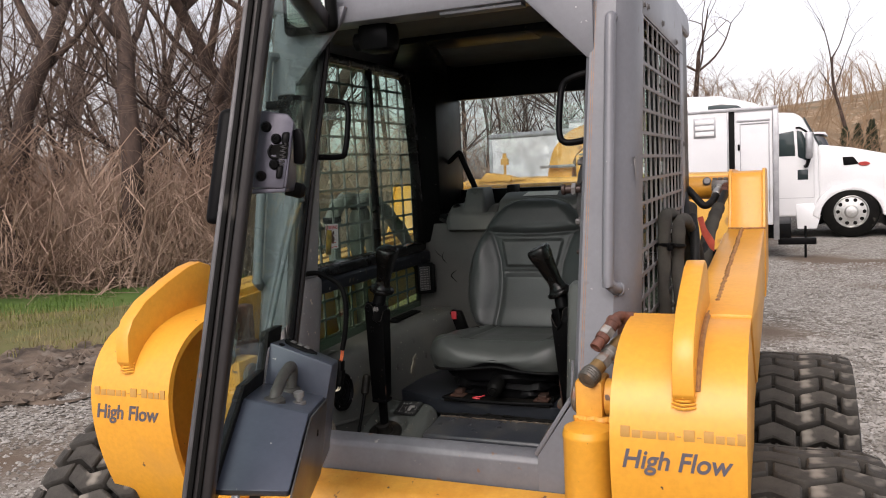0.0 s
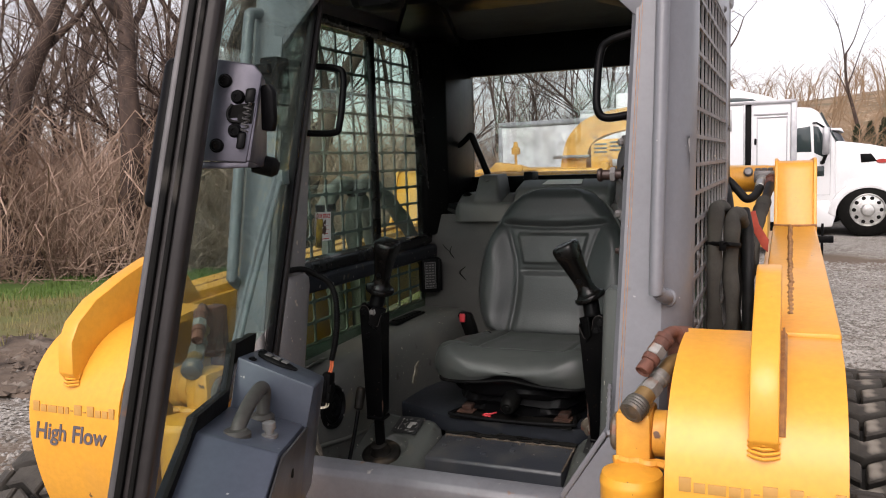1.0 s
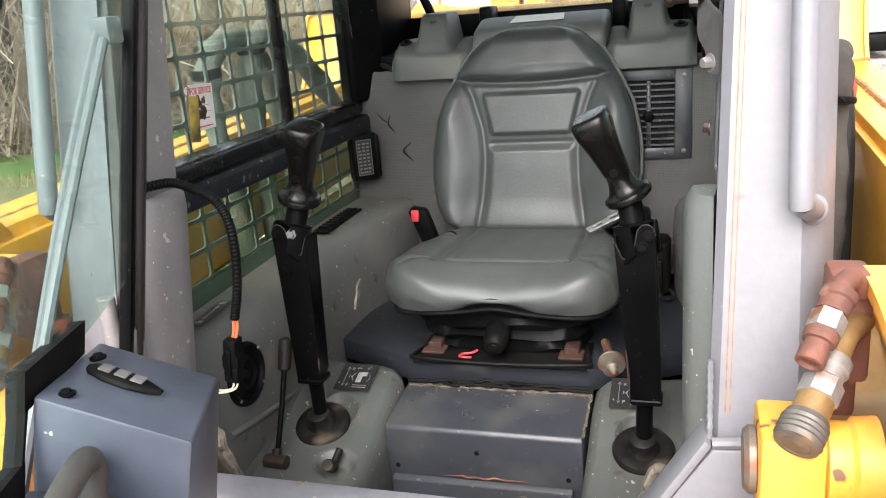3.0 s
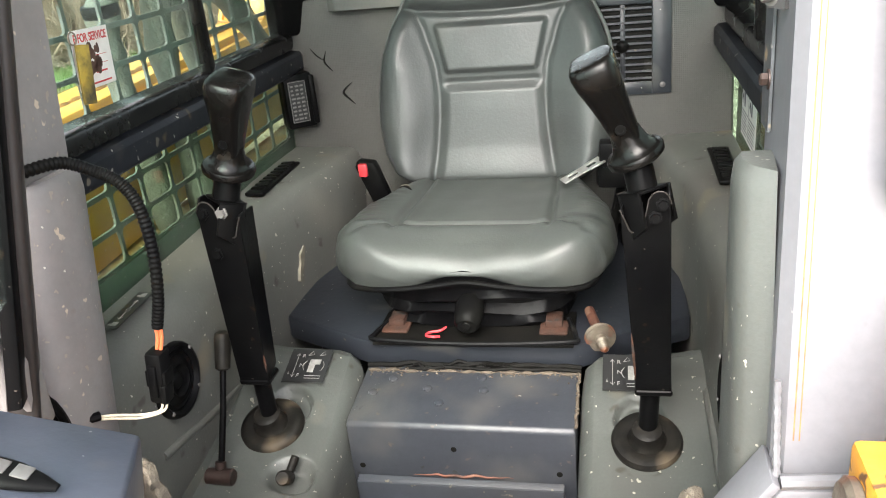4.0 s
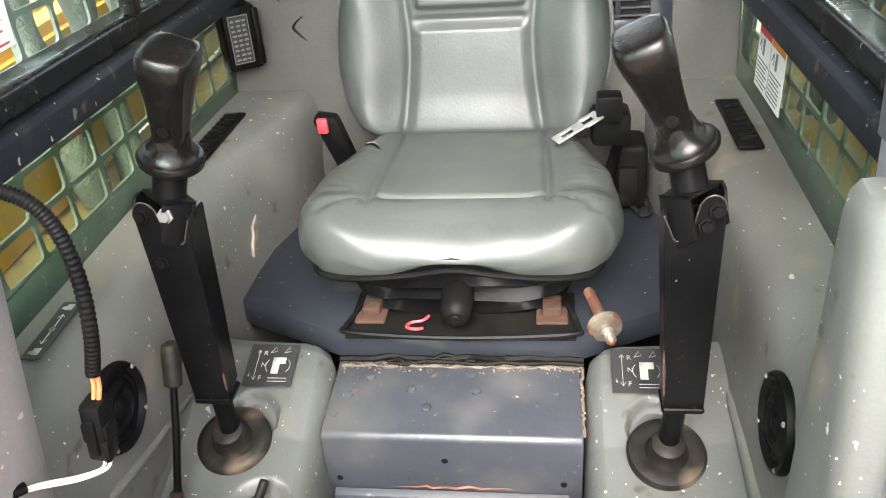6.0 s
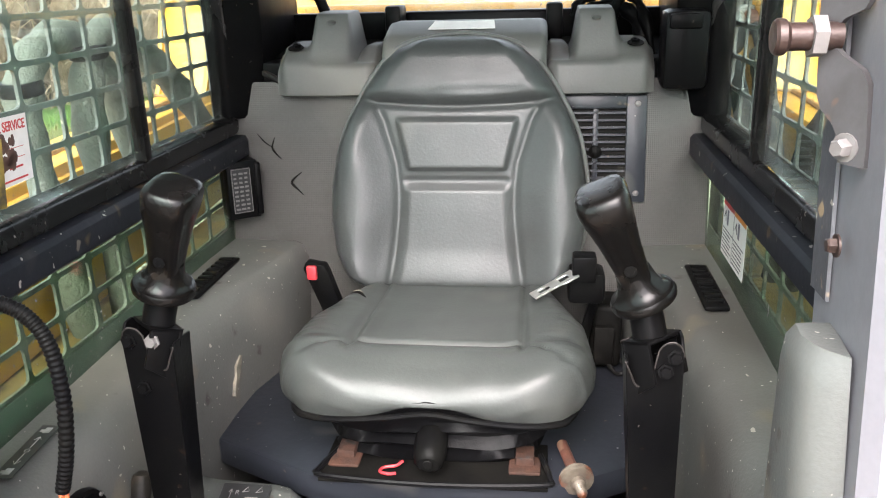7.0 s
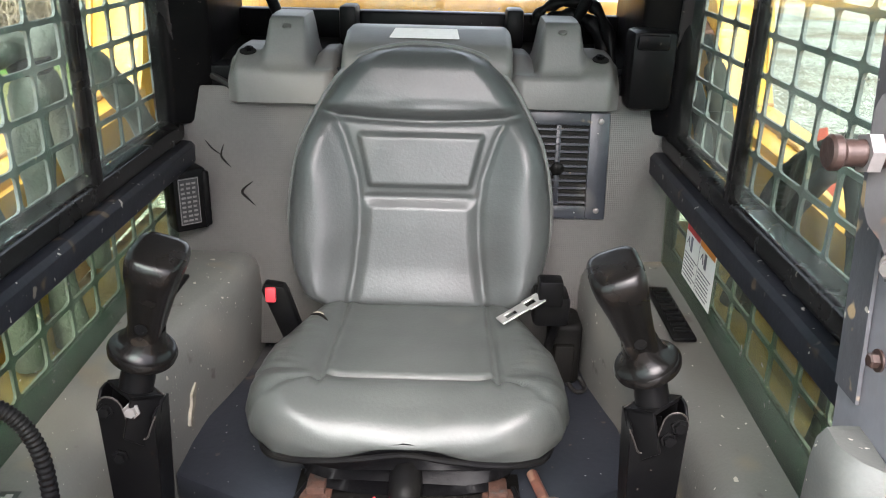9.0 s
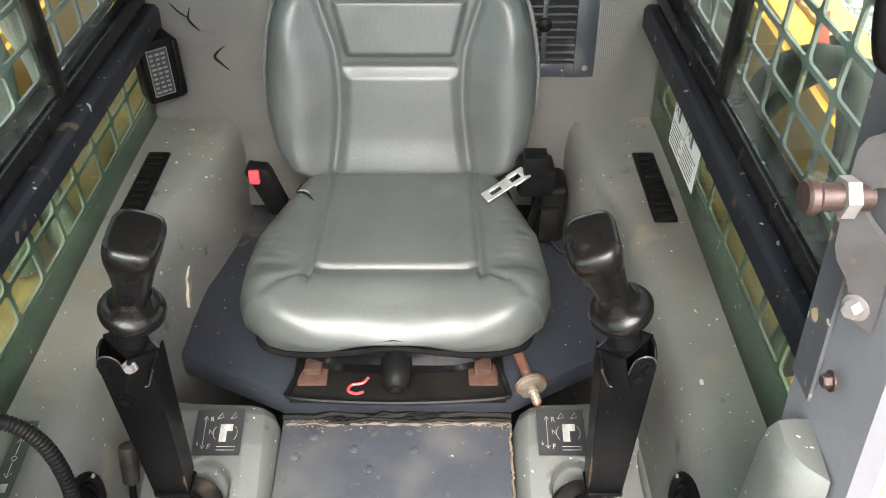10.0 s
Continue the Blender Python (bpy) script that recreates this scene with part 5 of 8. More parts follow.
def backrest():
    b = B()
    half = [(0.918, 0.135), (0.930, 0.160), (0.950, 0.188), (0.985, 0.206), (1.04, 0.215), (1.10, 0.214), (1.165, 0.203), (1.21, 0.186), (1.26, 0.160), (1.30, 0.132), (1.325, 0.105), (1.338, 0.075), (1.346, 0.03)]
    NU, NV = 110, 120
    grid, back = [], []
    for j in range(NV + 1):
        z = 0.918 + (1.346 - 0.918) * j / NV
        w = 1.035 * interp(z, half)
        line, bl = [], []
        for i in range(NU + 1):
            x = w * (2 * i / NU - 1)
            y = 0.868 + (z - 0.93) * 0.24
            ax = abs(x)
            inner = interp(z, [(0.92, 0.120), (0.96, 0.112), (1.0, 0.106), (1.05, 0.101), (1.09, 0.100), (1.14, 0.105), (1.21, 0.127), (1.25, 0.148)])
            y -= 0.026 * smooth01((ax - inner + 0.010) / 0.085) * (1 - 0.7 * smooth01((z - 1.20) / 0.10))
            seam = 1.236 + 0.35 * ax * ax
            y -= 0.010 * smooth01((z - seam) / 0.02) * (1 - 0.5 * smooth01((z - seam - 0.03) / 0.06))
            y -= 0.006 * smooth01((1.0 - z) / 0.06)
            y += 0.0045 * math.exp(-((ax - inner) / 0.006) ** 2) * (1 - smooth01((z - 1.235) / 0.02))
            y += 0.007 * math.exp(-((z - seam + 0.003) / 0.0055) ** 2)
            y += 0.0022 * noise.noise(Vector((x * 11, z * 60, 7))) * smooth01((z - seam) / 0.02) * smooth01((1.30 - z) / 0.03)
            # raised upper lumbar block, a trapezium
            tw = 0.087 + (z - 1.128) * 0.24
            y -= 0.008 * smooth01((tw - ax) / 0.008) * smooth01((z - 1.126) / 0.008) * smooth01((1.217 - z) / 0.008)
            y += 0.004 * math.exp(-((z - 1.110) / 0.006) ** 2) * smooth01((0.10 - ax) / 0.02)
            y -= 0.004 * smooth01((inner - 0.006 - ax) / 0.016) * smooth01((1.102 - z) / 0.010)
            y += 0.0012 * noise.noise(Vector((x * 20, z * 14, 3)))
            e = min(w - ax, (1.346 - z) * 1.2, (z - 0.918) * 1.5, 0.04)
            y += 0.045 * (1 - math.sqrt(max(0.0, 1 - (1 - e / 0.04) ** 2)))
            line.append(b.verts.new((x, y, z)))
        grid.append(line)
    for a, c in zip(grid, grid[1:]):
        for i in range(NU):
            b.faces.new((a[i], c[i], c[i + 1], a[i + 1]))
    rim = [g[0] for g in grid] + grid[-1][1:-1] + [g[-1] for g in grid[::-1]] + grid[0][::-1][1:-1]
    prev = rim
    for dy, k in ((0.02, 1.0), (0.035, 0.985), (0.045, 0.93)):
        cur = [b.verts.new((v.co.x * k, v.co.y + dy, 1.12 + (v.co.z - 1.12) * k)) for v in rim]
        for i in range(len(rim)):
            j = (i + 1) % len(rim)
            b.faces.new((prev[i], prev[j], cur[j], cur[i]))
        prev = cur
    b.faces.new(prev)
    return b


part("backrest", backrest(), M_VINYL, seat, "grey vinyl backrest with side bolsters", 80)
b = B()
rim_pts = []
for z, w in ((0.95, 0.190), (1.0, 0.212), (1.08, 0.219), (1.165, 0.206), (1.21, 0.189), (1.26, 0.163), (1.30, 0.135), (1.328, 0.105), (1.343, 0.06), (1.350, 0.0)):
    rim_pts.append((w, 0.868 + (z - 0.93) * 0.24 + 0.048, z))
rim_pts = [(x * 1.035, y, z) for x, y, z in rim_pts]
tube(b, [(-x, y, z) for x, y, z in rim_pts] + rim_pts[::-1][1:], 0.004, 8, 4)
part("piping", b, M_SEAM, seat)
b = B()
box(b, (-0.10, 0.955, 0.90), (0.10, 0.985, 1.12), 0.01)
part("back_shell", b, M_BLACK, seat)
# rubber bellows with folds
b = B()
rings = []
for z, kx, ky in ((0.790, 0.150, 0.150), (0.800, 0.158, 0.160), (0.812, 0.148, 0.150), (0.824, 0.164, 0.168), (0.838, 0.152, 0.156), (0.852, 0.174, 0.178), (0.866, 0.166, 0.172), (0.880, 0.196, 0.196), (0.898, 0.202, 0.203)):
    ring = []
    for k in range(56):
        a = 2 * math.pi * k / 56
        c, sn = math.cos(a), math.sin(a)
        rx = kx * (abs(c) ** 0.45) * (1 if c >= 0 else -1)
        ry = ky * (abs(sn) ** 0.45) * (1 if sn >= 0 else -1)
        wob = 0.004 * math.sin(5 * a + z * 150) + 0.003 * math.sin(11 * a - z * 90)
        ring.append((rx * (1 + wob * 4), 0.700 + ry * (1 + wob * 4), z + 0.012 * math.exp(-(rx / 0.06) ** 2) * (1 if sn < 0 and z > 0.87 else 0) + wob))
    rings.append(ring)
loft(b, rings)
part("bellows", b, M_FABRIC, seat, "folded black rubber bellows", 80)
b = B()
tube(b, [(-0.204, 0.57, 0.883), (-0.188, 0.522, 0.881), (-0.165, 0.507, 0.880), (-0.12, 0.498, 0.882), (-0.06, 0.499, 0.886), (0.0, 0.5005, 0.893), (0.06, 0.499, 0.886), (0.12, 0.498, 0.882), (0.165, 0.507, 0.880), (0.188, 0.522, 0.881), (0.204, 0.57, 0.883)], 0.0045, 8, 5)
part("cushion_edging", b, M_BLACK, seat)
b = B()
prism(b, [(-0.155, 0.492), (0.160, 0.492), (0.160, 0.60), (-0.155, 0.60)], "z", 0.787, 0.793, 0.001)
part("seat_tray", b, M_RUBBER, seat)
b = B()
tube(b, [(-0.140, 0.56, 0.798), (-0.156, 0.51, 0.797), (-0.15, 0.494, 0.797), (-0.05, 0.487, 0.795), (0.05, 0.487, 0.795), (0.155, 0.494, 0.797), (0.163, 0.51, 0.797), (0.150, 0.56, 0.80)], 0.004, 8, 4)
part("tray_wire", b, M_FABRIC, seat)
for x in (-0.125, 0.128):
    b = B()
    box(b, (x - 0.022, 0.518, 0.793), (x + 0.022, 0.56, 0.799), 0.003)
    box(b, (x - 0.013, 0.535, 0.795), (x + 0.013, 0.57, 0.810), 0.003)
    part("seat_rail", b, M_OLDRUST, seat, "rusted seat rail")
b = B()
lathe(b, [(0, 0.014), (0.004, 0.019), (0.016, 0.022), (0.030, 0.023), (0.050, 0.022)], (0.001, 0.484, 0.826), (0, 1, 0.35), 22)
rod(b, (0.001, 0.480, 0.828), (0.001, 0.488, 0.829), 0.007)
part("weight_knob", b, M_BLACK, seat, "black round adjuster knob")
b = B()
tube(b, [(-0.048, 0.505, 0.797), (-0.058, 0.500, 0.799), (-0.070, 0.506, 0.798), (-0.066, 0.518, 0.797), (-0.050, 0.520, 0.799), (-0.042, 0.530, 0.80)], 0.0022, 8, 4)
part("red_wire", b, M_RED, seat, "short loose red wire")

# seat belt: buckle stalk and latch tongue
belt = thing("seat_belt", (0.2, 0.8, 0.92), "black seat belt with steel tongue resting on the cushion", "seat belt")
b = B()
prism(b, [(-0.216, 0.90), (-0.181, 0.90), (-0.204, 0.985), (-0.209, 0.997), (-0.240, 1.002), (-0.246, 0.990)], "y", 0.785, 0.81, 0.004)
for v in b.verts:
    v.co.y += (1.0 - v.co.z) * 0.10
bk = part("buckle", b, M_BLACK, belt, "black belt buckle")
b = B()
box(b, (-0.238, 0.780, 0.972), (-0.221, 0.789, 0.997), 0.003)
part("release_button", b, M_RED, bk, "red release button")
b = B()
t0, t1 = Vector((0.134, 0.762, 0.958)), Vector((0.198, 0.795, 0.985))
ax = (t1 - t0).normalized()
M_t = Matrix.Translation((t0 + t1) / 2) @ ax.to_track_quat("X", "Z").to_matrix().to_4x4()
for lo, hi in (((-0.038, -0.012, 0), (-0.026, 0.012, 0.003)), ((-0.026, -0.012, 0), (-0.006, -0.005, 0.003)), ((-0.026, 0.005, 0), (-0.006, 0.012, 0.003)), ((-0.006, -0.012, 0), (0.012, 0.012, 0.003)), ((0.012, -0.015, 0), (0.042, -0.005, 0.003)), ((0.012, 0.007, 0), (0.042, 0.015, 0.003)), ((0.030, -0.006, 0), (0.042, 0.008, 0.003))):
    box(b, lo, hi, 0.0006, M_t, 1)
part("tongue", b, M_ZINC, belt, "zinc-plated belt tongue")
b = B()
box(b, (0.232, 0.862, 0.787), (0.286, 0.94, 0.905), 0.012, Matrix.Identity(4), 3)
box(b, (0.238, 0.850, 0.80), (0.272, 0.866, 0.87), 0.004)
part("retractor", b, M_RUBBER, belt, "black belt retractor housing")
b = B()
tube(b, [(0.262, 0.86, 0.80), (0.275, 0.835, 0.793), (0.288, 0.83, 0.796), (0.294, 0.85, 0.793), (0.286, 0.872, 0.80)], 0.004, 8, 4)
part("loose_lead", b, M_HOSE, belt, "short black lead")
b = B()
box(b, (0.196, 0.785, 0.975), (0.234, 0.82, 1.018), 0.004, Matrix.Identity(4))
box(b, (0.190, 0.80, 0.93), (0.25, 0.86, 0.985), 0.01)
tube(b, [(0.22, 0.80, 1.0), (0.235, 0.82, 0.95), (0.225, 0.84, 0.88), (0.21, 0.83, 0.80)], 0.014, 10, 4, 0.4)
part("retractor", b, M_BLACK, belt, "black belt retractor with webbing")


# ---- control levers ----
def lever(s, lean):
    root = thing("control_lever", (s * 0.275, 0.342, 0.715), "black steel control lever with moulded grip, scuffed", "lever", "control levers")
    foot, mid, top = Vector((0.262 if s > 0 else -0.278, 0.350, 0.716)), Vector((s * 0.268, 0.324, 0.845)), Vector((s * 0.257, 0.306, 1.090))
    b = B()
    if s < 0:
        lathe(b, [(-0.008, 0.045), (0.000, 0.0485), (0.005, 0.0485), (0.010, 0.045), (0.0125, 0.038), (0.0115, 0.030), (0.010, 0.0255), (0.014, 0.0225), (0.026, 0.0205), (0.032, 0.0195), (0.035, 0.0145)], foot + Vector((0, 0, 0.011)), (0, -0.36, 1), 40)
    else:
        lathe(b, [(-0.010, 0.047), (-0.002, 0.0505), (0.004, 0.049), (0.007, 0.042), (0.010, 0.046), (0.016, 0.047), (0.021, 0.044), (0.023, 0.037), (0.0215, 0.029), (0.020, 0.0255), (0.024, 0.0225), (0.034, 0.0205), (0.040, 0.0195), (0.043, 0.0145)], foot + Vector((0, 0, 0.002)), (0, -0.32, 1), 40)
    part("boot", b, M_BOOT, root, "dusty ribbed rubber boot")
    b = B()
    rod(b, foot, mid + Vector((0, 0, 0.05)), 0.0125, 16)
    part("shaft", b, M_BSTEEL, root)
    # folded channel
    ax = (top - mid).normalized()
    M_c = Matrix.Translation(mid) @ Matrix(((1, 0, ax.x, 0), (0, 1, ax.y, 0), (0, 0, ax.z, 0), (0, 0, 0, 1)))
    b = B()
    w, d, L = 0.028, 0.044, 0.262
    tall = [(-d / 2, -0.012), (d / 2, 0.0), (d / 2, L - 0.03), (d / 2 - 0.008, L - 0.006), (d / 2 - 0.02, L + 0.004), (-d / 2 + 0.012, L + 0.004), (-d / 2, L - 0.008)]
    short = [(-d / 2, -0.012), (d / 2, 0.0), (d / 2, L - 0.02), (-d / 2 + 0.01, L - 0.018), (-d / 2, L - 0.020)]
    prism(b, tall, "x", s * w, s * (w - 0.003), 0.0008, M_c, 1)
    prism(b, short, "x", -s * w, -s * (w - 0.003), 0.0008, M_c, 1)
    box(b, (-w, d / 2 - 0.003, 0.0), (w, d / 2, L - 0.03), 0.001, M_c, 1)
    lip = [(w, L - 0.014), (w - 0.003, L - 0.004), (w - 0.009, L + 0.001), (w - 0.017, L), (w - 0.024, L - 0.008), (0.000, L - 0.027), (-0.008, L - 0.042), (-0.014, L - 0.048), (-0.0185, L - 0.046), (-0.022, L - 0.036), (-w, L - 0.020)]
    front = [(s * w, -0.012)] + [(s * x, z) for x, z in lip] + [(s * -w, -0.012)]
    prism(b, front, "y", -d / 2, -d / 2 + 0.003, 0.0006, M_c, 1)
    box(b, (-w - 0.002, -d / 2 - 0.002, -0.018), (w + 0.002, d / 2 + 0.002, -0.008), 0.003, M_c, 1)
    for v in b.verts:
        q = M_c.inverted() @ v.co
        k = 0.76 + 0.24 * max(0.0, min(1.0, q.z / L))
        v.co = M_c @ Vector((q.x * k, q.y * k, q.z))
    ch = part("channel", b, M_BSTEEL, root, "black folded steel channel")
    b = B()
    tube(b, [M_c @ Vector((s * x, -d / 2 + 0.001, z)) for x, z in lip], 0.0009, 6, 2)
    part("worn_edge", b, M_WORNEDGE, ch, "edge worn to bare steel")
    for z0, z1, m in ((0.006, 0.078, 7),) if s > 0 else ((0.004, 0.034, 3),):
        b = B()
        tube(b, [M_c @ Vector((-s * (w - 0.0006) * (0.76 + 0.24 * z / L), (-d / 2 + 0.0006) * (0.76 + 0.24 * z / L), z)) for z in [z0 + (z1 - z0) * k / m for k in range(m + 1)]], lambda f: 0.0006 + 0.0013 * math.sin(math.pi * f), 6, 2)
        part("rust_streak", b, M_OLDRUST, ch, "rusty worn corner")
    for dx, dz, mt in ((s * 0.019, L - 0.014, M_BSTEEL), (s * 0.010, L - 0.070 if s < 0 else L - 0.030, M_BSTEEL)):
        b = B()
        lathe(b, [(0, 0.0085), (0.002, 0.0085), (0.0022, 0.006), (0.006, 0.0055)], M_c @ Vector((dx, -d / 2, dz)), (0, -1, 0.1), 6)
        part("bolt", b, mt, ch)
    b = B()
    lathe(b, [(0, 0.0085), (0.002, 0.0085), (0.0022, 0.0062), (0.006, 0.0055)] if s < 0 else [(0, 0.004), (0.001, 0.004)], M_c @ Vector((s * -0.006, -d / 2 + 0.001, L - 0.014)), (0, -1, 0.1), 6)
    part("bolt", b, M_STEEL if s < 0 else M_BSTEEL, ch)
    # upper clevis and grip
    col, tip = Vector((s * 0.246, 0.318, 1.143)), Vector((s * (0.206 + lean), 0.303, 1.250 if s > 0 else 1.253))
    b = B()
    M_k = Matrix.Translation(top + Vector((0, 0.004, 0.0))) @ (col - top).to_track_quat("Z", "Y").to_matrix().to_4x4()
    box(b, (-0.025, -0.016, 0.008), (0.025, 0.019, 0.012), 0.001, M_k)
    prism(b, [(-0.025, 0.012), (0.025, 0.012), (0.025, -0.020), (0.012, -0.036), (-0.012, -0.036), (-0.025, -0.020)], "y", -0.016, -0.012, 0.001, M_k)
    prism(b, [(-0.012, 0.012), (0.019, 0.012), (0.019, -0.030), (-0.012, -0.045)], "x", -0.025, -0.021, 0.001, M_k)
    prism(b, [(-0.012, 0.012), (0.019, 0.012), (0.019, -0.030), (-0.012, -0.045)], "x", 0.021, 0.025, 0.001, M_k)
    cl = part("clevis", b, M_BSTEEL, root, "bent black steel bracket")
    b = B()
    tube(b, [M_k @ Vector((x, -0.0155, 0.0115)) for x in (-0.0245, -0.01, 0.01, 0.0245)], 0.0014, 6, 2)
    tube(b, [M_k @ Vector((-s * 0.0246, -0.0155, z)) for z in (0.0115, -0.004, -0.018)], 0.0009, 6, 2)
    part("worn_edge", b, M_WORNEDGE, cl, "bend worn to bare steel")
    b = B()
    rod(b, top + (col - top) * 0.2, col, 0.017, 18)
    part("neck", b, M_BSTEEL, root)
    d = (tip - col).normalized()
    side = Vector((1, 0, 0)) - d * d.x
    side.normalize()
    fw = d.cross(side)
    b = B()
    lathe(b, [(-0.010, 0.019), (-0.010, 0.028), (-0.007, 0.0325), (-0.002, 0.0335), (0.002, 0.0315), (0.003, 0.0275), (0.009, 0.0225), (0.017, 0.0195), (0.028, 0.0175)], col, d, 36)
    part("collar", b, M_LEVERGRIP, root, "flared rubber collar")
    b = B()
    L = (tip - col).length
    rings = []
    for f, rx, ry, o in ((0.03, 0.0155, 0.0165, 0), (0.15, 0.0155, 0.017, 0), (0.30, 0.0165, 0.019, 0.0), (0.45, 0.0180, 0.022, -0.002), (0.60, 0.0200, 0.025, -0.003), (0.74, 0.0225, 0.029, -0.004), (0.84, 0.0245, 0.032, -0.005), (0.95, 0.0255, 0.033, -0.005), (1.0, 0.0245, 0.031, -0.005), (1.025, 0.0225, 0.028, -0.005), (1.032, 0.018, 0.022, -0.005)):
        ring = []
        for k in range(24):
            a = 2 * math.pi * k / 24
            c, sn = math.cos(a), math.sin(a)
            e = 0.55
            ring.append(col + d * (L * f) + fw * (o + ry * abs(sn) ** e * (1 if sn > 0 else -1)) + side * (rx * abs(c) ** e * (1 if c > 0 else -1)))
        rings.append(ring)
    loft(b, rings)
    gr = part("grip", b, M_LEVERGRIP, root, "worn black moulded grip", 60)
    b = B()
    lathe(b, [(0, 0.006), (0.001, 0.006), (0.0012, 0.0035), (0.0004, 0.0035)], col + d * L * 0.33 - fw * 0.0215 * (1 if fw.y > 0 else -1), -fw * (1 if fw.y > 0 else -1), 14)
    part("grip_emblem", b, M_BLACK, gr)
    return root


lever(-1, 0.006)
lever(1, -0.006)

# slim rod lever beside the left pod
rodl = thing("rod_lever", (-0.318, 0.25, 0.70), "slim black rod lever with dark grip", "lever")
b = B()
tube(b, [(-0.318, 0.335, 0.885), (-0.318, 0.295, 0.795), (-0.318, 0.252, 0.714)], 0.0048, 10)
part("rod", b, M_BSTEEL, rodl)
b = B()
lathe(b, [(0, 0.007), (0.003, 0.0105), (0.045, 0.012), (0.052, 0.0105), (0.056, 0.005)], (-0.318, 0.317, 0.845), (0, 0.42, 1), 14)
part("handgrip", b, M_BOOT, rodl, "worn dark grip")
b = B()
rod(b, (-0.338, 0.250, 0.714), (-0.298, 0.250, 0.714), 0.012)
lathe(b, [(0, 0.008), (0.012, 0.008)], (-0.318, 0.254, 0.722), (0, 0.42, 1), 12)
part("pivot", b, M_PIN, rodl)

# ---- open cab door ----
door = thing("cab_door", (-0.345, 0.0, 0.95), "open glazed cab door with dark frame and inner steel housing", "door")
U, N = Vector((0.4067, -0.9135, 0)), Vector((0.9135, 0.4067, 0))


def dp(u, n, z):
    """A place on the door: metres from the hinge, inwards from the glass, and height."""
    return Vector((-0.345 + 0.03 * (z - 1.0), -0.005 + (z - 0.97) * 0.28, z)) + U * u + N * n


def dbox(b, u, n, z, bev=0.0, seg=2):
    t = bmesh.new()
    vs = [t.verts.new(dp(u[i], n[j], z[k])) for i in (0, 1) for j in (0, 1) for k in (0, 1)]
    for f in ((0, 1, 3, 2), (4, 6, 7, 5), (0, 4, 5, 1), (2, 3, 7, 6), (0, 2, 6, 4), (1, 5, 7, 3)):
        t.faces.new([vs[i] for i in f])
    bmesh.ops.recalc_face_normals(t, faces=t.faces)
    bevelled(t, bev, seg)
    add_mesh(b, t)


def dprism(b, pts, n0, n1, bev=0.0):
    t = bmesh.new()
    lo, hi = [t.verts.new(dp(u, n0, z)) for u, z in pts], [t.verts.new(dp(u, n1, z)) for u, z in pts]
    t.faces.new(lo), t.faces.new(hi[::-1])
    for i in range(len(pts)):
        j = (i + 1) % len(pts)
        t.faces.new((lo[j], lo[i], hi[i], hi[j]))
    bmesh.ops.recalc_face_normals(t, faces=t.faces)
    bevelled(t, bev)
    add_mesh(b, t)


b = B()
dbox(b, (0.784, 0.818), (-0.012, 0.020), (0.80, 1.84), 0.006, 3)
frame_bar = part("edge_frame", b, M_DOOR, door, "dark bronze edge frame")
b = B()
dbox(b, (0.800, 0.824), (-0.0145, -0.006), (0.82, 1.84), 0.003)
dbox(b, (0.817, 0.8235), (0.000, 0.006), (0.90, 1.84), 0.002)
part("door_seal", b, M_RUBBER, frame_bar, "black rubber door seal")
b = B()
dbox(b, (0.806, 0.8215), (-0.0215, -0.0135), (0.82, 1.84), 0.002)
part("outer_lip", b, M_BRACKET, frame_bar, "worn pale outer lip")
b = B()
dbox(b, (0.006, 0.030), (-0.014, 0.016), (0.90, 1.84), 0.006, 3)
part("hinge_frame", b, M_DOOR, door)
b = B()
dbox(b, (0.02, 0.82), (-0.018, 0.022), (1.80, 1.84), 0.006)
part("top_frame", b, M_DOOR, door)
b = B()
dbox(b, (0.030, 0.052), (-0.006, 0.008), (1.02, 1.80), 0.002)
part("glass_gasket", b, M_BSTEEL, door)
b = B()
dprism(b, [(0.05, 1.12), (0.05, 1.81), (0.786, 1.81), (0.786, 0.90), (0.75, 0.92), (0.58, 1.06), (0.39, 1.06), (0.37, 1.12)], -0.003, 0.002)
g = part("door_pane", b, M_DOORGLASS, door, "green-tinted door glass")
g.visible_shadow = False
# black gasket along the housing
b = B()
GK = [(0.236, 1.138), (0.392, 1.155), (0.398, 1.085), (0.58, 1.100), (0.60, 1.085), (0.735, 1.0), (0.76, 0.93)]
for (u0, z0), (u1, z1) in zip(GK, GK[1:]):
    dprism(b, [(u0 - 0.004, z0 - 0.032), (u0 - 0.004, z0), (u1 + 0.004, z1), (u1 + 0.004, z1 - 0.032)], -0.010, 0.005)
part("housing_gasket", b, M_RUBBER, door)


def dhull(b, lows, highs, bev):
    """Solid between two outlines of (u, n, z) corners."""
    t = bmesh.new()
    lo, hi = [t.verts.new(dp(*p)) for p in lows], [t.verts.new(dp(*p)) for p in highs]
    t.faces.new(lo), t.faces.new(hi[::-1])
    for i in range(len(lows)):
        j = (i + 1) % len(lows)
        t.faces.new((lo[j], lo[i], hi[i], hi[j]))
    bmesh.ops.recalc_face_normals(t, faces=t.faces)
    bevelled(t, bev)
    add_mesh(b, t)


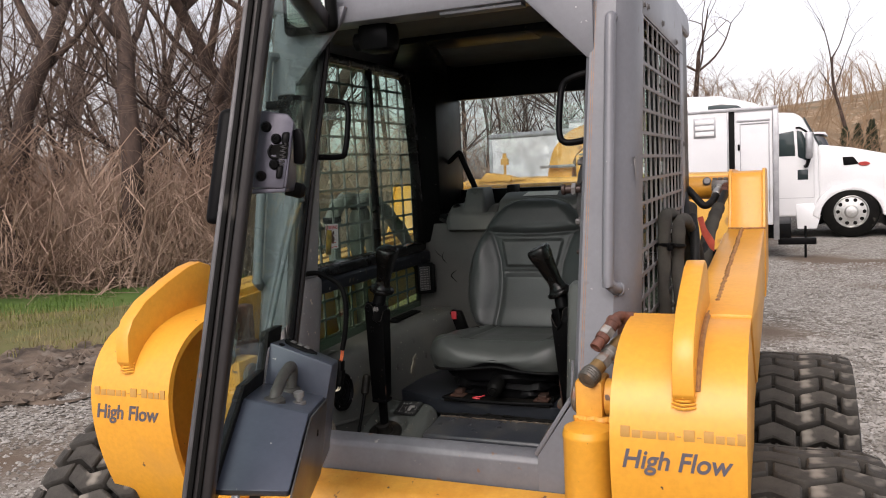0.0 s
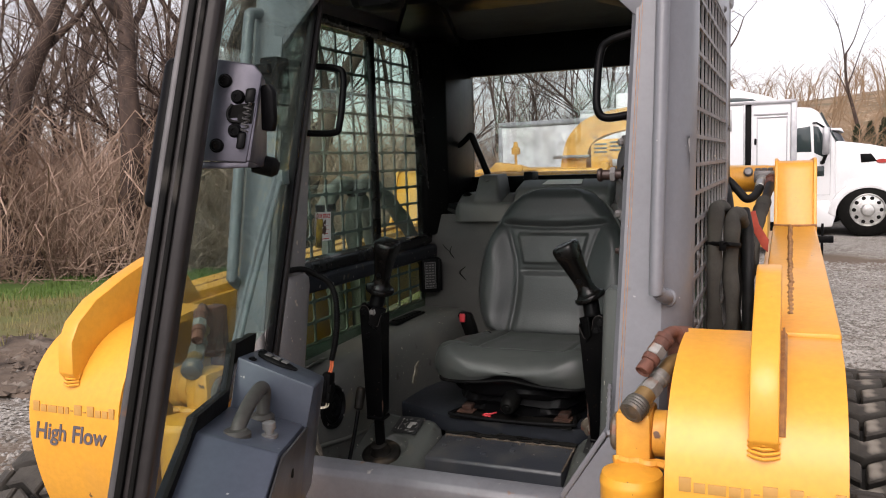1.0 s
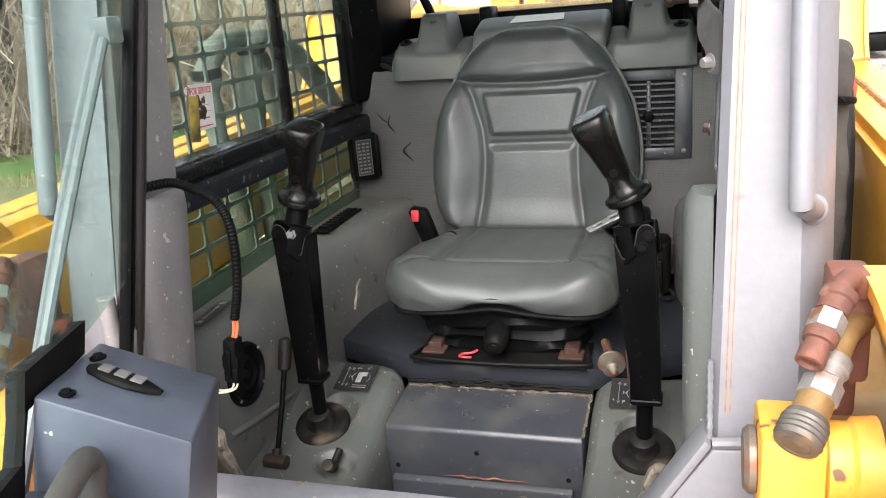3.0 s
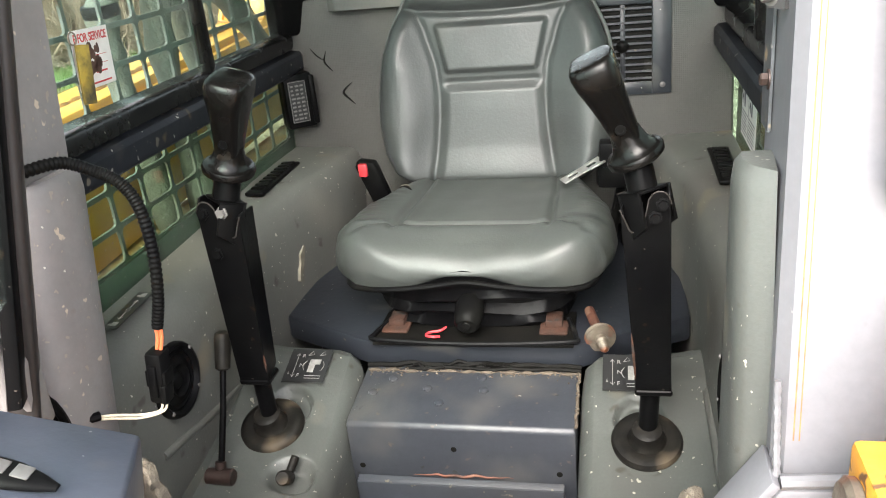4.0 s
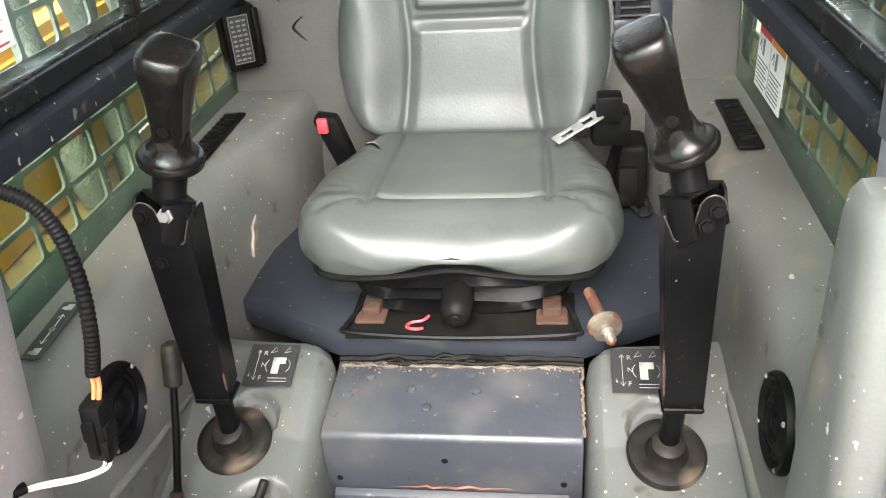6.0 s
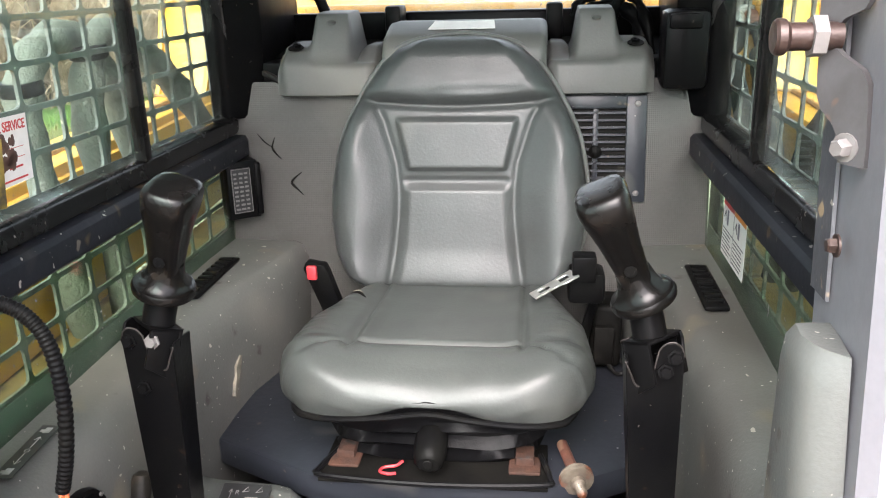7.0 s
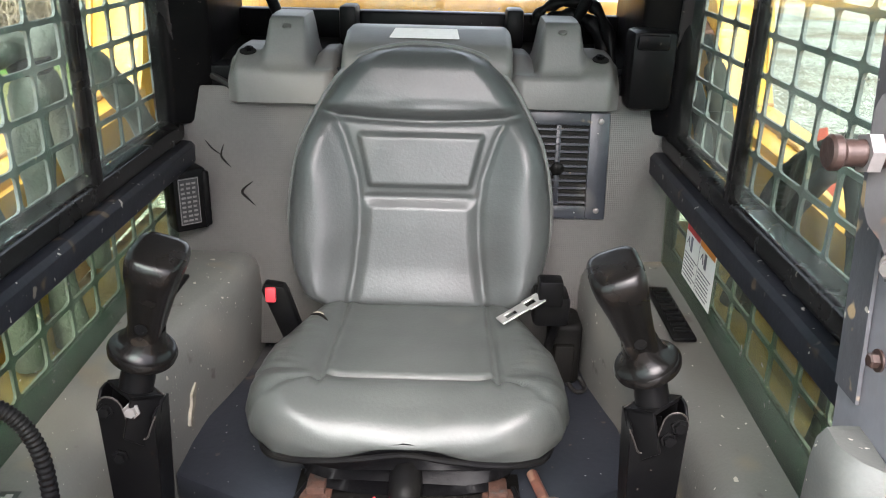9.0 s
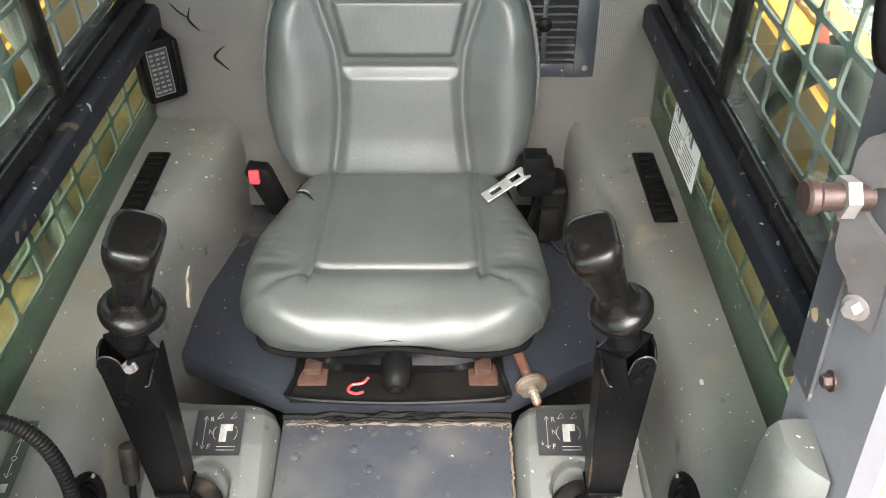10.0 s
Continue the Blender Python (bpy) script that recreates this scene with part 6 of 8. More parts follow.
# folded steel housing: rear box, lower box and sloping front
b = B()
dhull(b, [(0.200, 0.006, 0.86), (0.200, 0.010, 1.105), (0.388, 0.008, 1.133), (0.376, 0.004, 1.04), (0.376, 0.0, 0.86)],
      [(0.186, 0.131, 0.86), (0.186, 0.131, 1.048), (0.402, 0.138, 1.086), (0.366, 0.130, 1.010), (0.366, 0.126, 0.86)], 0.004)
hs = part("motor_housing", b, M_NAVY_LIT, door, "dark blue-grey folded steel housing")
b = B()
dhull(b, [(0.379, 0.0, 0.90), (0.379, 0.002, 1.056), (0.578, -0.003, 1.080), (0.724, 0.004, 0.984), (0.700, 0.002, 0.968), (0.56, 0.0, 0.925)],
      [(0.369, 0.126, 0.90), (0.369, 0.126, 1.021), (0.576, 0.120, 1.047), (0.724, 0.118, 0.976), (0.700, 0.116, 0.960), (0.56, 0.118, 0.925)], 0.004)
lowbox = part("lower_housing", b, M_NAVY_LIT, door)
b = B()
dhull(b, [(0.345, 0.1285, 0.87), (0.362, 0.1285, 1.016), (0.574, 0.1225, 1.042), (0.728, 0.1205, 0.972), (0.726, 0.1205, 0.957), (0.58, 0.121, 0.87)],
      [(0.345, 0.1315, 0.87), (0.362, 0.1315, 1.014), (0.574, 0.1255, 1.040), (0.728, 0.1235, 0.970), (0.726, 0.1235, 0.957), (0.58, 0.124, 0.87)], 0.001)
part("side_cover", b, M_SIDECOVER, lowbox, "scuffed dark side cover")
b = B()
dhull(b, [(0.600, -0.012, 1.035), (0.578, -0.012, 1.085), (0.578, -0.0035, 1.085), (0.600, -0.0035, 1.035)], [(0.70, -0.012, 0.93), (0.742, -0.012, 0.982), (0.742, 0.0035, 0.982), (0.70, 0.0035, 0.93)], 0.002)
part("edge_seal", b, M_BSTEEL, lowbox)
b = B()
pts = [dp(0.530, 0.051, 1.052), dp(0.527, 0.051, 1.066), dp(0.518, 0.052, 1.075), dp(0.488, 0.054, 1.086), dp(0.455, 0.057, 1.0935), dp(0.426, 0.059, 1.094), dp(0.411, 0.061, 1.087), dp(0.406, 0.062, 1.072), dp(0.404, 0.062, 1.040)]
tube(b, pts, 0.0108, 14, 4, 0.9)
for u, n, z in ((0.404, 0.062, 1.042), (0.532, 0.051, 1.058)):
    lathe(b, [(0, 0.021), (0.008, 0.021), (0.013, 0.016)], dp(u, n, z - 0.004), (0, 0, 1), 18)
part("pull_handle", b, M_GRIP, lowbox, "dusty black pull handle")
b = B()
lathe(b, [(0, 0.012), (0.005, 0.012), (0.006, 0.007), (0.012, 0.007), (0.013, 0.010), (0.022, 0.010), (0.024, 0.006)], dp(0.500, 0.093, 1.044), (0, 0, 1), 14)
part("grease_fitting", b, M_STEEL, lowbox, "pale plug")
b = B()
for u, n, z in ((0.262, 0.026, 1.1105), (0.366, 0.028, 1.1215)):
    lathe(b, [(0, 0.008), (0.002, 0.008), (0.003, 0.005), (0.005, 0.0045)], dp(u, n, z), (0, 0, 1), 14)
part("housing_bolts", b, M_BSTEEL, hs)
b = B()
lathe(b, [(0, 0.008), (0.003, 0.008)], dp(0.47, 0.126, 0.985), N, 14)
part("housing_hole", b, M_RUBBER, hs)
b = B()
c, e = dp(0.294, 0.034, 1.1105), dp(0.304, 0.080, 1.0935)
ax = (e - c).normalized()
Mx = Matrix.Translation((c + e) / 2) @ ax.to_track_quat("X", "Z").to_matrix().to_4x4()
rings = []
for f, w, h in ((-0.034, 0.004, 0.003), (-0.029, 0.009, 0.0045), (-0.013, 0.0125, 0.006), (0.010, 0.0125, 0.006), (0.027, 0.008, 0.005), (0.040, 0.003, 0.003)):
    rings.append([Mx @ Vector((f, w * math.cos(2 * math.pi * k / 16), h * max(-0.2, math.sin(2 * math.pi * k / 16)) + 0.001)) for k in range(16)])
loft(b, rings)
sw = part("rocker_switch", b, M_BLACK, hs, "black oval wiper switch")
b = B()
for q in (-0.016, 0.0, 0.016):
    box(b, (q - 0.006, -0.006, 0.0062), (q + 0.006, 0.006, 0.0078), 0.001, Mx)
part("switch_marks", b, M_STEEL, sw)
# latch case on the free edge
b = B()
dprism(b, [(0.762, 1.440), (0.762, 1.560), (0.745, 1.562), (0.735, 1.52), (0.735, 1.440)], 0.008, 0.012, 0.001)
t = bmesh.new()
face = [(0.010, 1.440), (0.010, 1.561), (0.056, 1.553), (0.068, 1.540), (0.063, 1.436)]
lo, hi = [t.verts.new(dp(0.757, n, z)) for n, z in face], [t.verts.new(dp(0.763, n, z)) for n, z in face]
t.faces.new(lo), t.faces.new(hi[::-1])
for k in range(5):
    t.faces.new((lo[k], lo[(k + 1) % 5], hi[(k + 1) % 5], hi[k]))
bmesh.ops.recalc_face_normals(t, faces=t.faces)
bevelled(t, 0.002)
add_mesh(b, t)
dprism(b, [(0.761, 1.438), (0.761, 1.540), (0.735, 1.536), (0.70, 1.50), (0.665, 1.445), (0.665, 1.430)], 0.062, 0.067, 0.001)
dbox(b, (0.668, 0.760), (0.010, 0.066), (1.430, 1.438), 0.002)
lt = part("latch_case", b, M_LATCH, door, "blued steel door latch case")
for n, z in ((0.025, 1.534), (0.043, 1.514), (0.045, 1.474), (0.026, 1.457)):
    b = B()
    lathe(b, [(0, 0.0085), (0.002, 0.0085), (0.003, 0.007), (0.007, 0.006), (0.0072, 0.003), (0.005, 0.003)], dp(0.763, n, z), U, 16)
    part("latch_bolt", b, M_BSTEEL, lt)
b = B()
lathe(b, [(0, 0.011), (0.0012, 0.011)], dp(0.763, 0.046, 1.494), U, 22)
dbox(b, (0.7625, 0.7642), (0.046, 0.064), (1.482, 1.506), 0.0)
part("latch_mouth", b, M_RUBBER, lt, "dark latch opening")
b = B()
dbox(b, (0.764, 0.770), (0.052, 0.064), (1.506, 1.524), 0.003)
dbox(b, (0.764, 0.772), (0.050, 0.060), (1.452, 1.472), 0.003)
tube(b, [dp(0.765, 0.038, 1.505), dp(0.767, 0.034, 1.496), dp(0.767, 0.038, 1.486), dp(0.766, 0.050, 1.483)], 0.0022, 8, 4)
part("latch_claw", b, M_BSTEEL, lt)
b = B()
tube(b, [dp(0.768, 0.057 + 0.0042 * math.cos(k * 1.05), 1.472 + 0.0011 * k) + U * (0.0042 * math.sin(k * 1.05)) for k in range(32)], 0.0011, 6)
part("latch_spring", b, M_BRACKET, lt, "small coil spring")
b = B()
prism(b, [(-0.010, -0.028), (0.006, -0.030), (0.010, -0.016), (0.010, 0.018), (0.004, 0.028), (-0.008, 0.026)], "y", -0.005, 0.005, 0.003, Matrix.Translation(dp(0.748, 0.078, 1.502)))
part("release_lever", b, M_BSTEEL, lt)
b = B()
lathe(b, [(0, 0.013), (0.026, 0.013), (0.032, 0.008)], dp(0.665, 0.052, 1.436), N * 0.9 - Vector((0, 0, 0.25)), 16)
part("rubber_bumper", b, M_RUBBER, lt)
b = B()
dbox(b, (0.70, 0.752), (-0.058, -0.026), (1.385, 1.568), 0.012, 3)
dbox(b, (0.715, 0.73), (-0.026, -0.004), (1.41, 1.43), 0.002)
dbox(b, (0.715, 0.73), (-0.026, -0.004), (1.52, 1.54), 0.002)
part("outer_handle", b, M_BLACK, door, "black outer door handle")
# wiper outside the glass
b = B()
tube(b, [dp(0.09, -0.020, 1.412), dp(0.15, -0.022, 1.33), dp(0.228, -0.020, 1.227), dp(0.37, -0.016, 1.00), dp(0.45, -0.014, 0.87)], 0.0075, 8, 3, 0.6)
tube(b, [dp(0.12, -0.009, 1.40), dp(0.26, -0.009, 1.22), dp(0.42, -0.009, 0.96), dp(0.46, -0.009, 0.87)], 0.0055, 8, 3)
box(b, dp(0.09, -0.03, 1.395), dp(0.09, -0.03, 1.395) + Vector((0.026, 0.026, 0.03)), 0.003)
tube(b, [dp(0.09, -0.02, 1.40), dp(0.125, -0.02, 1.37), dp(0.14, -0.02, 1.32), dp(0.15, -0.02, 1.31)], 0.002, 6, 4)
part("wiper", b, M_CAB, door, "slim window wiper")
# cable conduit to the door
harness = thing("wire_harness", (-0.34, 0.12, 1.21), "black corrugated conduit with loose orange and cream wires", "cable")
b = B()
pts = spline([(-0.350, 0.080, 1.212), (-0.325, 0.118, 1.212), (-0.300, 0.133, 1.198), (-0.275, 0.136, 1.183), (-0.260, 0.136, 1.155), (-0.257, 0.136, 1.108), (-0.264, 0.136, 1.055), (-0.275, 0.136, 1.014)], 42)
tube(b, pts, lambda f: 0.0064 + 0.0006 * max(-0.8, min(0.8, 1.4 * math.sin(f * 2 * math.pi * 62))), 12, 1)
part("conduit", b, M_BLACK, harness, "black corrugated conduit", 70)
for k in range(2):
    b = B()
    tube(b, [(-0.278 + 0.006 * k, 0.137, 1.018), (-0.279 + 0.005 * k, 0.137, 1.0), (-0.284 + 0.005 * k, 0.134, 0.980)], 0.0022, 8, 4)
    part("orange_wire", b, M_WIRE_O, harness)
b = B()
Mcn = Matrix.Translation((-0.286, 0.133, 0.953)) @ Matrix.Rotation(radians(7), 4, "Y")
box(b, (-0.010, -0.012, -0.032), (0.010, 0.012, 0.034), 0.004, Mcn)
box(b, (-0.0125, -0.010, -0.012), (0.0125, 0.010, 0.010), 0.002, Mcn)
box(b, (-0.006, -0.0155, -0.022), (0.004, 0.0, 0.020), 0.002, Mcn)
box(b, (0.006, -0.014, -0.03), (0.013, 0.004, -0.006), 0.002, Mcn)
part("connector", b, M_BLACK, harness)
for k in range(2):
    b = B()
    tube(b, [(-0.290 + .006 * k, 0.132, 0.924), (-0.290 + .005 * k, 0.124, 0.912), (-0.304, 0.108, 0.916 - .004 * k), (-0.324, 0.082, 0.932 - .004 * k), (-0.342, 0.058, 0.941)], 0.0016, 8, 5)
    part("cream_wire", b, M_WIRE_W, harness)
b = B()
tube(b, [(-0.330, 0.074, 0.937), (-0.342, 0.056, 0.941), (-0.346, 0.040, 0.945), (-0.344, 0.030, 0.97), (-0.342, 0.020, 0.995), (-0.346, 0.0, 1.005), (-0.36, -0.02, 0.99)], 0.0055, 8, 5)
tube(b, [(-0.342, 0.040, 0.94), (-0.338, 0.028, 0.975), (-0.336, 0.012, 1.0), (-0.346, -0.01, 1.01)], 0.005, 8, 5)
box(b, (-0.360, 0.0, 0.93), (-0.340, 0.024, 0.985), 0.005)
part("door_plug", b, M_BLACK, harness)

# striker on the right post
st = thing("door_striker", (0.345, 0.13, 1.38), "steel striker bracket with rusty pin and bolts", "striker")
def on_plate(d, z, k=0.0):
    """A place on the striker plate: metres back from its front edge, height, and metres proud of it."""
    return (0.360 - 0.63 * d - 0.846 * k, 0.112 + (z - 1.32) * 0.26 + d - 0.533 * k, z)


outline = [(0.001, 1.316), (0.0, 1.330), (0.0, 1.368), (0.004, 1.377), (0.017, 1.385), (0.022, 1.390), (0.0235, 1.396), (0.022, 1.403), (0.016, 1.409), (0.004, 1.415), (0.0, 1.422), (-0.001, 1.440), (-0.001, 1.468),
           (0.018, 1.468), (0.018, 1.448), (0.021, 1.441), (0.029, 1.434), (0.033, 1.424), (0.034, 1.405), (0.033, 1.395), (0.034, 1.375), (0.034, 1.358), (0.031, 1.349), (0.023, 1.341), (0.019, 1.332), (0.018, 1.316)]
b = B()
loft(b, [[on_plate(d, z, k) for d, z in outline] for k in (0.0, 0.005)])
bevelled(b, 0.0008, 1)
part("bracket", b, M_BRACKET, st)
b = B()
lathe(b, [(0, 0.0105), (0.002, 0.0125), (0.007, 0.0125), (0.010, 0.0095), (0.044, 0.0095)], (0.302, 0.155, 1.397), (1, 0, 0), 18)
part("pin", b, M_PIN, st, "rusty striker pin")
b = B()
lathe(b, [(0, 0.0145), (0.009, 0.0145)], (0.326, 0.155, 1.397), (1, 0, 0), 6)
part("nut", b, M_STEEL, st)
for d, z in ((0.013, 1.327), (0.010, 1.456)):
    b = B()
    hexbolt(b, on_plate(d, z, 0.005), (-0.846, -0.533, 0), 0.0066, 0.008)
    part("bolt", b, M_STEEL, st)
b = B()
hexbolt(b, (0.348, 0.116, 1.261), (-1, 0, 0), 0.0055, 0.006)
solo("brass_bolt", b, M_PIN, "small rusty bolt in the cab post", "bolt", (0.348, 0.116, 1.261))

# ---- small things in the cab ----
def pod_z(y):
    return interp(y, [(0.36, 0.733), (0.44, 0.767), (0.485, 0.779), (0.50, 0.777)])


def decal(name, p0, ax_u, ax_v, w, h, material, label, category):
    """A thin label whose lower left corner is p0; returns it with its own frame."""
    u, v = Vector(ax_u).normalized(), Vector(ax_v).normalized()
    n = u.cross(v).normalized()
    v = n.cross(u)
    M = Matrix(((u.x, v.x, n.x, p0[0]), (u.y, v.y, n.y, p0[1]), (u.z, v.z, n.z, p0[2]), (0, 0, 0, 1)))
    root = thing(name, p0, label, category)
    b = B()
    box(b, (0, 0, 0), (w, h, 0.0008), 0.0002, M, 1)
    part("backing", b, material, root)
    return root, M


for s in (-1, 1):
    x0 = -0.286 if s < 0 else 0.203
    d, M = decal("lever_diagram", (x0, 0.419, pod_z(0.419) + 0.0035), (1, 0, 0.0), (0, 0.066, pod_z(0.485) - pod_z(0.419)), 0.068, 0.068, M_DECAL, "black decal with white lever directions" if s < 0 else "torn black decal with white lever directions", "decal")
    b = B()
    box(b, (0.036, 0.020, 0.0008), (0.046, 0.036, 0.0012), 0, M)
    box(b, (0.036, 0.036, 0.0008), (0.054, 0.046, 0.0012), 0, M)
    part("seat_symbol", b, M_PRINT, d)
    b = B()
    for a0 in (140, -40):
        tube(b, [M @ Vector((0.044 + 0.017 * math.cos(radians(a0 + k * 16)), 0.033 + 0.015 * math.sin(radians(a0 + k * 16)), 0.001)) for k in range(6)], 0.00045, 5)
    for x in (0.035, 0.054):
        tube(b, [M @ Vector((x - 0.005, 0.054, 0.001)), M @ Vector((x + 0.004, 0.056, 0.001)), M @ Vector((x + 0.001, 0.063, 0.001)), M @ Vector((x - 0.005, 0.054, 0.001))], 0.00045, 5)
    tube(b, [M @ Vector((0.014, 0.010, 0.001)), M @ Vector((0.014, 0.058, 0.001))], 0.00045, 5)
    for q, e in ((0.010, 1), (0.058, -1)):
        tube(b, [M @ Vector((0.011, q + e * 0.005, 0.001)), M @ Vector((0.014, q, 0.001)), M @ Vector((0.017, q + e * 0.005, 0.001))], 0.00045, 5)
    tube(b, [M @ Vector((0.034, 0.008, 0.001)), M @ Vector((0.060, 0.008, 0.001)), M @ Vector((0.060, 0.013, 0.001)), M @ Vector((0.034, 0.013, 0.001))], 0.0005, 5)
    part("arrow_lines", b, M_PRINT, d)
    for ch, y in (("R", 0.050), ("N", 0.031), ("F", 0.010)):
        letters(ch, 0.010, M @ Matrix.Translation((0.020, y, 0.0009)), M_PRINT, d, "lettering", 0.0002)

d, M = decal("throttle_decal", (-0.388, 0.215, 0.966), (-0.05, 1, 0.02), (-1, -0.05, 0.0), 0.10, 0.022, M_DECAL, "black decal with white arrows and slow-fast symbols", "decal")
b = B()
tube(b, [M @ Vector((0.024, 0.011, 0.001)), M @ Vector((0.044, 0.011, 0.001))], 0.00045, 5)
tube(b, [M @ Vector((0.054, 0.011, 0.001)), M @ Vector((0.076, 0.011, 0.001))], 0.00045, 5)
for q, e in ((0.024, 1), (0.076, -1)):
    tube(b, [M @ Vector((q + e * 0.006, 0.007, 0.001)), M @ Vector((q, 0.011, 0.001)), M @ Vector((q + e * 0.006, 0.015, 0.001))], 0.00045, 5)
tube(b, [M @ Vector((0.049 + 0.003 * math.cos(k), 0.011 + 0.003 * math.sin(k), 0.001)) for k in range(7)], 0.0005, 5)
for x in (0.006, 0.084):
    box(b, (x, 0.006, 0.0008), (x + 0.011, 0.014, 0.0012), 0.0003, M)
    box(b, (x + 0.002, 0.013, 0.0008), (x + 0.007, 0.018, 0.0012), 0.0002, M)
part("symbols", b, M_PRINT, d)

# plug in the left pod's hollow
pl_ = thing("pod_plug", (-0.23, 0.27, 0.70), "dark bolt plug in a moulded hollow", "plug")
b = B()
lathe(b, [(-0.010, 0.0105), (0.014, 0.0105), (0.017, 0.0085)], (-0.230, 0.268, 0.703), (0.10, -0.75, 0.55), 20)
part("bolt_head", b, M_BOOT, pl_)
b = B()
rod(b, (-0.228, 0.278, 0.704), (-0.221, 0.292, 0.722), 0.006, 12)
part("shank", b, M_BOOT, pl_)
# stud with a thick washer by the right pod
stud = thing("stud_with_washer", (0.205, 0.50, 0.786), "rusty threaded stud with a thick pale washer", "stud")
b = B()
rod(b, (0.180, 0.60, 0.796), (0.199, 0.525, 0.790), 0.008, 12)
part("rusty_rod", b, M_RUST, stud)
b = B()
d0 = Vector((0.25, -1, -0.12)).normalized()
lathe(b, [(0, 0.012), (0.001, 0.023), (0.004, 0.024), (0.0055, 0.021), (0.007, 0.021), (0.0085, 0.024), (0.012, 0.023), (0.013, 0.012)], (0.197, 0.530, 0.790), d0, 26)
part("washer", b, M_BRASS, stud, "thick grooved washer")
b = B()
p0 = Vector((0.197, 0.530, 0.790)) + d0 * 0.012
lathe(b, [(0.0, 0.010), (0.008, 0.010), (0.009, 0.0075)] + [(0.010 + 0.002 * k, 0.0075 if k % 2 else 0.0062) for k in range(9)] + [(0.030, 0.003)], p0, d0, 14)
part("threaded_end", b, M_BRASS, stud)

# fuse panel in the rear corner
fp = thing("fuse_panel", (-0.40, 0.95, 1.03), "black fuse box with a printed table label", "fuse box")
Mf = Matrix.Translation((-0.398, 0.955, 1.08)) @ Matrix.Rotation(radians(38), 4, "Z")
b = B()
box(b, (-0.030, 0.0, -0.055), (0.030, 0.05, 0.055), 0.005, Mf)
box(b, (0.022, -0.004, -0.050), (0.034, 0.03, 0.050), 0.004, Mf)
part("case", b, M_BLACK, fp)
b = B()
box(b, (-0.022, -0.0015, -0.042), (0.014, -0.0003, 0.042), 0.0002, Mf, 1)
lb = part("printed_label", b, M_DECAL, fp)
b = B()
for lo, hi in (((-0.0215, -0.041), (-0.0205, 0.041)), ((0.0125, -0.041), (0.0135, 0.041)), ((-0.0215, -0.041), (0.0135, -0.040)), ((-0.0215, 0.040), (0.0135, 0.041))):
    box(b, (lo[0], -0.0022, lo[1]), (hi[0], -0.0014, hi[1]), 0, Mf)
random.seed(2)
for k in range(9):
    for x in (-0.018, -0.008, 0.002):
        box(b, (x, -0.0022, -0.036 + 0.0083 * k), (x + random.uniform(0.005, 0.008), -0.0014, -0.0325 + 0.0083 * k), 0, Mf)
part("printed_table", b, M_STEEL, lb)

# tears in the rear panel
for pts, r in (([(-0.302, 1.0, 1.103), (-0.316, 1.0, 1.092), (-0.321, 1.0, 1.083), (-0.312, 1.0, 1.073), (-0.298, 1.0, 1.060)], 0.0026), ([(-0.352, 1.0, 1.168), (-0.357, 1.0, 1.150), (-0.352, 1.0, 1.140), (-0.340, 1.0, 1.128)], 0.0022), ([(-0.385, 1.0, 1.175), (-0.372, 1.0, 1.160), (-0.357, 1.0, 1.150)], 0.0015)):
    b = B()
    tube(b, [LEAN_M @ Vector((x, 0.9995, z)) for x, y, z in pts], lambda f, r=r: r * math.sin(math.pi * (0.08 + 0.84 * f)), 6, 3)
    solo("panel_tear", b, M_RUBBER, "black tear in the grey rear panel", "tear", tuple(LEAN_M @ Vector(pts[0])), group="tears in the rear panel")
b = B()
prism(b, [(0.700, 0.872), (0.706, 0.868), (0.694, 0.850), (0.686, 0.838), (0.664, 0.815), (0.660, 0.819), (0.668, 0.838), (0.676, 0.846), (0.680, 0.862)], "x", -0.3405, -0.333)
solo("paint_scrape", b, M_SCRAPE, "pale scrape in the grey side panel", "scrape", (-0.34, 0.70, 0.85))

# warning label on the right lower pane
d, M = decal("warning_label", (0.4352, 0.850, 1.012), (0, -1, 0), (0, 0, 1), 0.150, 0.098, M_WHITE, "white warning label with red and orange headings", "label")
b = B()
box(b, (0.002, 0.080, 0.0008), (0.072, 0.096, 0.0013), 0, M)
part("red_heading", b, M_DECAL_RED, d)
b = B()
box(b, (0.076, 0.080, 0.0008), (0.148, 0.096, 0.0013), 0, M)
part("orange_heading", b, M_DECAL_ORANGE, d)
b = B()
random.seed(8)
for col in (0.004, 0.078):
    box(b, (col + 0.024, 0.052, 0.0008), (col + 0.034, 0.076, 0.0012), 0, M)
    tube(b, [M @ Vector((col + 0.006, 0.06, 0.001)), M @ Vector((col + 0.014, 0.072, 0.001)), M @ Vector((col + 0.018, 0.056, 0.001))], 0.0008, 5)
    for k in range(7):
        box(b, (col, 0.006 + 0.006 * k, 0.0008), (col + random.uniform(0.050, 0.066), 0.008 + 0.006 * k, 0.0011), 0, M)
box(b, (0.0735, 0.004, 0.0008), (0.0745, 0.078, 0.0011), 0, M)
part("small_print", b, M_INK, d)

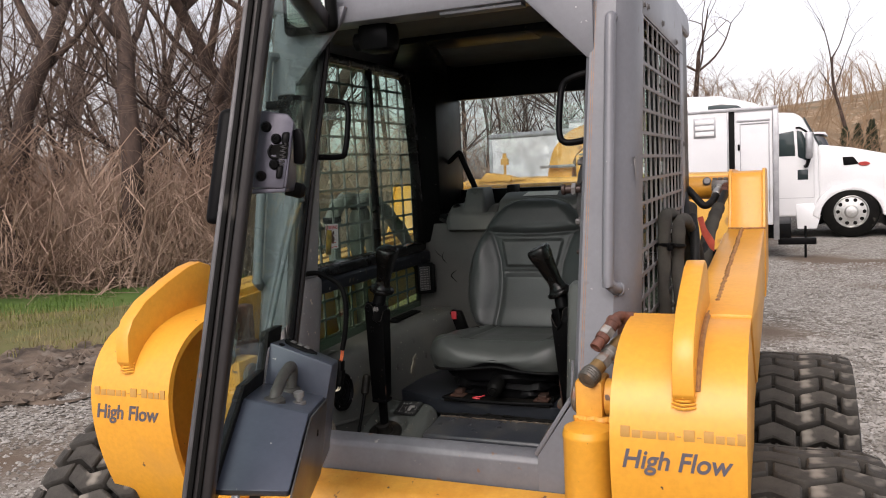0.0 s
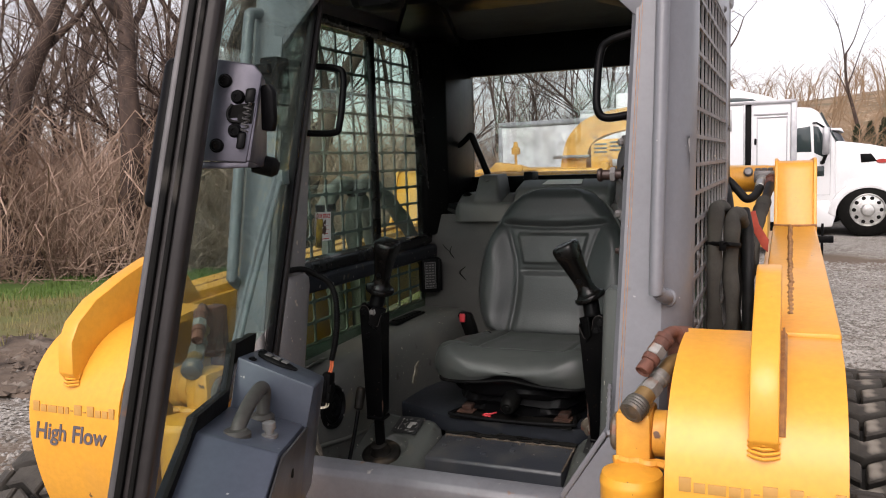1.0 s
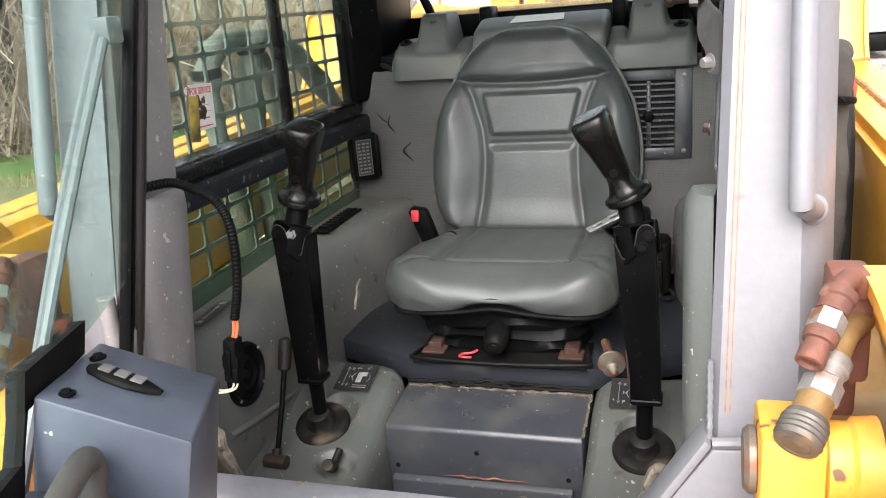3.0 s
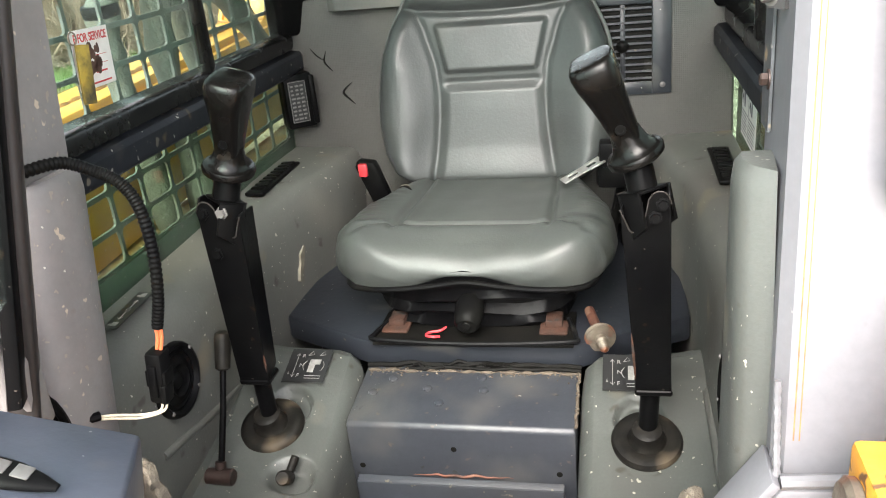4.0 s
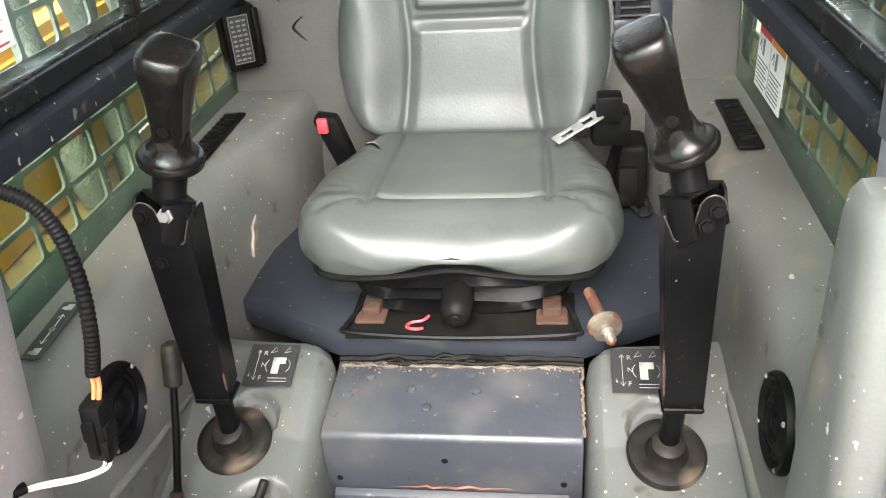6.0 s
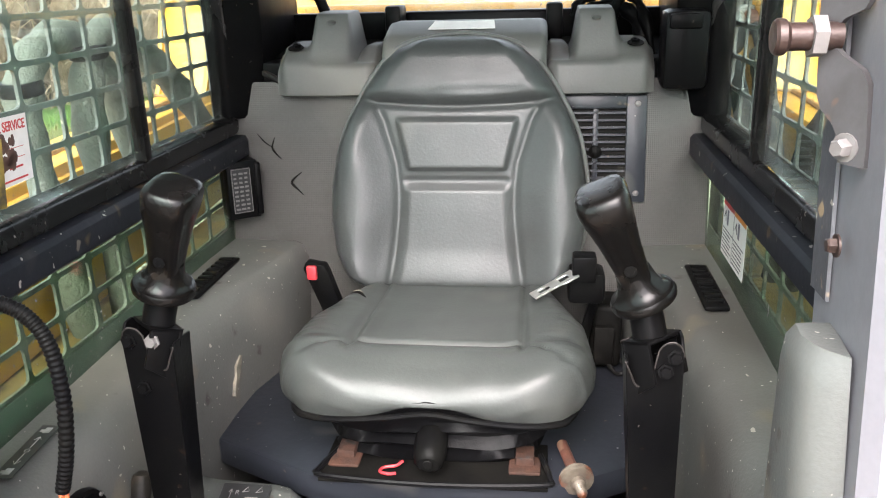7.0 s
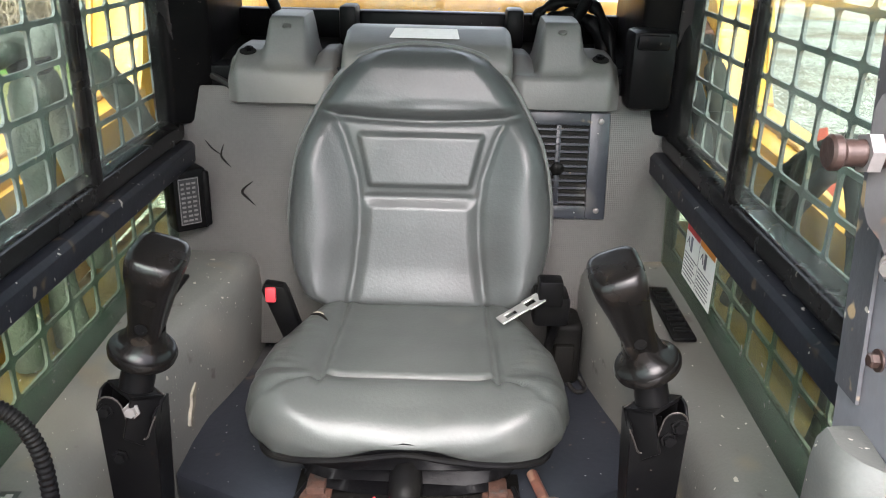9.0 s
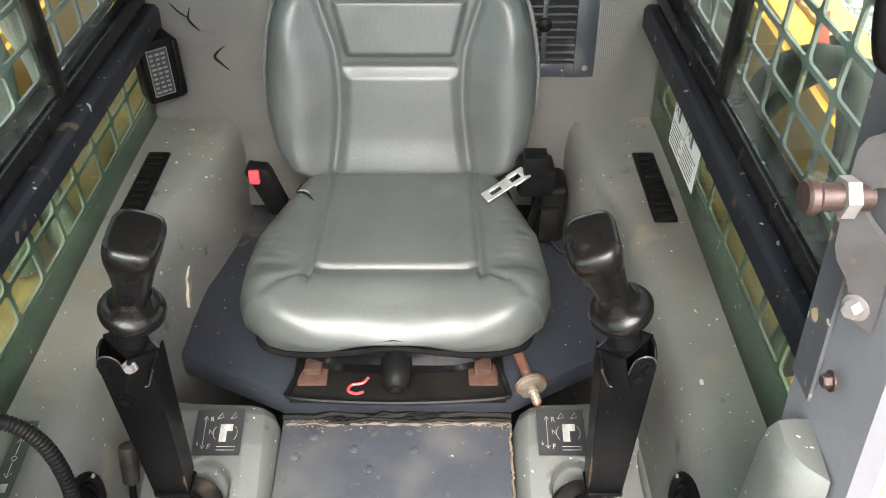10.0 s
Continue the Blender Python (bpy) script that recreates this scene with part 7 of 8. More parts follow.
# service tag hanging in the left window
d, M = decal("service_tag", (-0.3715, 0.245, 1.257), (-0.17, 0.95, -0.05), (0.02, 0.05, 1), 0.100, 0.068, M_WHITE, "white service reminder tag with red heading, stained", "tag")
letters("E FOR SERVICE", 0.0135, M @ Matrix.Translation((0.006, 0.054, 0.0009)), M_DECAL_RED, d, "lettering", 0.0002, 0.0, 0.0003)
b = B()
box(b, (0.004, 0.004, 0.0008), (0.088, 0.006, 0.0011), 0, M)
for k in range(2):
    box(b, (0.044, 0.026 + 0.010 * k, 0.0008), (0.086, 0.0266 + 0.010 * k, 0.0011), 0, M)
box(b, (0.050, 0.016, 0.0008), (0.080, 0.018, 0.0011), 0, M)
part("red_bars", b, M_DECAL_RED, d)
b = B()
random.seed(6)
for k in range(26):
    x, y, r = 0.024 + random.random() * 0.050, 0.020 + random.random() * 0.028, random.uniform(0.003, 0.008)
    lathe(b, [(0.0008, r), (0.0012, r * 0.8)], M @ Vector((x, y, 0)), M.to_3x3() @ Vector((0, 0, 1)), 7)
part("mud_stain", b, M_MUDSTAIN, d)
tg = thing("tag_strap", (-0.365, 0.225, 1.24), "black and yellow strap on a key ring", "strap")
b = B()
Ms = Matrix.Translation((-0.362, 0.244, 1.244)) @ Matrix.Rotation(radians(82), 4, "Z") @ Matrix.Rotation(radians(8), 4, "Y")
box(b, (-0.010, -0.0015, 0.0), (0.010, 0.0015, 0.066), 0.0008, Ms)
part("strap", b, M_TAGSTRAP, tg)
b = B()
tube(b, [(-0.361, 0.240 + 0.007 * math.cos(k * 0.7), 1.318 + 0.007 * math.sin(k * 0.7)) for k in range(10)], 0.001, 6, 2)
part("key_ring", b, M_BRASS, tg)

# dried mud on the kick plate
b = B()
rnd = random.Random(44)
for k in range(110):
    x, z = rnd.gauss(0.05, 0.05), 0.53 + abs(rnd.gauss(0, 0.035))
    r = rnd.uniform(0.0008, 0.0042)
    q = [rnd.uniform(0.5, 1.3) for _ in range(7)]
    a0 = rnd.uniform(0, 6.28)
    if -0.15 < x < 0.14 and z < 0.622:
        prism(b, [(x + r * q[i] * math.cos(a0 + i * 0.9), z + 1.4 * r * q[i] * math.sin(a0 + i * 0.9)) for i in range(7)], "y", 0.3488, 0.3503)
tagged(solo("mud_splash", b, M_MUDDRY, "dried tan mud spattered on the kick plate", "mud"), kind="stuff")

# dirt and torn sealant on the step
b = B()
rnd = random.Random(31)
for k in range(260):
    x, y = rnd.uniform(-0.165, 0.165), 0.496 - abs(rnd.gauss(0, 0.009))
    r = rnd.uniform(0.0004, 0.0022)
    lathe(b, [(-0.001, r), (r * 0.7, r * 0.8), (r, r * 0.3)], (x, y, interp(y, [(0.371, 0.729), (0.53, 0.748)])), (rnd.uniform(-.3, .3), rnd.uniform(-.3, .3), 1), 5)
tagged(solo("step_dirt", b, M_DIRTCLOD, "crumbs of dirt along the step edge", "dirt"), kind="stuff")
# work lamp above the left post
wl_ = thing("work_lamp", (-0.30, 0.142, 1.80), "round-cornered work lamp with ribbed lens", "lamp")
b = B()
box(b, (-0.372, 0.106, 1.798), (-0.228, 0.1425, 1.926), 0.016, None, 3)
part("housing", b, M_BLACK, wl_)
b = B()
prism(b, [(-0.352, 1.842), (-0.343, 1.824), (-0.325, 1.815), (-0.270, 1.813), (-0.253, 1.822), (-0.246, 1.840), (-0.246, 1.890), (-0.256, 1.908), (-0.275, 1.914), (-0.325, 1.914), (-0.345, 1.906), (-0.352, 1.888)], "y", 0.1035, 0.107, 0.001)
part("reflector", b, M_ZINC, wl_)
b = B()
for k in range(13):
    x = -0.3475 + 0.0081 * k
    e = 0.012 * (abs(k - 6) / 6) ** 3
    rod(b, (x, 0.1015, 1.817 + e), (x, 0.1015, 1.911 - e), 0.0041, 8)
for k in range(9):
    z = 1.826 + 0.0095 * k
    rod(b, (-0.348, 0.1012, z), (-0.250, 0.1012, z), 0.0022, 6)
part("ribbed_lens", b, M_LENS, wl_)
hb = thing("hinge_bracket", (-0.36, 0.08, 1.60), "dark steel hinge bracket on the cab post", "bracket")
b = B()
box(b, (-0.375, 0.070, 1.555), (-0.330, 0.115, 1.655), 0.006)
box(b, (-0.40, 0.055, 1.62), (-0.345, 0.10, 1.64), 0.004)
part("bracket", b, M_BSTEEL, hb)
b = B()
box(b, (-0.338, -0.02, 0.98), (-0.322, 0.01, 1.06), 0.006)
rod(b, (-0.352, -0.012, 0.96), (-0.352, -0.012, 1.10), 0.011)
part("lower_hinge", b, M_CAB_WORN, hb)
# hoses behind the rear shelf
b = B()
tube(b, [(-0.43, 1.08, 1.275), (-0.405, 1.07, 1.285), (-0.37, 1.05, 1.28), (-0.335, 1.03, 1.268)], 0.006, 8, 5)
solo("shelf_cable", b, M_HOSE, "black cable behind the rear cover", "cable", (-0.4, 1.07, 1.27))
b = B()
box(b, (0.345, 0.985, 1.25), (0.42, 1.06, 1.382), 0.012)
box(b, (0.352, 0.978, 1.352), (0.405, 0.99, 1.376), 0.004)
solo("corner_motor", b, M_BSTEEL, "black motor housing in the rear corner", "motor", (0.35, 1.0, 1.25))
b = B()
tube(b, [(0.345, 1.10, 1.25), (0.335, 1.13, 1.34), (0.315, 1.17, 1.395), (0.285, 1.19, 1.408), (0.245, 1.20, 1.405), (0.215, 1.20, 1.392), (0.20, 1.20, 1.365)], lambda f: 0.010 + 0.003 * math.sin(f * 37), 10, 5)
tube(b, [(0.33, 1.11, 1.25), (0.325, 1.14, 1.33), (0.30, 1.17, 1.375), (0.26, 1.19, 1.385), (0.225, 1.195, 1.372)], lambda f: 0.013 + 0.003 * math.sin(f * 29), 10, 5)
solo("corner_hoses", b, M_BSTEEL, "bunched black hoses in the rear corner", "hose", (0.34, 1.1, 1.25))

# ---- surroundings: materials ----
M_GRAVEL = mat("pale_gravel", (0.27, 0.25, 0.22), (0.15, 0.13, 0.105), 0.95, scale=0.9, fine=70.0, bump=0.9, specks=[((0.36, 0.34, 0.30), 14.0, 0.54, 0.08), ((0.11, 0.092, 0.072), 11.0, 0.57, 0.08), ((0.46, 0.44, 0.41), 42.0, 0.56, 0.06), ((0.07, 0.058, 0.046), 34.0, 0.57, 0.06), ((0.12, 0.085, 0.058), 0.5, 0.50, 0.14)])
M_STONE = mat("crushed_stone", (0.38, 0.36, 0.33), (0.16, 0.145, 0.125), 0.9, scale=6.0, fine=40.0, bump=0.3)
M_MUD = mat("wet_mud", (0.16, 0.118, 0.085), (0.045, 0.032, 0.023), 0.75, scale=4.0, fine=34.0, bump=0.9, specks=[((0.19, 0.16, 0.13), 6.0, 0.56, 0.15)])
M_GRASS = mat("spring_grass", (0.11, 0.12, 0.032), (0.19, 0.145, 0.068), 0.9, scale=1.6, fine=45.0, bump=0.8)
M_GREEN = mat("fresh_grass", (0.06, 0.13, 0.016), (0.10, 0.14, 0.03), 0.9, scale=1.2, fine=45.0, bump=0.8)
M_STRAW = mat("straw_blades", (0.26, 0.21, 0.09), (0.13, 0.15, 0.035), 0.9, scale=0.9, bump=0.0)
M_BLADE = mat("grass_blades", (0.06, 0.14, 0.014), (0.11, 0.16, 0.03), 0.85, scale=0.8, bump=0.0)
M_LITTER = mat("leaf_litter", (0.17, 0.105, 0.065), (0.09, 0.06, 0.04), 0.95, scale=1.5, fine=18.0, bump=0.9, specks=[((0.24, 0.17, 0.10), 10.0, 0.55, 0.1)])
M_BARK = mat("grey_brown_bark", (0.088, 0.056, 0.042), (0.030, 0.020, 0.016), 0.95, scale=9.0, fine=40.0, bump=1.0, stretch=(1, 1, 0.25))
M_TWIG = mat("bare_twigs", (0.235, 0.172, 0.132), (0.165, 0.115, 0.088), 0.95, scale=2.0, bump=0.0)
M_BRUSH = mat("dry_brush_stems", (0.42, 0.30, 0.225), (0.235, 0.15, 0.105), 0.95, scale=0.7, bump=0.0)
M_FARTWIG = mat("tan_far_woods", (0.30, 0.20, 0.115), (0.20, 0.135, 0.085), 1.0, scale=0.15, bump=0.0)
M_HILL = mat("wooded_hillside", (0.31, 0.215, 0.13), (0.17, 0.125, 0.08), 1.0, scale=0.35, fine=1.1, bump=0.6, specks=[((0.13, 0.115, 0.07), 0.5, 0.55, 0.15), ((0.42, 0.32, 0.22), 1.6, 0.58, 0.1)])
M_EVERGREEN = mat("dark_evergreen", (0.022, 0.035, 0.016), (0.035, 0.045, 0.018), 0.9, scale=3.0, bump=0.0)
M_TRUCK = mat("white_truck_paint", (0.78, 0.78, 0.78), (0.72, 0.72, 0.73), 0.25, scale=0.8, bump=0.01, coat=0.4)
M_VAN = mat("white_aluminium_panel", (0.66, 0.66, 0.67), (0.58, 0.58, 0.59), 0.4, scale=0.9, bump=0.03, specks=[((0.40, 0.38, 0.35), 1.5, 0.62, 0.2)])
M_ALU = mat("ribbed_aluminium", (0.42, 0.42, 0.43), (0.30, 0.30, 0.31), 0.4, metal=0.7, scale=6.0, bump=0.2)
M_DARKGLASS = mat("dark_window_glass", (0.02, 0.03, 0.032), (0.03, 0.045, 0.045), 0.08, scale=1.0, bump=0.0)
M_DARKTRUCK = mat("dark_blue_truck_paint", (0.03, 0.035, 0.045), None, 0.3, bump=0.0)
M_FAR_YELLOW = mat("machine_yellow", (0.66, 0.36, 0.06), (0.58, 0.30, 0.05), 0.5, scale=2.0, bump=0.05, specks=[((0.30, 0.16, 0.06), 8.0, 0.64, 0.1)])
M_FAR_RED = mat("red_machine_paint", (0.45, 0.03, 0.02), None, 0.5, bump=0.0)


# ---- ground ----
def ground_z(x, y):
    return -0.012 * max(0.0, min(y, 40.0) - 2.5)


def woods_line(s):
    """Edge of the woods along the yard."""
    p = [(-30, -21.0, -9.0), (-8, -14.0, 0.8), (0, -8.2, 6.3), (5, -5.2, 9.6), (12, -4.0, 15.5), (20, -3.0, 23.0), (40, 6.0, 40.0)]
    return interp(s, [(a, x) for a, x, y in p]), interp(s, [(a, y) for a, x, y in p])


def sheet(name, off0, off1, material, label, cat, lift, s0=-16, s1=14, n=90, seed=0, wob=0.25, m=5, rough=0.0):
    """A strip of ground between two distances in front of the woods, with uneven edges."""
    b = B()
    random.seed(seed)
    rows = []
    for i in range(n + 1):
        s = s0 + (s1 - s0) * i / n
        x, y = woods_line(s)
        w0 = off0 + wob * noise.noise(Vector((s * 0.9, seed, 0))) + 0.4 * wob * noise.noise(Vector((s * 4, seed, 5)))
        w1 = off1 + wob * noise.noise(Vector((s * 0.8, seed + 9, 0))) + 0.4 * wob * noise.noise(Vector((s * 3, seed, 8)))
        row = []
        for k in range(m + 1):
            w = w0 + (w1 - w0) * k / m
            px, py = x + 0.65 * w, y - 0.76 * w
            edge = 0.0 if k in (0, m) else 1.0
            row.append((px, py, ground_z(px, py) + lift * (0.3 + edge) + 0.03 * edge * noise.noise(Vector((px * 1.3, py * 1.3, seed))) + rough * edge * (noise.noise(Vector((px * 5, py * 3, 1))) + 0.7 * noise.noise(Vector((px * 13, py * 11, 2))))))
        rows.append(row)
    loft(b, rows, closed=False)
    return solo(name, b, material, label, cat, kind="structure", sharp=180)


b = B()
xs = [-400, -120, -40, -20, -12] + [-8 + 0.8 * i for i in range(21)] + [12, 20, 40, 120, 400]
ys = [-400, -100, -30, -10] + [-5 + 0.8 * i for i in range(28)] + [20, 26, 40, 80, 200, 900]
loft(b, [[(x, y, ground_z(x, y) + (0.012 * noise.noise(Vector((x * .8, y * .8, 0))) if abs(x) < 10 and abs(y) < 18 else 0)) for x in xs] for y in ys], closed=False)
solo("ground", b, M_GRAVEL, "pale crushed stone yard with wheel ruts", "ground", kind="structure", sharp=180)
sheet("mud_strip", 3.8, 5.9, M_MUD, "wet brown mud with puddled tyre tracks", "mud", 0.02, -8, 10, 300, 2, 0.7, 36, 0.05)
sheet("grass_verge", 0.9, 4.1, M_GRASS, "patchy green and straw-coloured grass verge", "grass", 0.03, seed=5)
sheet("grass_strip", -1.5, 1.25, M_GREEN, "bright green grass along the wood edge", "grass", 0.036, seed=6)
sheet("woodland_floor", -26, -1.2, M_LITTER, "woodland floor of brown leaf litter", "ground", 0.03, -28, 34, 60, 8, 0.4, 14)


def stuff_mesh(name, verts, faces, material, label, cat):
    me = bpy.data.meshes.new(name)
    me.from_pydata(verts.tolist() if hasattr(verts, "tolist") else verts, [], faces.tolist() if hasattr(faces, "tolist") else faces)
    me.materials.append(material)
    return tagged(new(name, me), label, cat, kind="stuff")


def scatter(tv, tf, places):
    """Joined copies of a small template (verts, faces) at (x, y, z, turn, scale, stretch)."""
    V, Fs, o = [], [], 0
    for x, y, z, a, s, q in places:
        c, n = math.cos(a), math.sin(a)
        R = np.array([[c, -n, 0], [n, c, 0], [0, 0, 1]])
        V.append((tv * [s, s, s * q]) @ R.T + [x, y, z])
        Fs.append(tf + o)
        o += len(tv)
    return np.vstack(V), np.vstack(Fs)


rng = np.random.default_rng(3)
octa_v = np.array([(1, 0, 0), (0, 1, 0), (-1, 0, 0), (0, -1, 0), (0.2, 0.1, 0.8), (-0.1, 0, -0.7)])
octa_f = np.array([(0, 1, 4), (1, 2, 4), (2, 3, 4), (3, 0, 4), (1, 0, 5), (2, 1, 5), (3, 2, 5), (0, 3, 5)])
pl = []
for k in range(30000):
    if k % 3:
        x, y = rng.uniform(0.95, 5.5), rng.uniform(0.4, 11) ** 1.0
        if rng.random() < 0.5:
            x, y = rng.uniform(0.95, 3.2), rng.uniform(0.5, 5.5)
    else:
        x, y = rng.uniform(-5.2, -1.0), rng.uniform(-1.5, 4.0)
    pl.append((x, y, ground_z(x, y) + 0.004, rng.uniform(0, 6.3), rng.uniform(0.006, 0.024), rng.uniform(0.5, 0.9)))
stuff_mesh("gravel_stones", *scatter(octa_v, octa_f, pl), M_STONE, "loose crushed stones on the yard", "gravel")
clods = []
for k in range(3600):
    s, w = rng.uniform(-4, 6), rng.uniform(3.7, 5.9)
    x, y = woods_line(s)
    x, y = x + 0.65 * w, y - 0.76 * w
    if noise.noise(Vector((x * 2.2, y * 1.4, 7))) > -0.1:
        clods.append((x, y, ground_z(x, y) + 0.03, rng.uniform(0, 6.3), rng.uniform(0.012, 0.06), rng.uniform(0.4, 0.9)))
stuff_mesh("mud_clods", *scatter(octa_v, octa_f, clods), M_MUD, "lumps of churned brown mud", "mud")
blade_v = np.array([(-0.004, 0, 0), (0.004, 0, 0), (-0.003, 0.012, 0.04), (0.003, 0.012, 0.04), (0, 0.035, 0.07)])
blade_f = np.array([(0, 1, 3), (0, 3, 2), (2, 3, 4)])
pl, straw = [], []
for k in range(44000):
    s, w = rng.uniform(-6, 9), rng.uniform(-1.4, 4.1)
    if w > 2.6 and rng.random() < 0.5 or noise.noise(Vector((s * 1.2, w * 1.2, 0))) < -0.25:
        continue
    x, y = woods_line(s)
    x, y = x + 0.65 * w, y - 0.76 * w
    (pl if w < 1.15 + 0.4 * noise.noise(Vector((s, w, 3))) else straw).append((x, y, ground_z(x, y) + 0.02, rng.uniform(0, 6.3), rng.uniform(0.5, 1.3), rng.uniform(0.7, 1.4)))
stuff_mesh("straw_grass", *scatter(blade_v, blade_f, straw), M_STRAW, "short straw-coloured grass on the verge", "grass")
stuff_mesh("grass_blades", *scatter(blade_v, blade_f, pl), M_BLADE, "short green grass blades along the verge", "grass")


# ---- bare trees ----
def branch(b, p, d, length, r, depth, rnd, twigs, nseg=5, droop=0.0, bend=0.17, more=0):
    pts, q, dd = [p], p, d.normalized()
    kids = []
    for i in range(nseg):
        dd = (dd + Vector((rnd.uniform(-1, 1), rnd.uniform(-1, 1), rnd.uniform(-0.6, 0.8) - droop)) * bend).normalized()
        q = q + dd * (length / nseg)
        pts.append(q)
        if depth > 0 and i >= (1 if depth < 3 else 2):
            for _ in range(more + (rnd.choice((1, 1, 2)) if depth > 1 else rnd.choice((1, 2, 2)))):
                kids.append((q, dd, i / nseg))
    tube(b if depth >= 2 else twigs, pts, (r, r * (0.45 if depth else 0.25)), 9 if depth >= 3 else (6 if depth == 2 else 3), 2 if depth >= 3 else 1)
    for kq, kd, f in kids:
        side = Vector((rnd.uniform(-1, 1), rnd.uniform(-1, 1), rnd.uniform(-0.15, 0.7)))
        nd = (kd * 0.55 + side * 0.8).normalized()
        branch(b, kq, nd, length * rnd.uniform(0.38, 0.62), r * rnd.uniform(0.32, 0.52) * (1 - 0.35 * f), depth - 1, rnd, twigs, 4, droop, bend, more)


def bare_tree(seed, height, r, depth=3, lean=(0, 0), bark=None, twig=None, droop=0.0, bend=0.17, more=0):
    rnd = random.Random(seed)
    root = thing("bare_tree", (0, 0, 0), "leafless grey-brown tree with tangled twigs", "tree", "bare trees of the woods")
    b, tw = B(), B()
    branch(b, Vector((0, 0, -0.1)), Vector((lean[0], lean[1], 1)), height, r, depth, rnd, tw, 6, droop, bend, more)
    lathe(b, [(-0.1, r * 1.7), (0.12, r * 1.25), (0.4, r * 1.0)], (0, 0, 0), (lean[0], lean[1], 1), 9)
    part("trunk", b, bark or M_BARK, root, "", 180)
    part("crown", tw, twig or M_TWIG, root, "bare twigs", 180)
    return root


trees = [bare_tree(1, 6.0, 0.16, 3, (0.14, 0.05), None, None, 0.0, 0.26), bare_tree(2, 7.0, 0.12, 3, (-0.10, 0.0), None, None, 0.0, 0.24), bare_tree(5, 5.5, 0.085, 3, (0.0, 0.0), None, None, 0.0, 0.26), bare_tree(8, 6.5, 0.09, 3, (0.05, -0.1), None, None, 0.0, 0.24), bare_tree(13, 4.6, 0.06, 3, (0.12, 0.1), None, None, 0.1), bare_tree(17, 5.2, 0.045, 3, (-0.06, 0.1), None, None, 0.15),
         bare_tree(23, 5.2, 0.17, 4, (-0.25, 0.1), None, None, 0.05, 0.30), bare_tree(29, 5.0, 0.16, 4, (0.22, 0.0), None, None, 0.1, 0.30), bare_tree(31, 4.2, 0.055, 3, (0.1, 0.1), None, None, 0.2, 0.32, 1), bare_tree(37, 3.4, 0.035, 3, (-0.1, 0.1), None, None, 0.25, 0.34, 1)]
SPOTS = [(6, -9.2, 6.8, 2.6, 1.15), (7, -8.35, 7.55, 1.0, 1.2), (6, -9.0, 9.4, 5.0, 1.2), (7, -10.5, 7.6, 0.3, 1.2), (6, -6.6, 9.6, 4.0, 1.0), (7, -8.2, 11.0, 3.1, 1.2)]
rnd = random.Random(21)
for k in range(34):
    s, w = rnd.uniform(-3.5, 7), -(1.0 + 6 * rnd.random())
    x, y = woods_line(s)
    SPOTS.append((rnd.choice((8, 9, 9)), x + 0.65 * w, y - 0.76 * w, rnd.uniform(0, 6.28), rnd.uniform(0.75, 1.3)))
for k in range(120):
    s, w = rnd.uniform(-9, 22), -(2.0 + 17 * rnd.random() ** 1.2)
    x, y = woods_line(s)
    if s > 4 and k % 2:
        continue
    SPOTS.append((rnd.choice((0, 1, 2, 2, 3, 3, 4, 4, 4, 5, 5, 5, 5)) if s < 2 else rnd.choice((4, 5, 5, 8, 9, 9)), x + 0.65 * w, y - 0.76 * w, rnd.uniform(0, 6.28), rnd.uniform(0.75, 1.35)))
for k in range(20):
    SPOTS.append((rnd.choice((4, 5, 8, 9)), rnd.uniform(-8.5, -2.6), rnd.uniform(19, 30), rnd.uniform(0, 6.28), rnd.uniform(0.9, 1.3)))
used = set()
for i, x, y, a, sc in SPOTS:
    m = Matrix.Translation((x, y, ground_z(x, y))) @ Matrix.Rotation(a, 4, "Z")
    if i not in used:
        used.add(i)
        ob = trees[i]
        ob.matrix_basis = m
    else:
        ob = copy_thing(trees[i], m)
    ob.scale = (sc, sc, sc)

# brambles and dry stems along the wood's edge
stem_v, stem_f = [], []
rnd = random.Random(5)
for k in range(64):
    a, L, h = rnd.uniform(0, 6.28), rnd.uniform(0.4, 1.7), rnd.uniform(0.15, 1.6)
    p0 = Vector((rnd.uniform(-.35, .35), rnd.uniform(-.35, .35), 0))
    d = Vector((math.cos(a), math.sin(a), 0))
    pts = [p0 + d * (L * t) + Vector((rnd.uniform(-.13, .13), rnd.uniform(-.13, .13), rnd.uniform(-.05, .05) + h * (1.9 * t - 1.15 * t * t * rnd.uniform(0.8, 1.4)))) for t in (0, .25, .5, .75, 1)]
    r0 = rnd.uniform(0.0025, 0.006) if k % 6 else rnd.uniform(0.008, 0.014)
    o = len(stem_v)
    for i, p in enumerate(pts):
        r = r0 * (1 - 0.18 * i)
        for j in range(3):
            stem_v.append((p.x + r * math.cos(2.1 * j), p.y + r * math.sin(2.1 * j), p.z + r * (0.6 if j == 1 else 0)))
    for i in range(4):
        for j in range(3):
            q = (j + 1) % 3
            A, Bq, C, D = o + 3 * i + j, o + 3 * i + q, o + 3 * i + 3 + q, o + 3 * i + 3 + j
            stem_f += [(A, Bq, C), (A, C, D)]
stem_v, stem_f = np.array(stem_v), np.array(stem_f)
pl = []
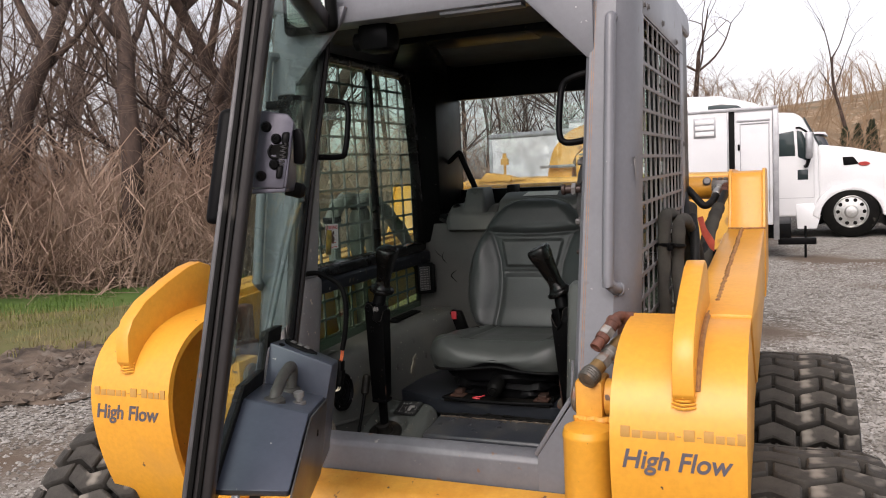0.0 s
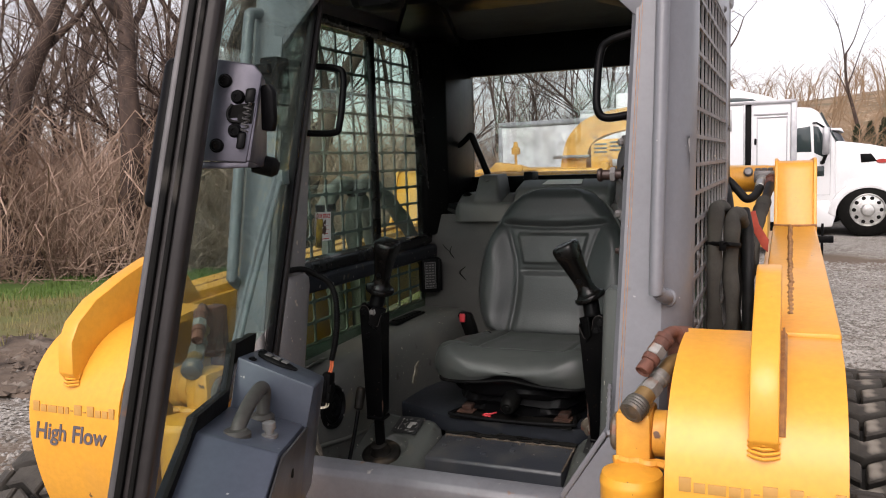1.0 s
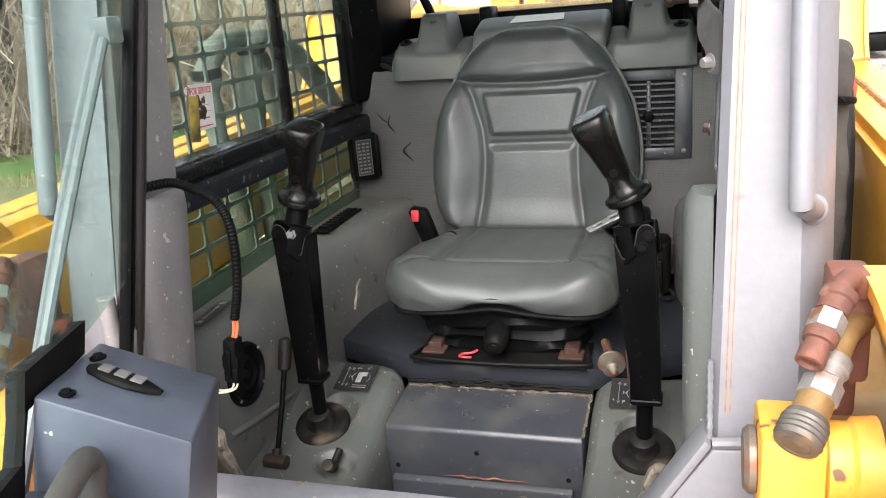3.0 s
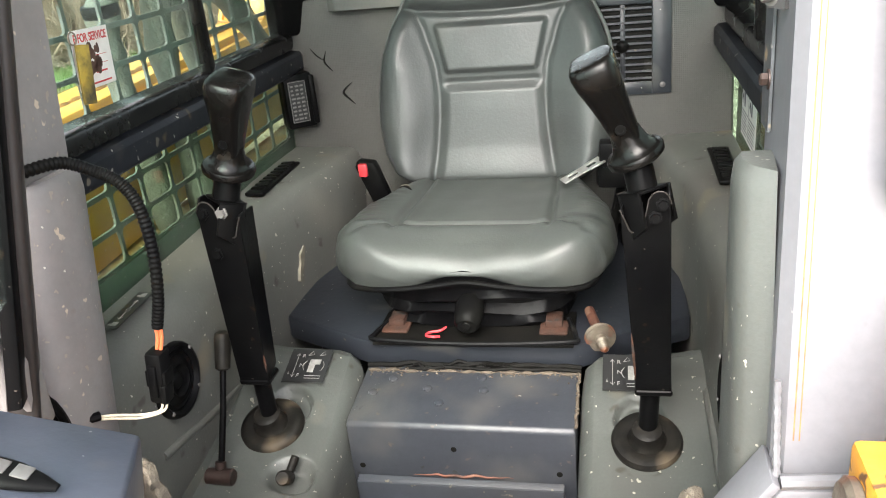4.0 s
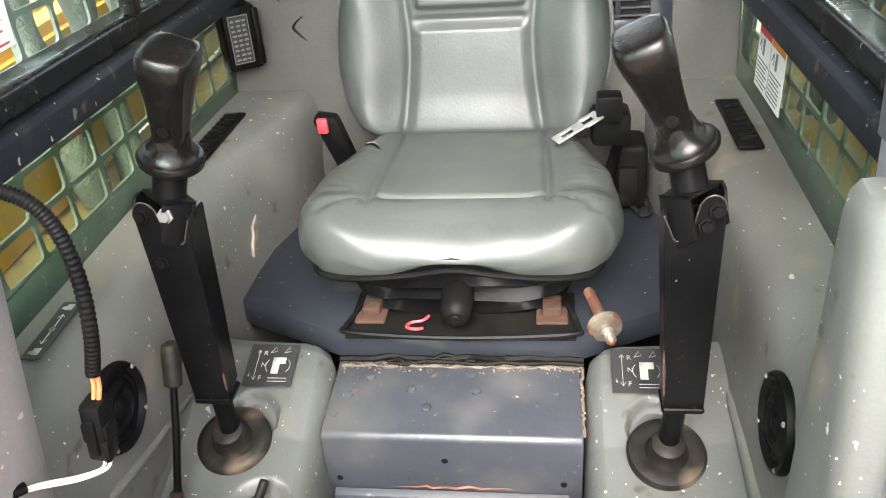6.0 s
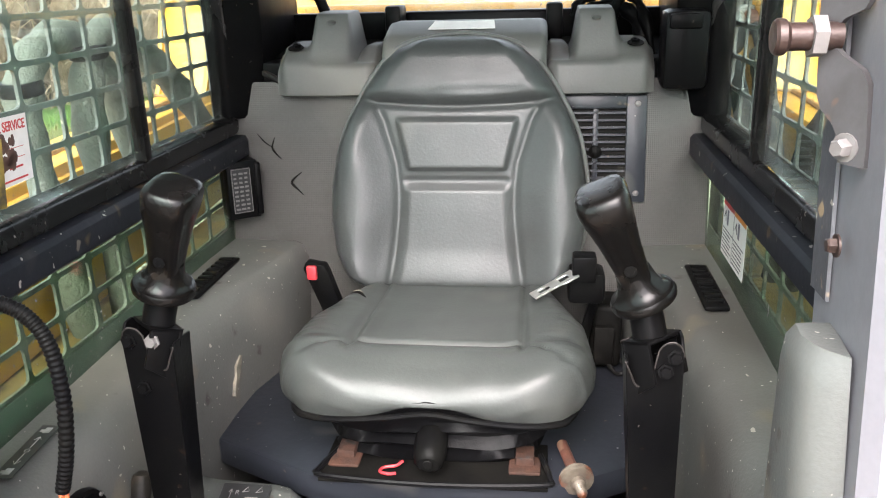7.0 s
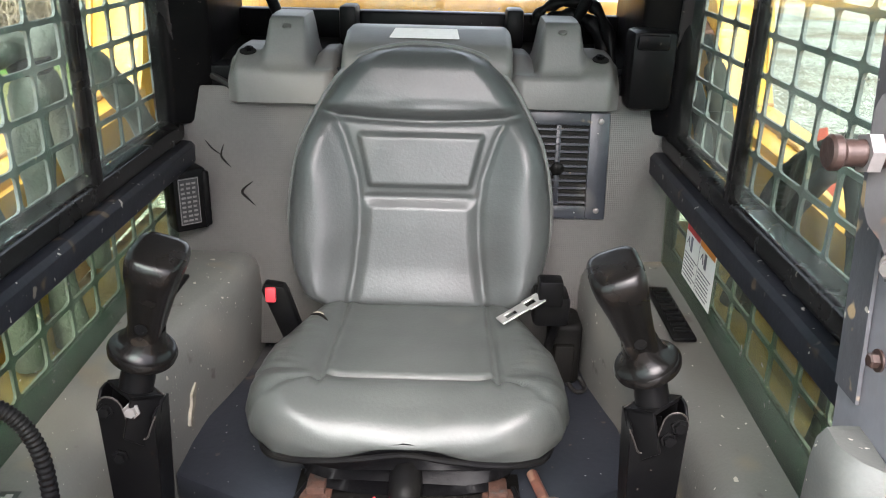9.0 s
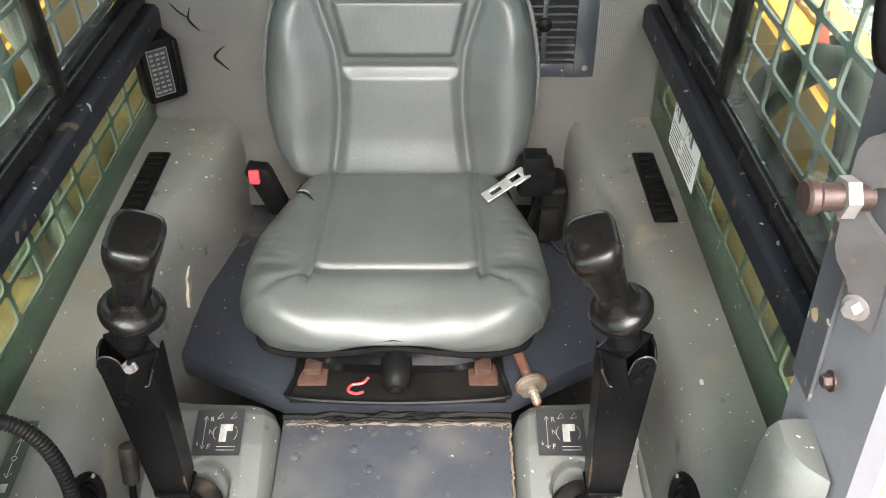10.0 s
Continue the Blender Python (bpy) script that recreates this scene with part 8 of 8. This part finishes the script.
for k in range(560):
    s, w = (rnd.uniform(-3.5, 6.5) if k % 4 else rnd.uniform(-8, 14)), -0.95 - 4.0 * rnd.random() ** 1.2
    x, y = woods_line(s)
    pl.append((x + 0.65 * w, y - 0.76 * w, ground_z(x, y) - 0.05, rnd.uniform(0, 6.28), rnd.uniform(0.8, 1.6), rnd.uniform(0.8, 1.45)))
stuff_mesh("dry_brush", *scatter(stem_v, stem_f, pl), M_BRUSH, "tangled dry brambles along the wood edge", "brush")

# far hillside with its woods
b = B()
loft(b, [[(x, y, ground_z(x, y) - 0.2 + 9.0 * smooth01((y - 44) / 40) * (0.72 + 0.28 * smooth01((x + 5) / 30)) + 0.8 * noise.noise(Vector((x * .06, y * .06, 2)))) for x in range(-12, 121, 6)] for y in range(40, 125, 6)], closed=False)
solo("hillside", b, M_HILL, "brown wooded hillside beyond the yard", "hill", kind="structure", sharp=180)
rnd = random.Random(9)
tw = B()
tr = B()
branch(tr, Vector((0, 0, 0)), Vector((0, 0, 1)), 3.6, 0.07, 2, rnd, tw, 6)
for src in (tr,):
    me_t = bpy.data.meshes.new("t")
    src.to_mesh(me_t)
    tw.from_mesh(me_t)
    bpy.data.meshes.remove(me_t)
    src.free()
bmesh.ops.triangulate(tw, faces=tw.faces)
far_v = np.array([v.co[:] for v in tw.verts])
far_f = np.array([[v.index for v in f.verts] for f in tw.faces])
tw.free()
pl = []
for k in range(620):
    y = 43 + 40 * rnd.random()
    x = rnd.uniform(-0.12, 0.6) * y + 2
    z = ground_z(x, y) - 0.4 + 9.0 * smooth01((y - 44) / 40) * (0.72 + 0.28 * smooth01((x + 5) / 30))
    pl.append((x, y, z, rnd.uniform(0, 6.28), rnd.uniform(0.5, 0.95), rnd.uniform(0.8, 1.1)))
rnd = random.Random(14)
near_pl = []
for k in range(85):
    s, w = rnd.uniform(-14, 4), -(9 + 16 * rnd.random())
    x, y = woods_line(s)
    near_pl.append((x + 0.65 * w, y - 0.76 * w, ground_z(x, y) - 0.2, rnd.uniform(0, 6.28), rnd.uniform(0.8, 1.4), rnd.uniform(0.8, 1.2)))
stuff_mesh("deep_woods", *scatter(far_v, far_f, near_pl), M_TWIG, "tangle of bare grey-brown woods behind the yard", "woods")
stuff_mesh("far_woods", *scatter(far_v, far_f, pl), M_FARTWIG, "tan leafless woods on the hillside", "woods")
lone = bare_tree(43, 5.4, 0.13, 4, (0.02, 0.0), None, None, 0.0, 0.22)
lone.matrix_basis = Matrix.Translation((4.9, 56, 1.5)) @ Matrix.Rotation(1.0, 4, "Z")
lone.scale = (1.1, 1.1, 1.15)
lone2 = copy_thing(trees[6], Matrix.Translation((-3.9, 56, 1.0)) @ Matrix.Rotation(2.2, 4, "Z"))
lone2.scale = (1.5, 1.5, 1.6)


def evergreen(x, y, z, h, seed):
    root = thing("evergreen", (x, y, z), "dark narrow evergreen shrub", "evergreen", "evergreens")
    rnd = random.Random(seed)
    b = B()
    tube(b, [(x, y, z), (x, y, z + h * 0.9)], (0.08, 0.02), 6)
    part("trunk", b, M_BARK, root)
    b = B()
    for k in range(420):
        f = rnd.random() ** 0.8
        rr = h * 0.24 * (1 - f) ** 0.8 * rnd.uniform(0.5, 1.08) + 0.03
        a = rnd.uniform(0, 6.28)
        c = Vector((x + rr * math.cos(a), y + rr * math.sin(a), z + 0.1 + h * f * 0.93))
        t = Vector((math.cos(a) * 0.5, math.sin(a) * 0.5, 1)) * rnd.uniform(0.10, 0.22)
        s = Vector((-math.sin(a), math.cos(a), 0)) * rnd.uniform(0.05, 0.1)
        b.faces.new([b.verts.new(q) for q in (c - s, c + s * 0.6, c + t)])
        b.faces.new([b.verts.new(q) for q in (c - Vector((0, 0, .05)), c + t * 0.8 + s, c + Vector((s.y, -s.x, .06)))])
    part("foliage", b, M_EVERGREEN, root, "", 180)


evergreen(5.0, 52, 1.0, 2.0, 1)
evergreen(5.75, 52, 0.95, 2.3, 2)
evergreen(4.4, 53, 1.0, 1.9, 3)


# ---- vehicles in the yard ----
def disc_wheel(parent, c, r, w, rim_mat, name="wheel"):
    """A road wheel, axle along y, outer side towards -y."""
    b = B()
    lathe(b, [(0, r * 0.62), (0.01, r * 0.9), (0.05, r), (w - 0.05, r), (w - 0.01, r * 0.9), (w, r * 0.6)], c, (0, 1, 0), 40, False)
    wh = part(name, b, M_RUBBER, parent)
    b = B()
    lathe(b, [(0.12, r * 0.40), (0.10, r * 0.60), (0.0, r * 0.62), (-0.006, r * 0.60), (0.03, r * 0.55), (0.02, r * 0.40), (0.01, r * 0.25), (-0.06, r * 0.20), (-0.07, r * 0.10)], c, (0, 1, 0), 32)
    part("rim", b, rim_mat, wh, "polished aluminium rim")
    for k in range(10):
        b = B()
        a = 2 * math.pi * k / 10
        rod(b, (c[0] + r * 0.46 * math.cos(a), c[1] + 0.016, c[2] + r * 0.46 * math.sin(a)), (c[0] + r * 0.46 * math.cos(a), c[1] + 0.05, c[2] + r * 0.46 * math.sin(a)), r * 0.075, 8)
        part("rim_hole", b, M_RUBBER, wh)
    return wh


TY = 15.3
truck = thing("semi_truck", (1.5, TY + 1.2, -0.15), "white semi truck with sleeper cab and chrome wheels", "truck")
b = B()
prism(b, [(-2.6, 0.25), (-2.6, 2.72), (-1.2, 2.70), (-0.30, 2.66), (0.30, 2.48), (0.50, 2.36), (0.55, 2.28), (1.00, 2.24), (1.14, 2.16), (1.42, 1.62), (1.45, 0.62), (1.30, 0.25)], "y", TY, TY + 2.3, 0.06, None, 3)
cabp = part("cab", b, M_TRUCK, truck)
b = B()
prism(b, [(1.40, 0.55), (1.42, 1.62), (2.0, 1.53), (2.6, 1.38), (3.2, 1.16), (3.55, 0.92), (3.66, 0.65), (3.68, 0.30), (2.62, 0.30), (2.52, 0.48), (2.36, 0.66), (2.14, 0.76), (1.92, 0.78), (1.70, 0.72), (1.50, 0.58)], "y", TY + 0.06, TY + 2.2, 0.07, None, 3)
part("hood", b, M_TRUCK, truck)
b = B()
arch = [(1.98 + 0.66 * math.cos(radians(a)), 0.24 + 0.62 * math.sin(radians(a))) for a in range(-4, 185, 12)]
arch2 = [(1.98 + 0.53 * math.cos(radians(a)), 0.24 + 0.50 * math.sin(radians(a))) for a in range(184, -5, -12)]
prism(b, arch + arch2, "y", TY - 0.04, TY + 0.35, 0.02)
prism(b, [(1.05, 0.02), (1.02, 0.50), (1.34, 0.52), (1.46, 0.25), (1.40, 0.02)], "y", TY - 0.02, TY + 0.4, 0.03)
part("fender", b, M_TRUCK, truck)
b = B()
prism(b, [(0.74, 1.42), (0.74, 1.86), (1.0, 1.90), (1.03, 1.42)], "y", TY - 0.006, TY + 0.02, 0.01)
part("side_window", b, M_DARKGLASS, cabp, "dark side window")
b = B()
prism(b, [(1.07, 1.40), (1.05, 1.90), (1.14, 1.88), (1.34, 1.45), (1.26, 1.30)], "y", TY - 0.006, TY + 0.02, 0.01)
part("side_window", b, M_DARKGLASS, cabp, "dark side window")
b = B()
prism(b, [(1.25, 0.96), (1.06, 0.96), (1.06, 1.16), (1.25, 1.16)], "y", TY - 0.004, TY + 0.02, 0.02)
part("lower_window", b, M_DARKGLASS, cabp, "dark side window")
b = B()
prism(b, [(-0.55, 2.36), (-0.55, 2.48), (-0.30, 2.50), (0.0, 2.46), (0.12, 2.38)], "y", TY - 0.006, TY + 0.02, 0.02)
part("sleeper_window", b, M_DARKGLASS, cabp)
b = B()
prism(b, [(1.17, 2.14), (1.44, 1.62), (1.46, 1.62), (1.19, 2.16)], "y", TY + 0.15, TY + 2.1, 0.005)
part("windscreen", b, M_DARKGLASS, cabp)
b = B()
for x in (0.70, 1.345):
    box(b, (x, TY - 0.004, 0.62), (x + 0.008, TY + 0.01, 1.92))
box(b, (0.70, TY - 0.004, 0.615), (1.35, TY + 0.01, 0.623))
part("door_seam", b, M_ALU, cabp)
b = B()
box(b, (1.20, TY - 0.32, 1.36), (1.32, TY - 0.16, 1.86), 0.03)
part("mirror", b, M_ALU, truck, "chrome wing mirror")
b = B()
tube(b, [(1.22, TY - 0.24, 1.86), (1.10, TY - 0.1, 1.95), (1.05, TY, 1.95)], 0.02, 8)
part("mirror_arm", b, M_BLACK, truck)
b = B()
tube(b, [(1.26, TY - 0.24, 1.36), (1.22, TY - 0.1, 1.22), (1.2, TY, 1.22)], 0.035, 8)
part("mirror_arm", b, M_BLACK, truck)
b = B()
prism(b, [(1.86, 1.20), (1.84, 1.36), (2.02, 1.36), (2.12, 1.22)], "y", TY + 0.045, TY + 0.07, 0.01)
part("hood_vent", b, M_BLACK, truck)
b = B()
lathe(b, [(0, 0.10), (0.02, 0.08)], (2.20, TY + 0.05, 1.22), (0, -1, 0), 20)
bmesh.ops.scale(b, vec=(1, 1, 0.4), verts=b.verts, space=Matrix.Translation((0, 0, -1.22)))
part("oval_badge", b, M_FAR_RED, truck, "small red oval badge")
b = B()
box(b, (2.60, TY + 0.03, 0.62), (2.82, TY + 0.2, 0.78), 0.03)
part("headlamp", b, M_DECAL_ORANGE, truck, "amber side lamp")
b = B()
rod(b, (-1.2, TY + 0.30, 0.32), (0.95, TY + 0.30, 0.32), 0.28, 28)
part("fuel_tank", b, M_ALU, truck, "aluminium fuel tank")
b = B()
box(b, (-2.4, TY + 0.5, 0.25), (3.4, TY + 1.9, 0.50), 0.02)
box(b, (2.62, TY + 0.05, -0.02), (3.72, TY + 2.2, 0.28), 0.05)
part("frame", b, M_BLACK, truck)
disc_wheel(truck, (1.98, TY - 0.02, 0.335), 0.485, 0.30, M_ZINC)
disc_wheel(truck, (1.98, TY + 1.9, 0.305), 0.455, 0.30, M_ZINC)
disc_wheel(truck, (-2.0, TY - 0.02, 0.305), 0.455, 0.5, M_ZINC)

dark = thing("dark_truck", (2.3, 19.6, -0.5), "dark blue truck with white sun visor", "truck")
b = B()
prism(b, [(1.0, 0.4), (1.0, 1.88), (1.55, 1.90), (1.72, 1.80), (1.90, 1.42), (3.4, 1.10), (3.5, 0.4)], "y", 19.0, 21.2, 0.06)
part("cab", b, M_DARKTRUCK, dark)
b = B()
prism(b, [(1.35, 1.42), (1.35, 1.76), (1.62, 1.74), (1.78, 1.44)], "y", 18.99, 19.02, 0.01)
part("side_window", b, M_DARKGLASS, dark)
b = B()
prism(b, [(1.15, 1.915), (1.20, 1.965), (1.72, 1.93), (1.78, 1.82), (1.68, 1.875)], "y", 18.95, 21.2, 0.02)
part("sun_visor", b, M_TRUCK, dark)
for x in (1.5, 3.0):
    disc_wheel(dark, (x, 18.98, 0.26), 0.46, 0.3, M_ZINC)

# white service body with louvre and door
van = thing("cargo_trailer", (-0.6, 12.3, -0.1), "white enclosed trailer with louvred vent and side door", "trailer")
VY = 11.4
b = B()
box(b, (-2.4, VY, 0.42), (0.03, VY + 1.9, 2.17), 0.02)
body = part("body", b, M_VAN, van)
b = B()
box(b, (0.125, VY + 0.01, 0.42), (0.66, VY + 1.9, 2.13), 0.02)
rear = part("rear_section", b, M_VAN, van)
b = B()
box(b, (0.03, VY + 0.03, 0.42), (0.125, VY + 1.8, 2.14), 0.005)
part("dark_joint", b, M_BLACK, van)
b = B()
box(b, (0.66, VY - 0.01, 0.20), (0.74, VY + 0.1, 2.15), 0.006)
box(b, (-2.4, VY - 0.012, 2.13), (0.72, VY + 0.02, 2.185), 0.008)
box(b, (0.02, VY - 0.01, 0.42), (0.045, VY + 0.03, 2.15), 0.004)
part("edge_trim", b, M_ALU, van, "aluminium edge trim")
b = B()
for lo, hi in (((0.20, 0.62), (0.215, 1.93)), ((0.60, 0.62), (0.615, 1.93)), ((0.20, 1.93), (0.615, 1.95)), ((0.16, 1.97), (0.62, 2.0))):
    box(b, (lo[0], VY, lo[1]), (hi[0], VY + 0.02, hi[1]), 0.002)
part("door_frame", b, M_ALU, rear)
b = B()
box(b, (0.17, VY - 0.02, 1.55), (0.20, VY + 0.01, 1.64), 0.004)
part("door_hinge", b, M_BLACK, rear)
b = B()
tube(b, [(0.24, VY - 0.02, 1.20), (0.30, VY - 0.03, 1.22), (0.42, VY - 0.03, 1.22)], 0.014, 8)
part("door_catch", b, M_BLACK, rear)
b = B()
box(b, (-0.46, VY - 0.012, 1.76), (-0.14, VY + 0.005, 2.07), 0.004)
lv = part("louvre_frame", b, M_ALU, body)
for k in range(3):
    b = B()
    box(b, (-0.435, VY - 0.03, 1.79 + 0.088 * k), (-0.165, VY - 0.012, 1.855 + 0.088 * k), 0.006)
    part("louvre_slat", b, M_TRUCK, lv)
b = B()
box(b, (-2.4, VY + 0.2, 0.20), (0.9, VY + 1.7, 0.42), 0.01)
box(b, (0.72, VY + 0.2, 0.10), (1.25, VY + 0.35, 0.2), 0.01)
tube(b, [(1.1, VY + 0.25, -0.1), (1.1, VY + 0.25, 0.38)], 0.018, 8)
part("chassis", b, M_BLACK, van)
for x in (-1.9, -1.1):
    disc_wheel(van, (x, VY + 0.02, 0.20), 0.31, 0.22, M_ALU)

# box trailer behind the rear window
bt = thing("box_trailer", (-0.6, 7.2, 0), "plain white box trailer with dirt specks", "trailer")
Mbt = Matrix.Translation((-2.2, 6.9, 0)) @ Matrix.Rotation(radians(-13), 4, "Z")
b = B()
box(b, (0, 0, 0.55), (1.8, 0.8, 1.80), 0.02, Mbt)
part("body", b, M_VAN, bt)
b = B()
box(b, (-0.01, -0.012, 1.775), (1.81, 0.03, 1.83), 0.008, Mbt)
box(b, (-0.012, -0.012, 0.55), (0.03, 0.03, 1.775), 0.006, Mbt)
part("edge_trim", b, M_ALU, bt)
b = B()
box(b, (0.2, 0.2, 0.35), (1.8, 0.7, 0.55), 0.01, Mbt)
part("frame", b, M_BLACK, bt)
for x in (0.9, 1.65):
    p = Mbt @ Vector((x, 0.0, 0.30))
    disc_wheel(bt, tuple(p), 0.34, 0.22, M_ALU)

# yellow wood chipper
ch = thing("wood_chipper", (-0.8, 5.3, 0), "yellow wood chipper with curved discharge chute", "chipper")
b = B()
prism(b, [(-1.95, 0.75), (-1.95, 1.30), (-1.70, 1.37), (-0.2, 1.345), (0.5, 1.33), (0.5, 0.75)], "y", 4.9, 5.7, 0.02)
part("body", b, M_FAR_YELLOW, ch)
b = B()
pts = spline([(-0.97, 5.2, 1.34), (-0.955, 5.2, 1.45), (-0.92, 5.2, 1.56), (-0.82, 5.2, 1.66), (-0.62, 5.2, 1.72), (-0.25, 5.2, 1.762), (-0.06, 5.2, 1.775)], 5)
rings = []
for i, p in enumerate(pts):
    d = (pts[min(i + 1, len(pts) - 1)] - pts[max(i - 1, 0)]).normalized()
    u = Vector((-d.z, 0, d.x))
    w = 0.105 - 0.03 * i / len(pts)
    rings.append([p + u * w + Vector((0, -0.09, 0)), p + u * w + Vector((0, 0.09, 0)), p - u * w + Vector((0, 0.09, 0)), p - u * w + Vector((0, -0.09, 0))])
loft(b, rings)
bevelled(b, 0.01)
chute = part("chute", b, M_FAR_YELLOW, ch, "curved yellow discharge chute", 30)
b = B()
for k, (x, z, w) in enumerate(((-0.56, 1.715, 0.05), (-0.49, 1.722, 0.04), (-0.43, 1.730, 0.05), (-0.36, 1.736, 0.04), (-0.30, 1.742, 0.04))):
    box(b, (x, 5.106, z), (x + w, 5.112, z + 0.045), 0.002)
part("mark_bars", b, M_INK, chute)
b = B()
box(b, (-1.12, 5.05, 1.435), (-0.82, 5.35, 1.46), 0.006)
part("chute_flange", b, M_STEEL, ch)
b = B()
prism(b, [(-0.79, 1.34), (-0.79, 1.53), (-0.72, 1.575), (-0.52, 1.575), (-0.50, 1.34)], "y", 4.95, 5.5, 0.015)
eng = part("engine_cover", b, M_FAR_YELLOW, ch)
b = B()
for k in range(3):
    for x in (-0.76, -0.64):
        box(b, (x, 4.943, 1.47 + 0.03 * k), (x + 0.10, 4.952, 1.482 + 0.03 * k), 0.001, Matrix.Translation((0, 0, 0.1 * (x + .76))))
part("cooling_slots", b, M_LINER, eng)
b = B()
box(b, (-0.62, 4.93, 1.36), (-0.50, 4.96, 1.42), 0.01)
part("engine_side", b, M_ALU, eng)
b = B()
tube(b, [(-1.415, 5.0, 1.36), (-1.415, 5.0, 1.50)], 0.012, 8)
lathe(b, [(0, 0.035), (0.05, 0.035), (0.06, 0.02), (0.10, 0.015)], (-1.415, 5.0, 1.48), (0, 0, 1), 12)
part("beacon", b, M_FAR_YELLOW, ch)
b = B()
prism(b, [(-1.62, 1.34), (-1.55, 1.42), (-1.40, 1.40), (-1.2, 1.35)], "y", 4.88, 5.0, 0.01)
rod(b, (-1.35, 4.87, 1.365), (-1.35, 4.95, 1.365), 0.03, 16)
rod(b, (-0.67, 4.87, 1.365), (-0.67, 4.95, 1.365), 0.035, 16)
part("feed_gear", b, M_FAR_YELLOW, ch)
b = B()
box(b, (-1.8, 5.0, 0.5), (0.4, 5.6, 0.75), 0.02)
part("frame", b, M_BLACK, ch)
for x in (-1.1, -0.4):
    disc_wheel(ch, (x, 4.86, 0.36), 0.36, 0.22, M_ALU)
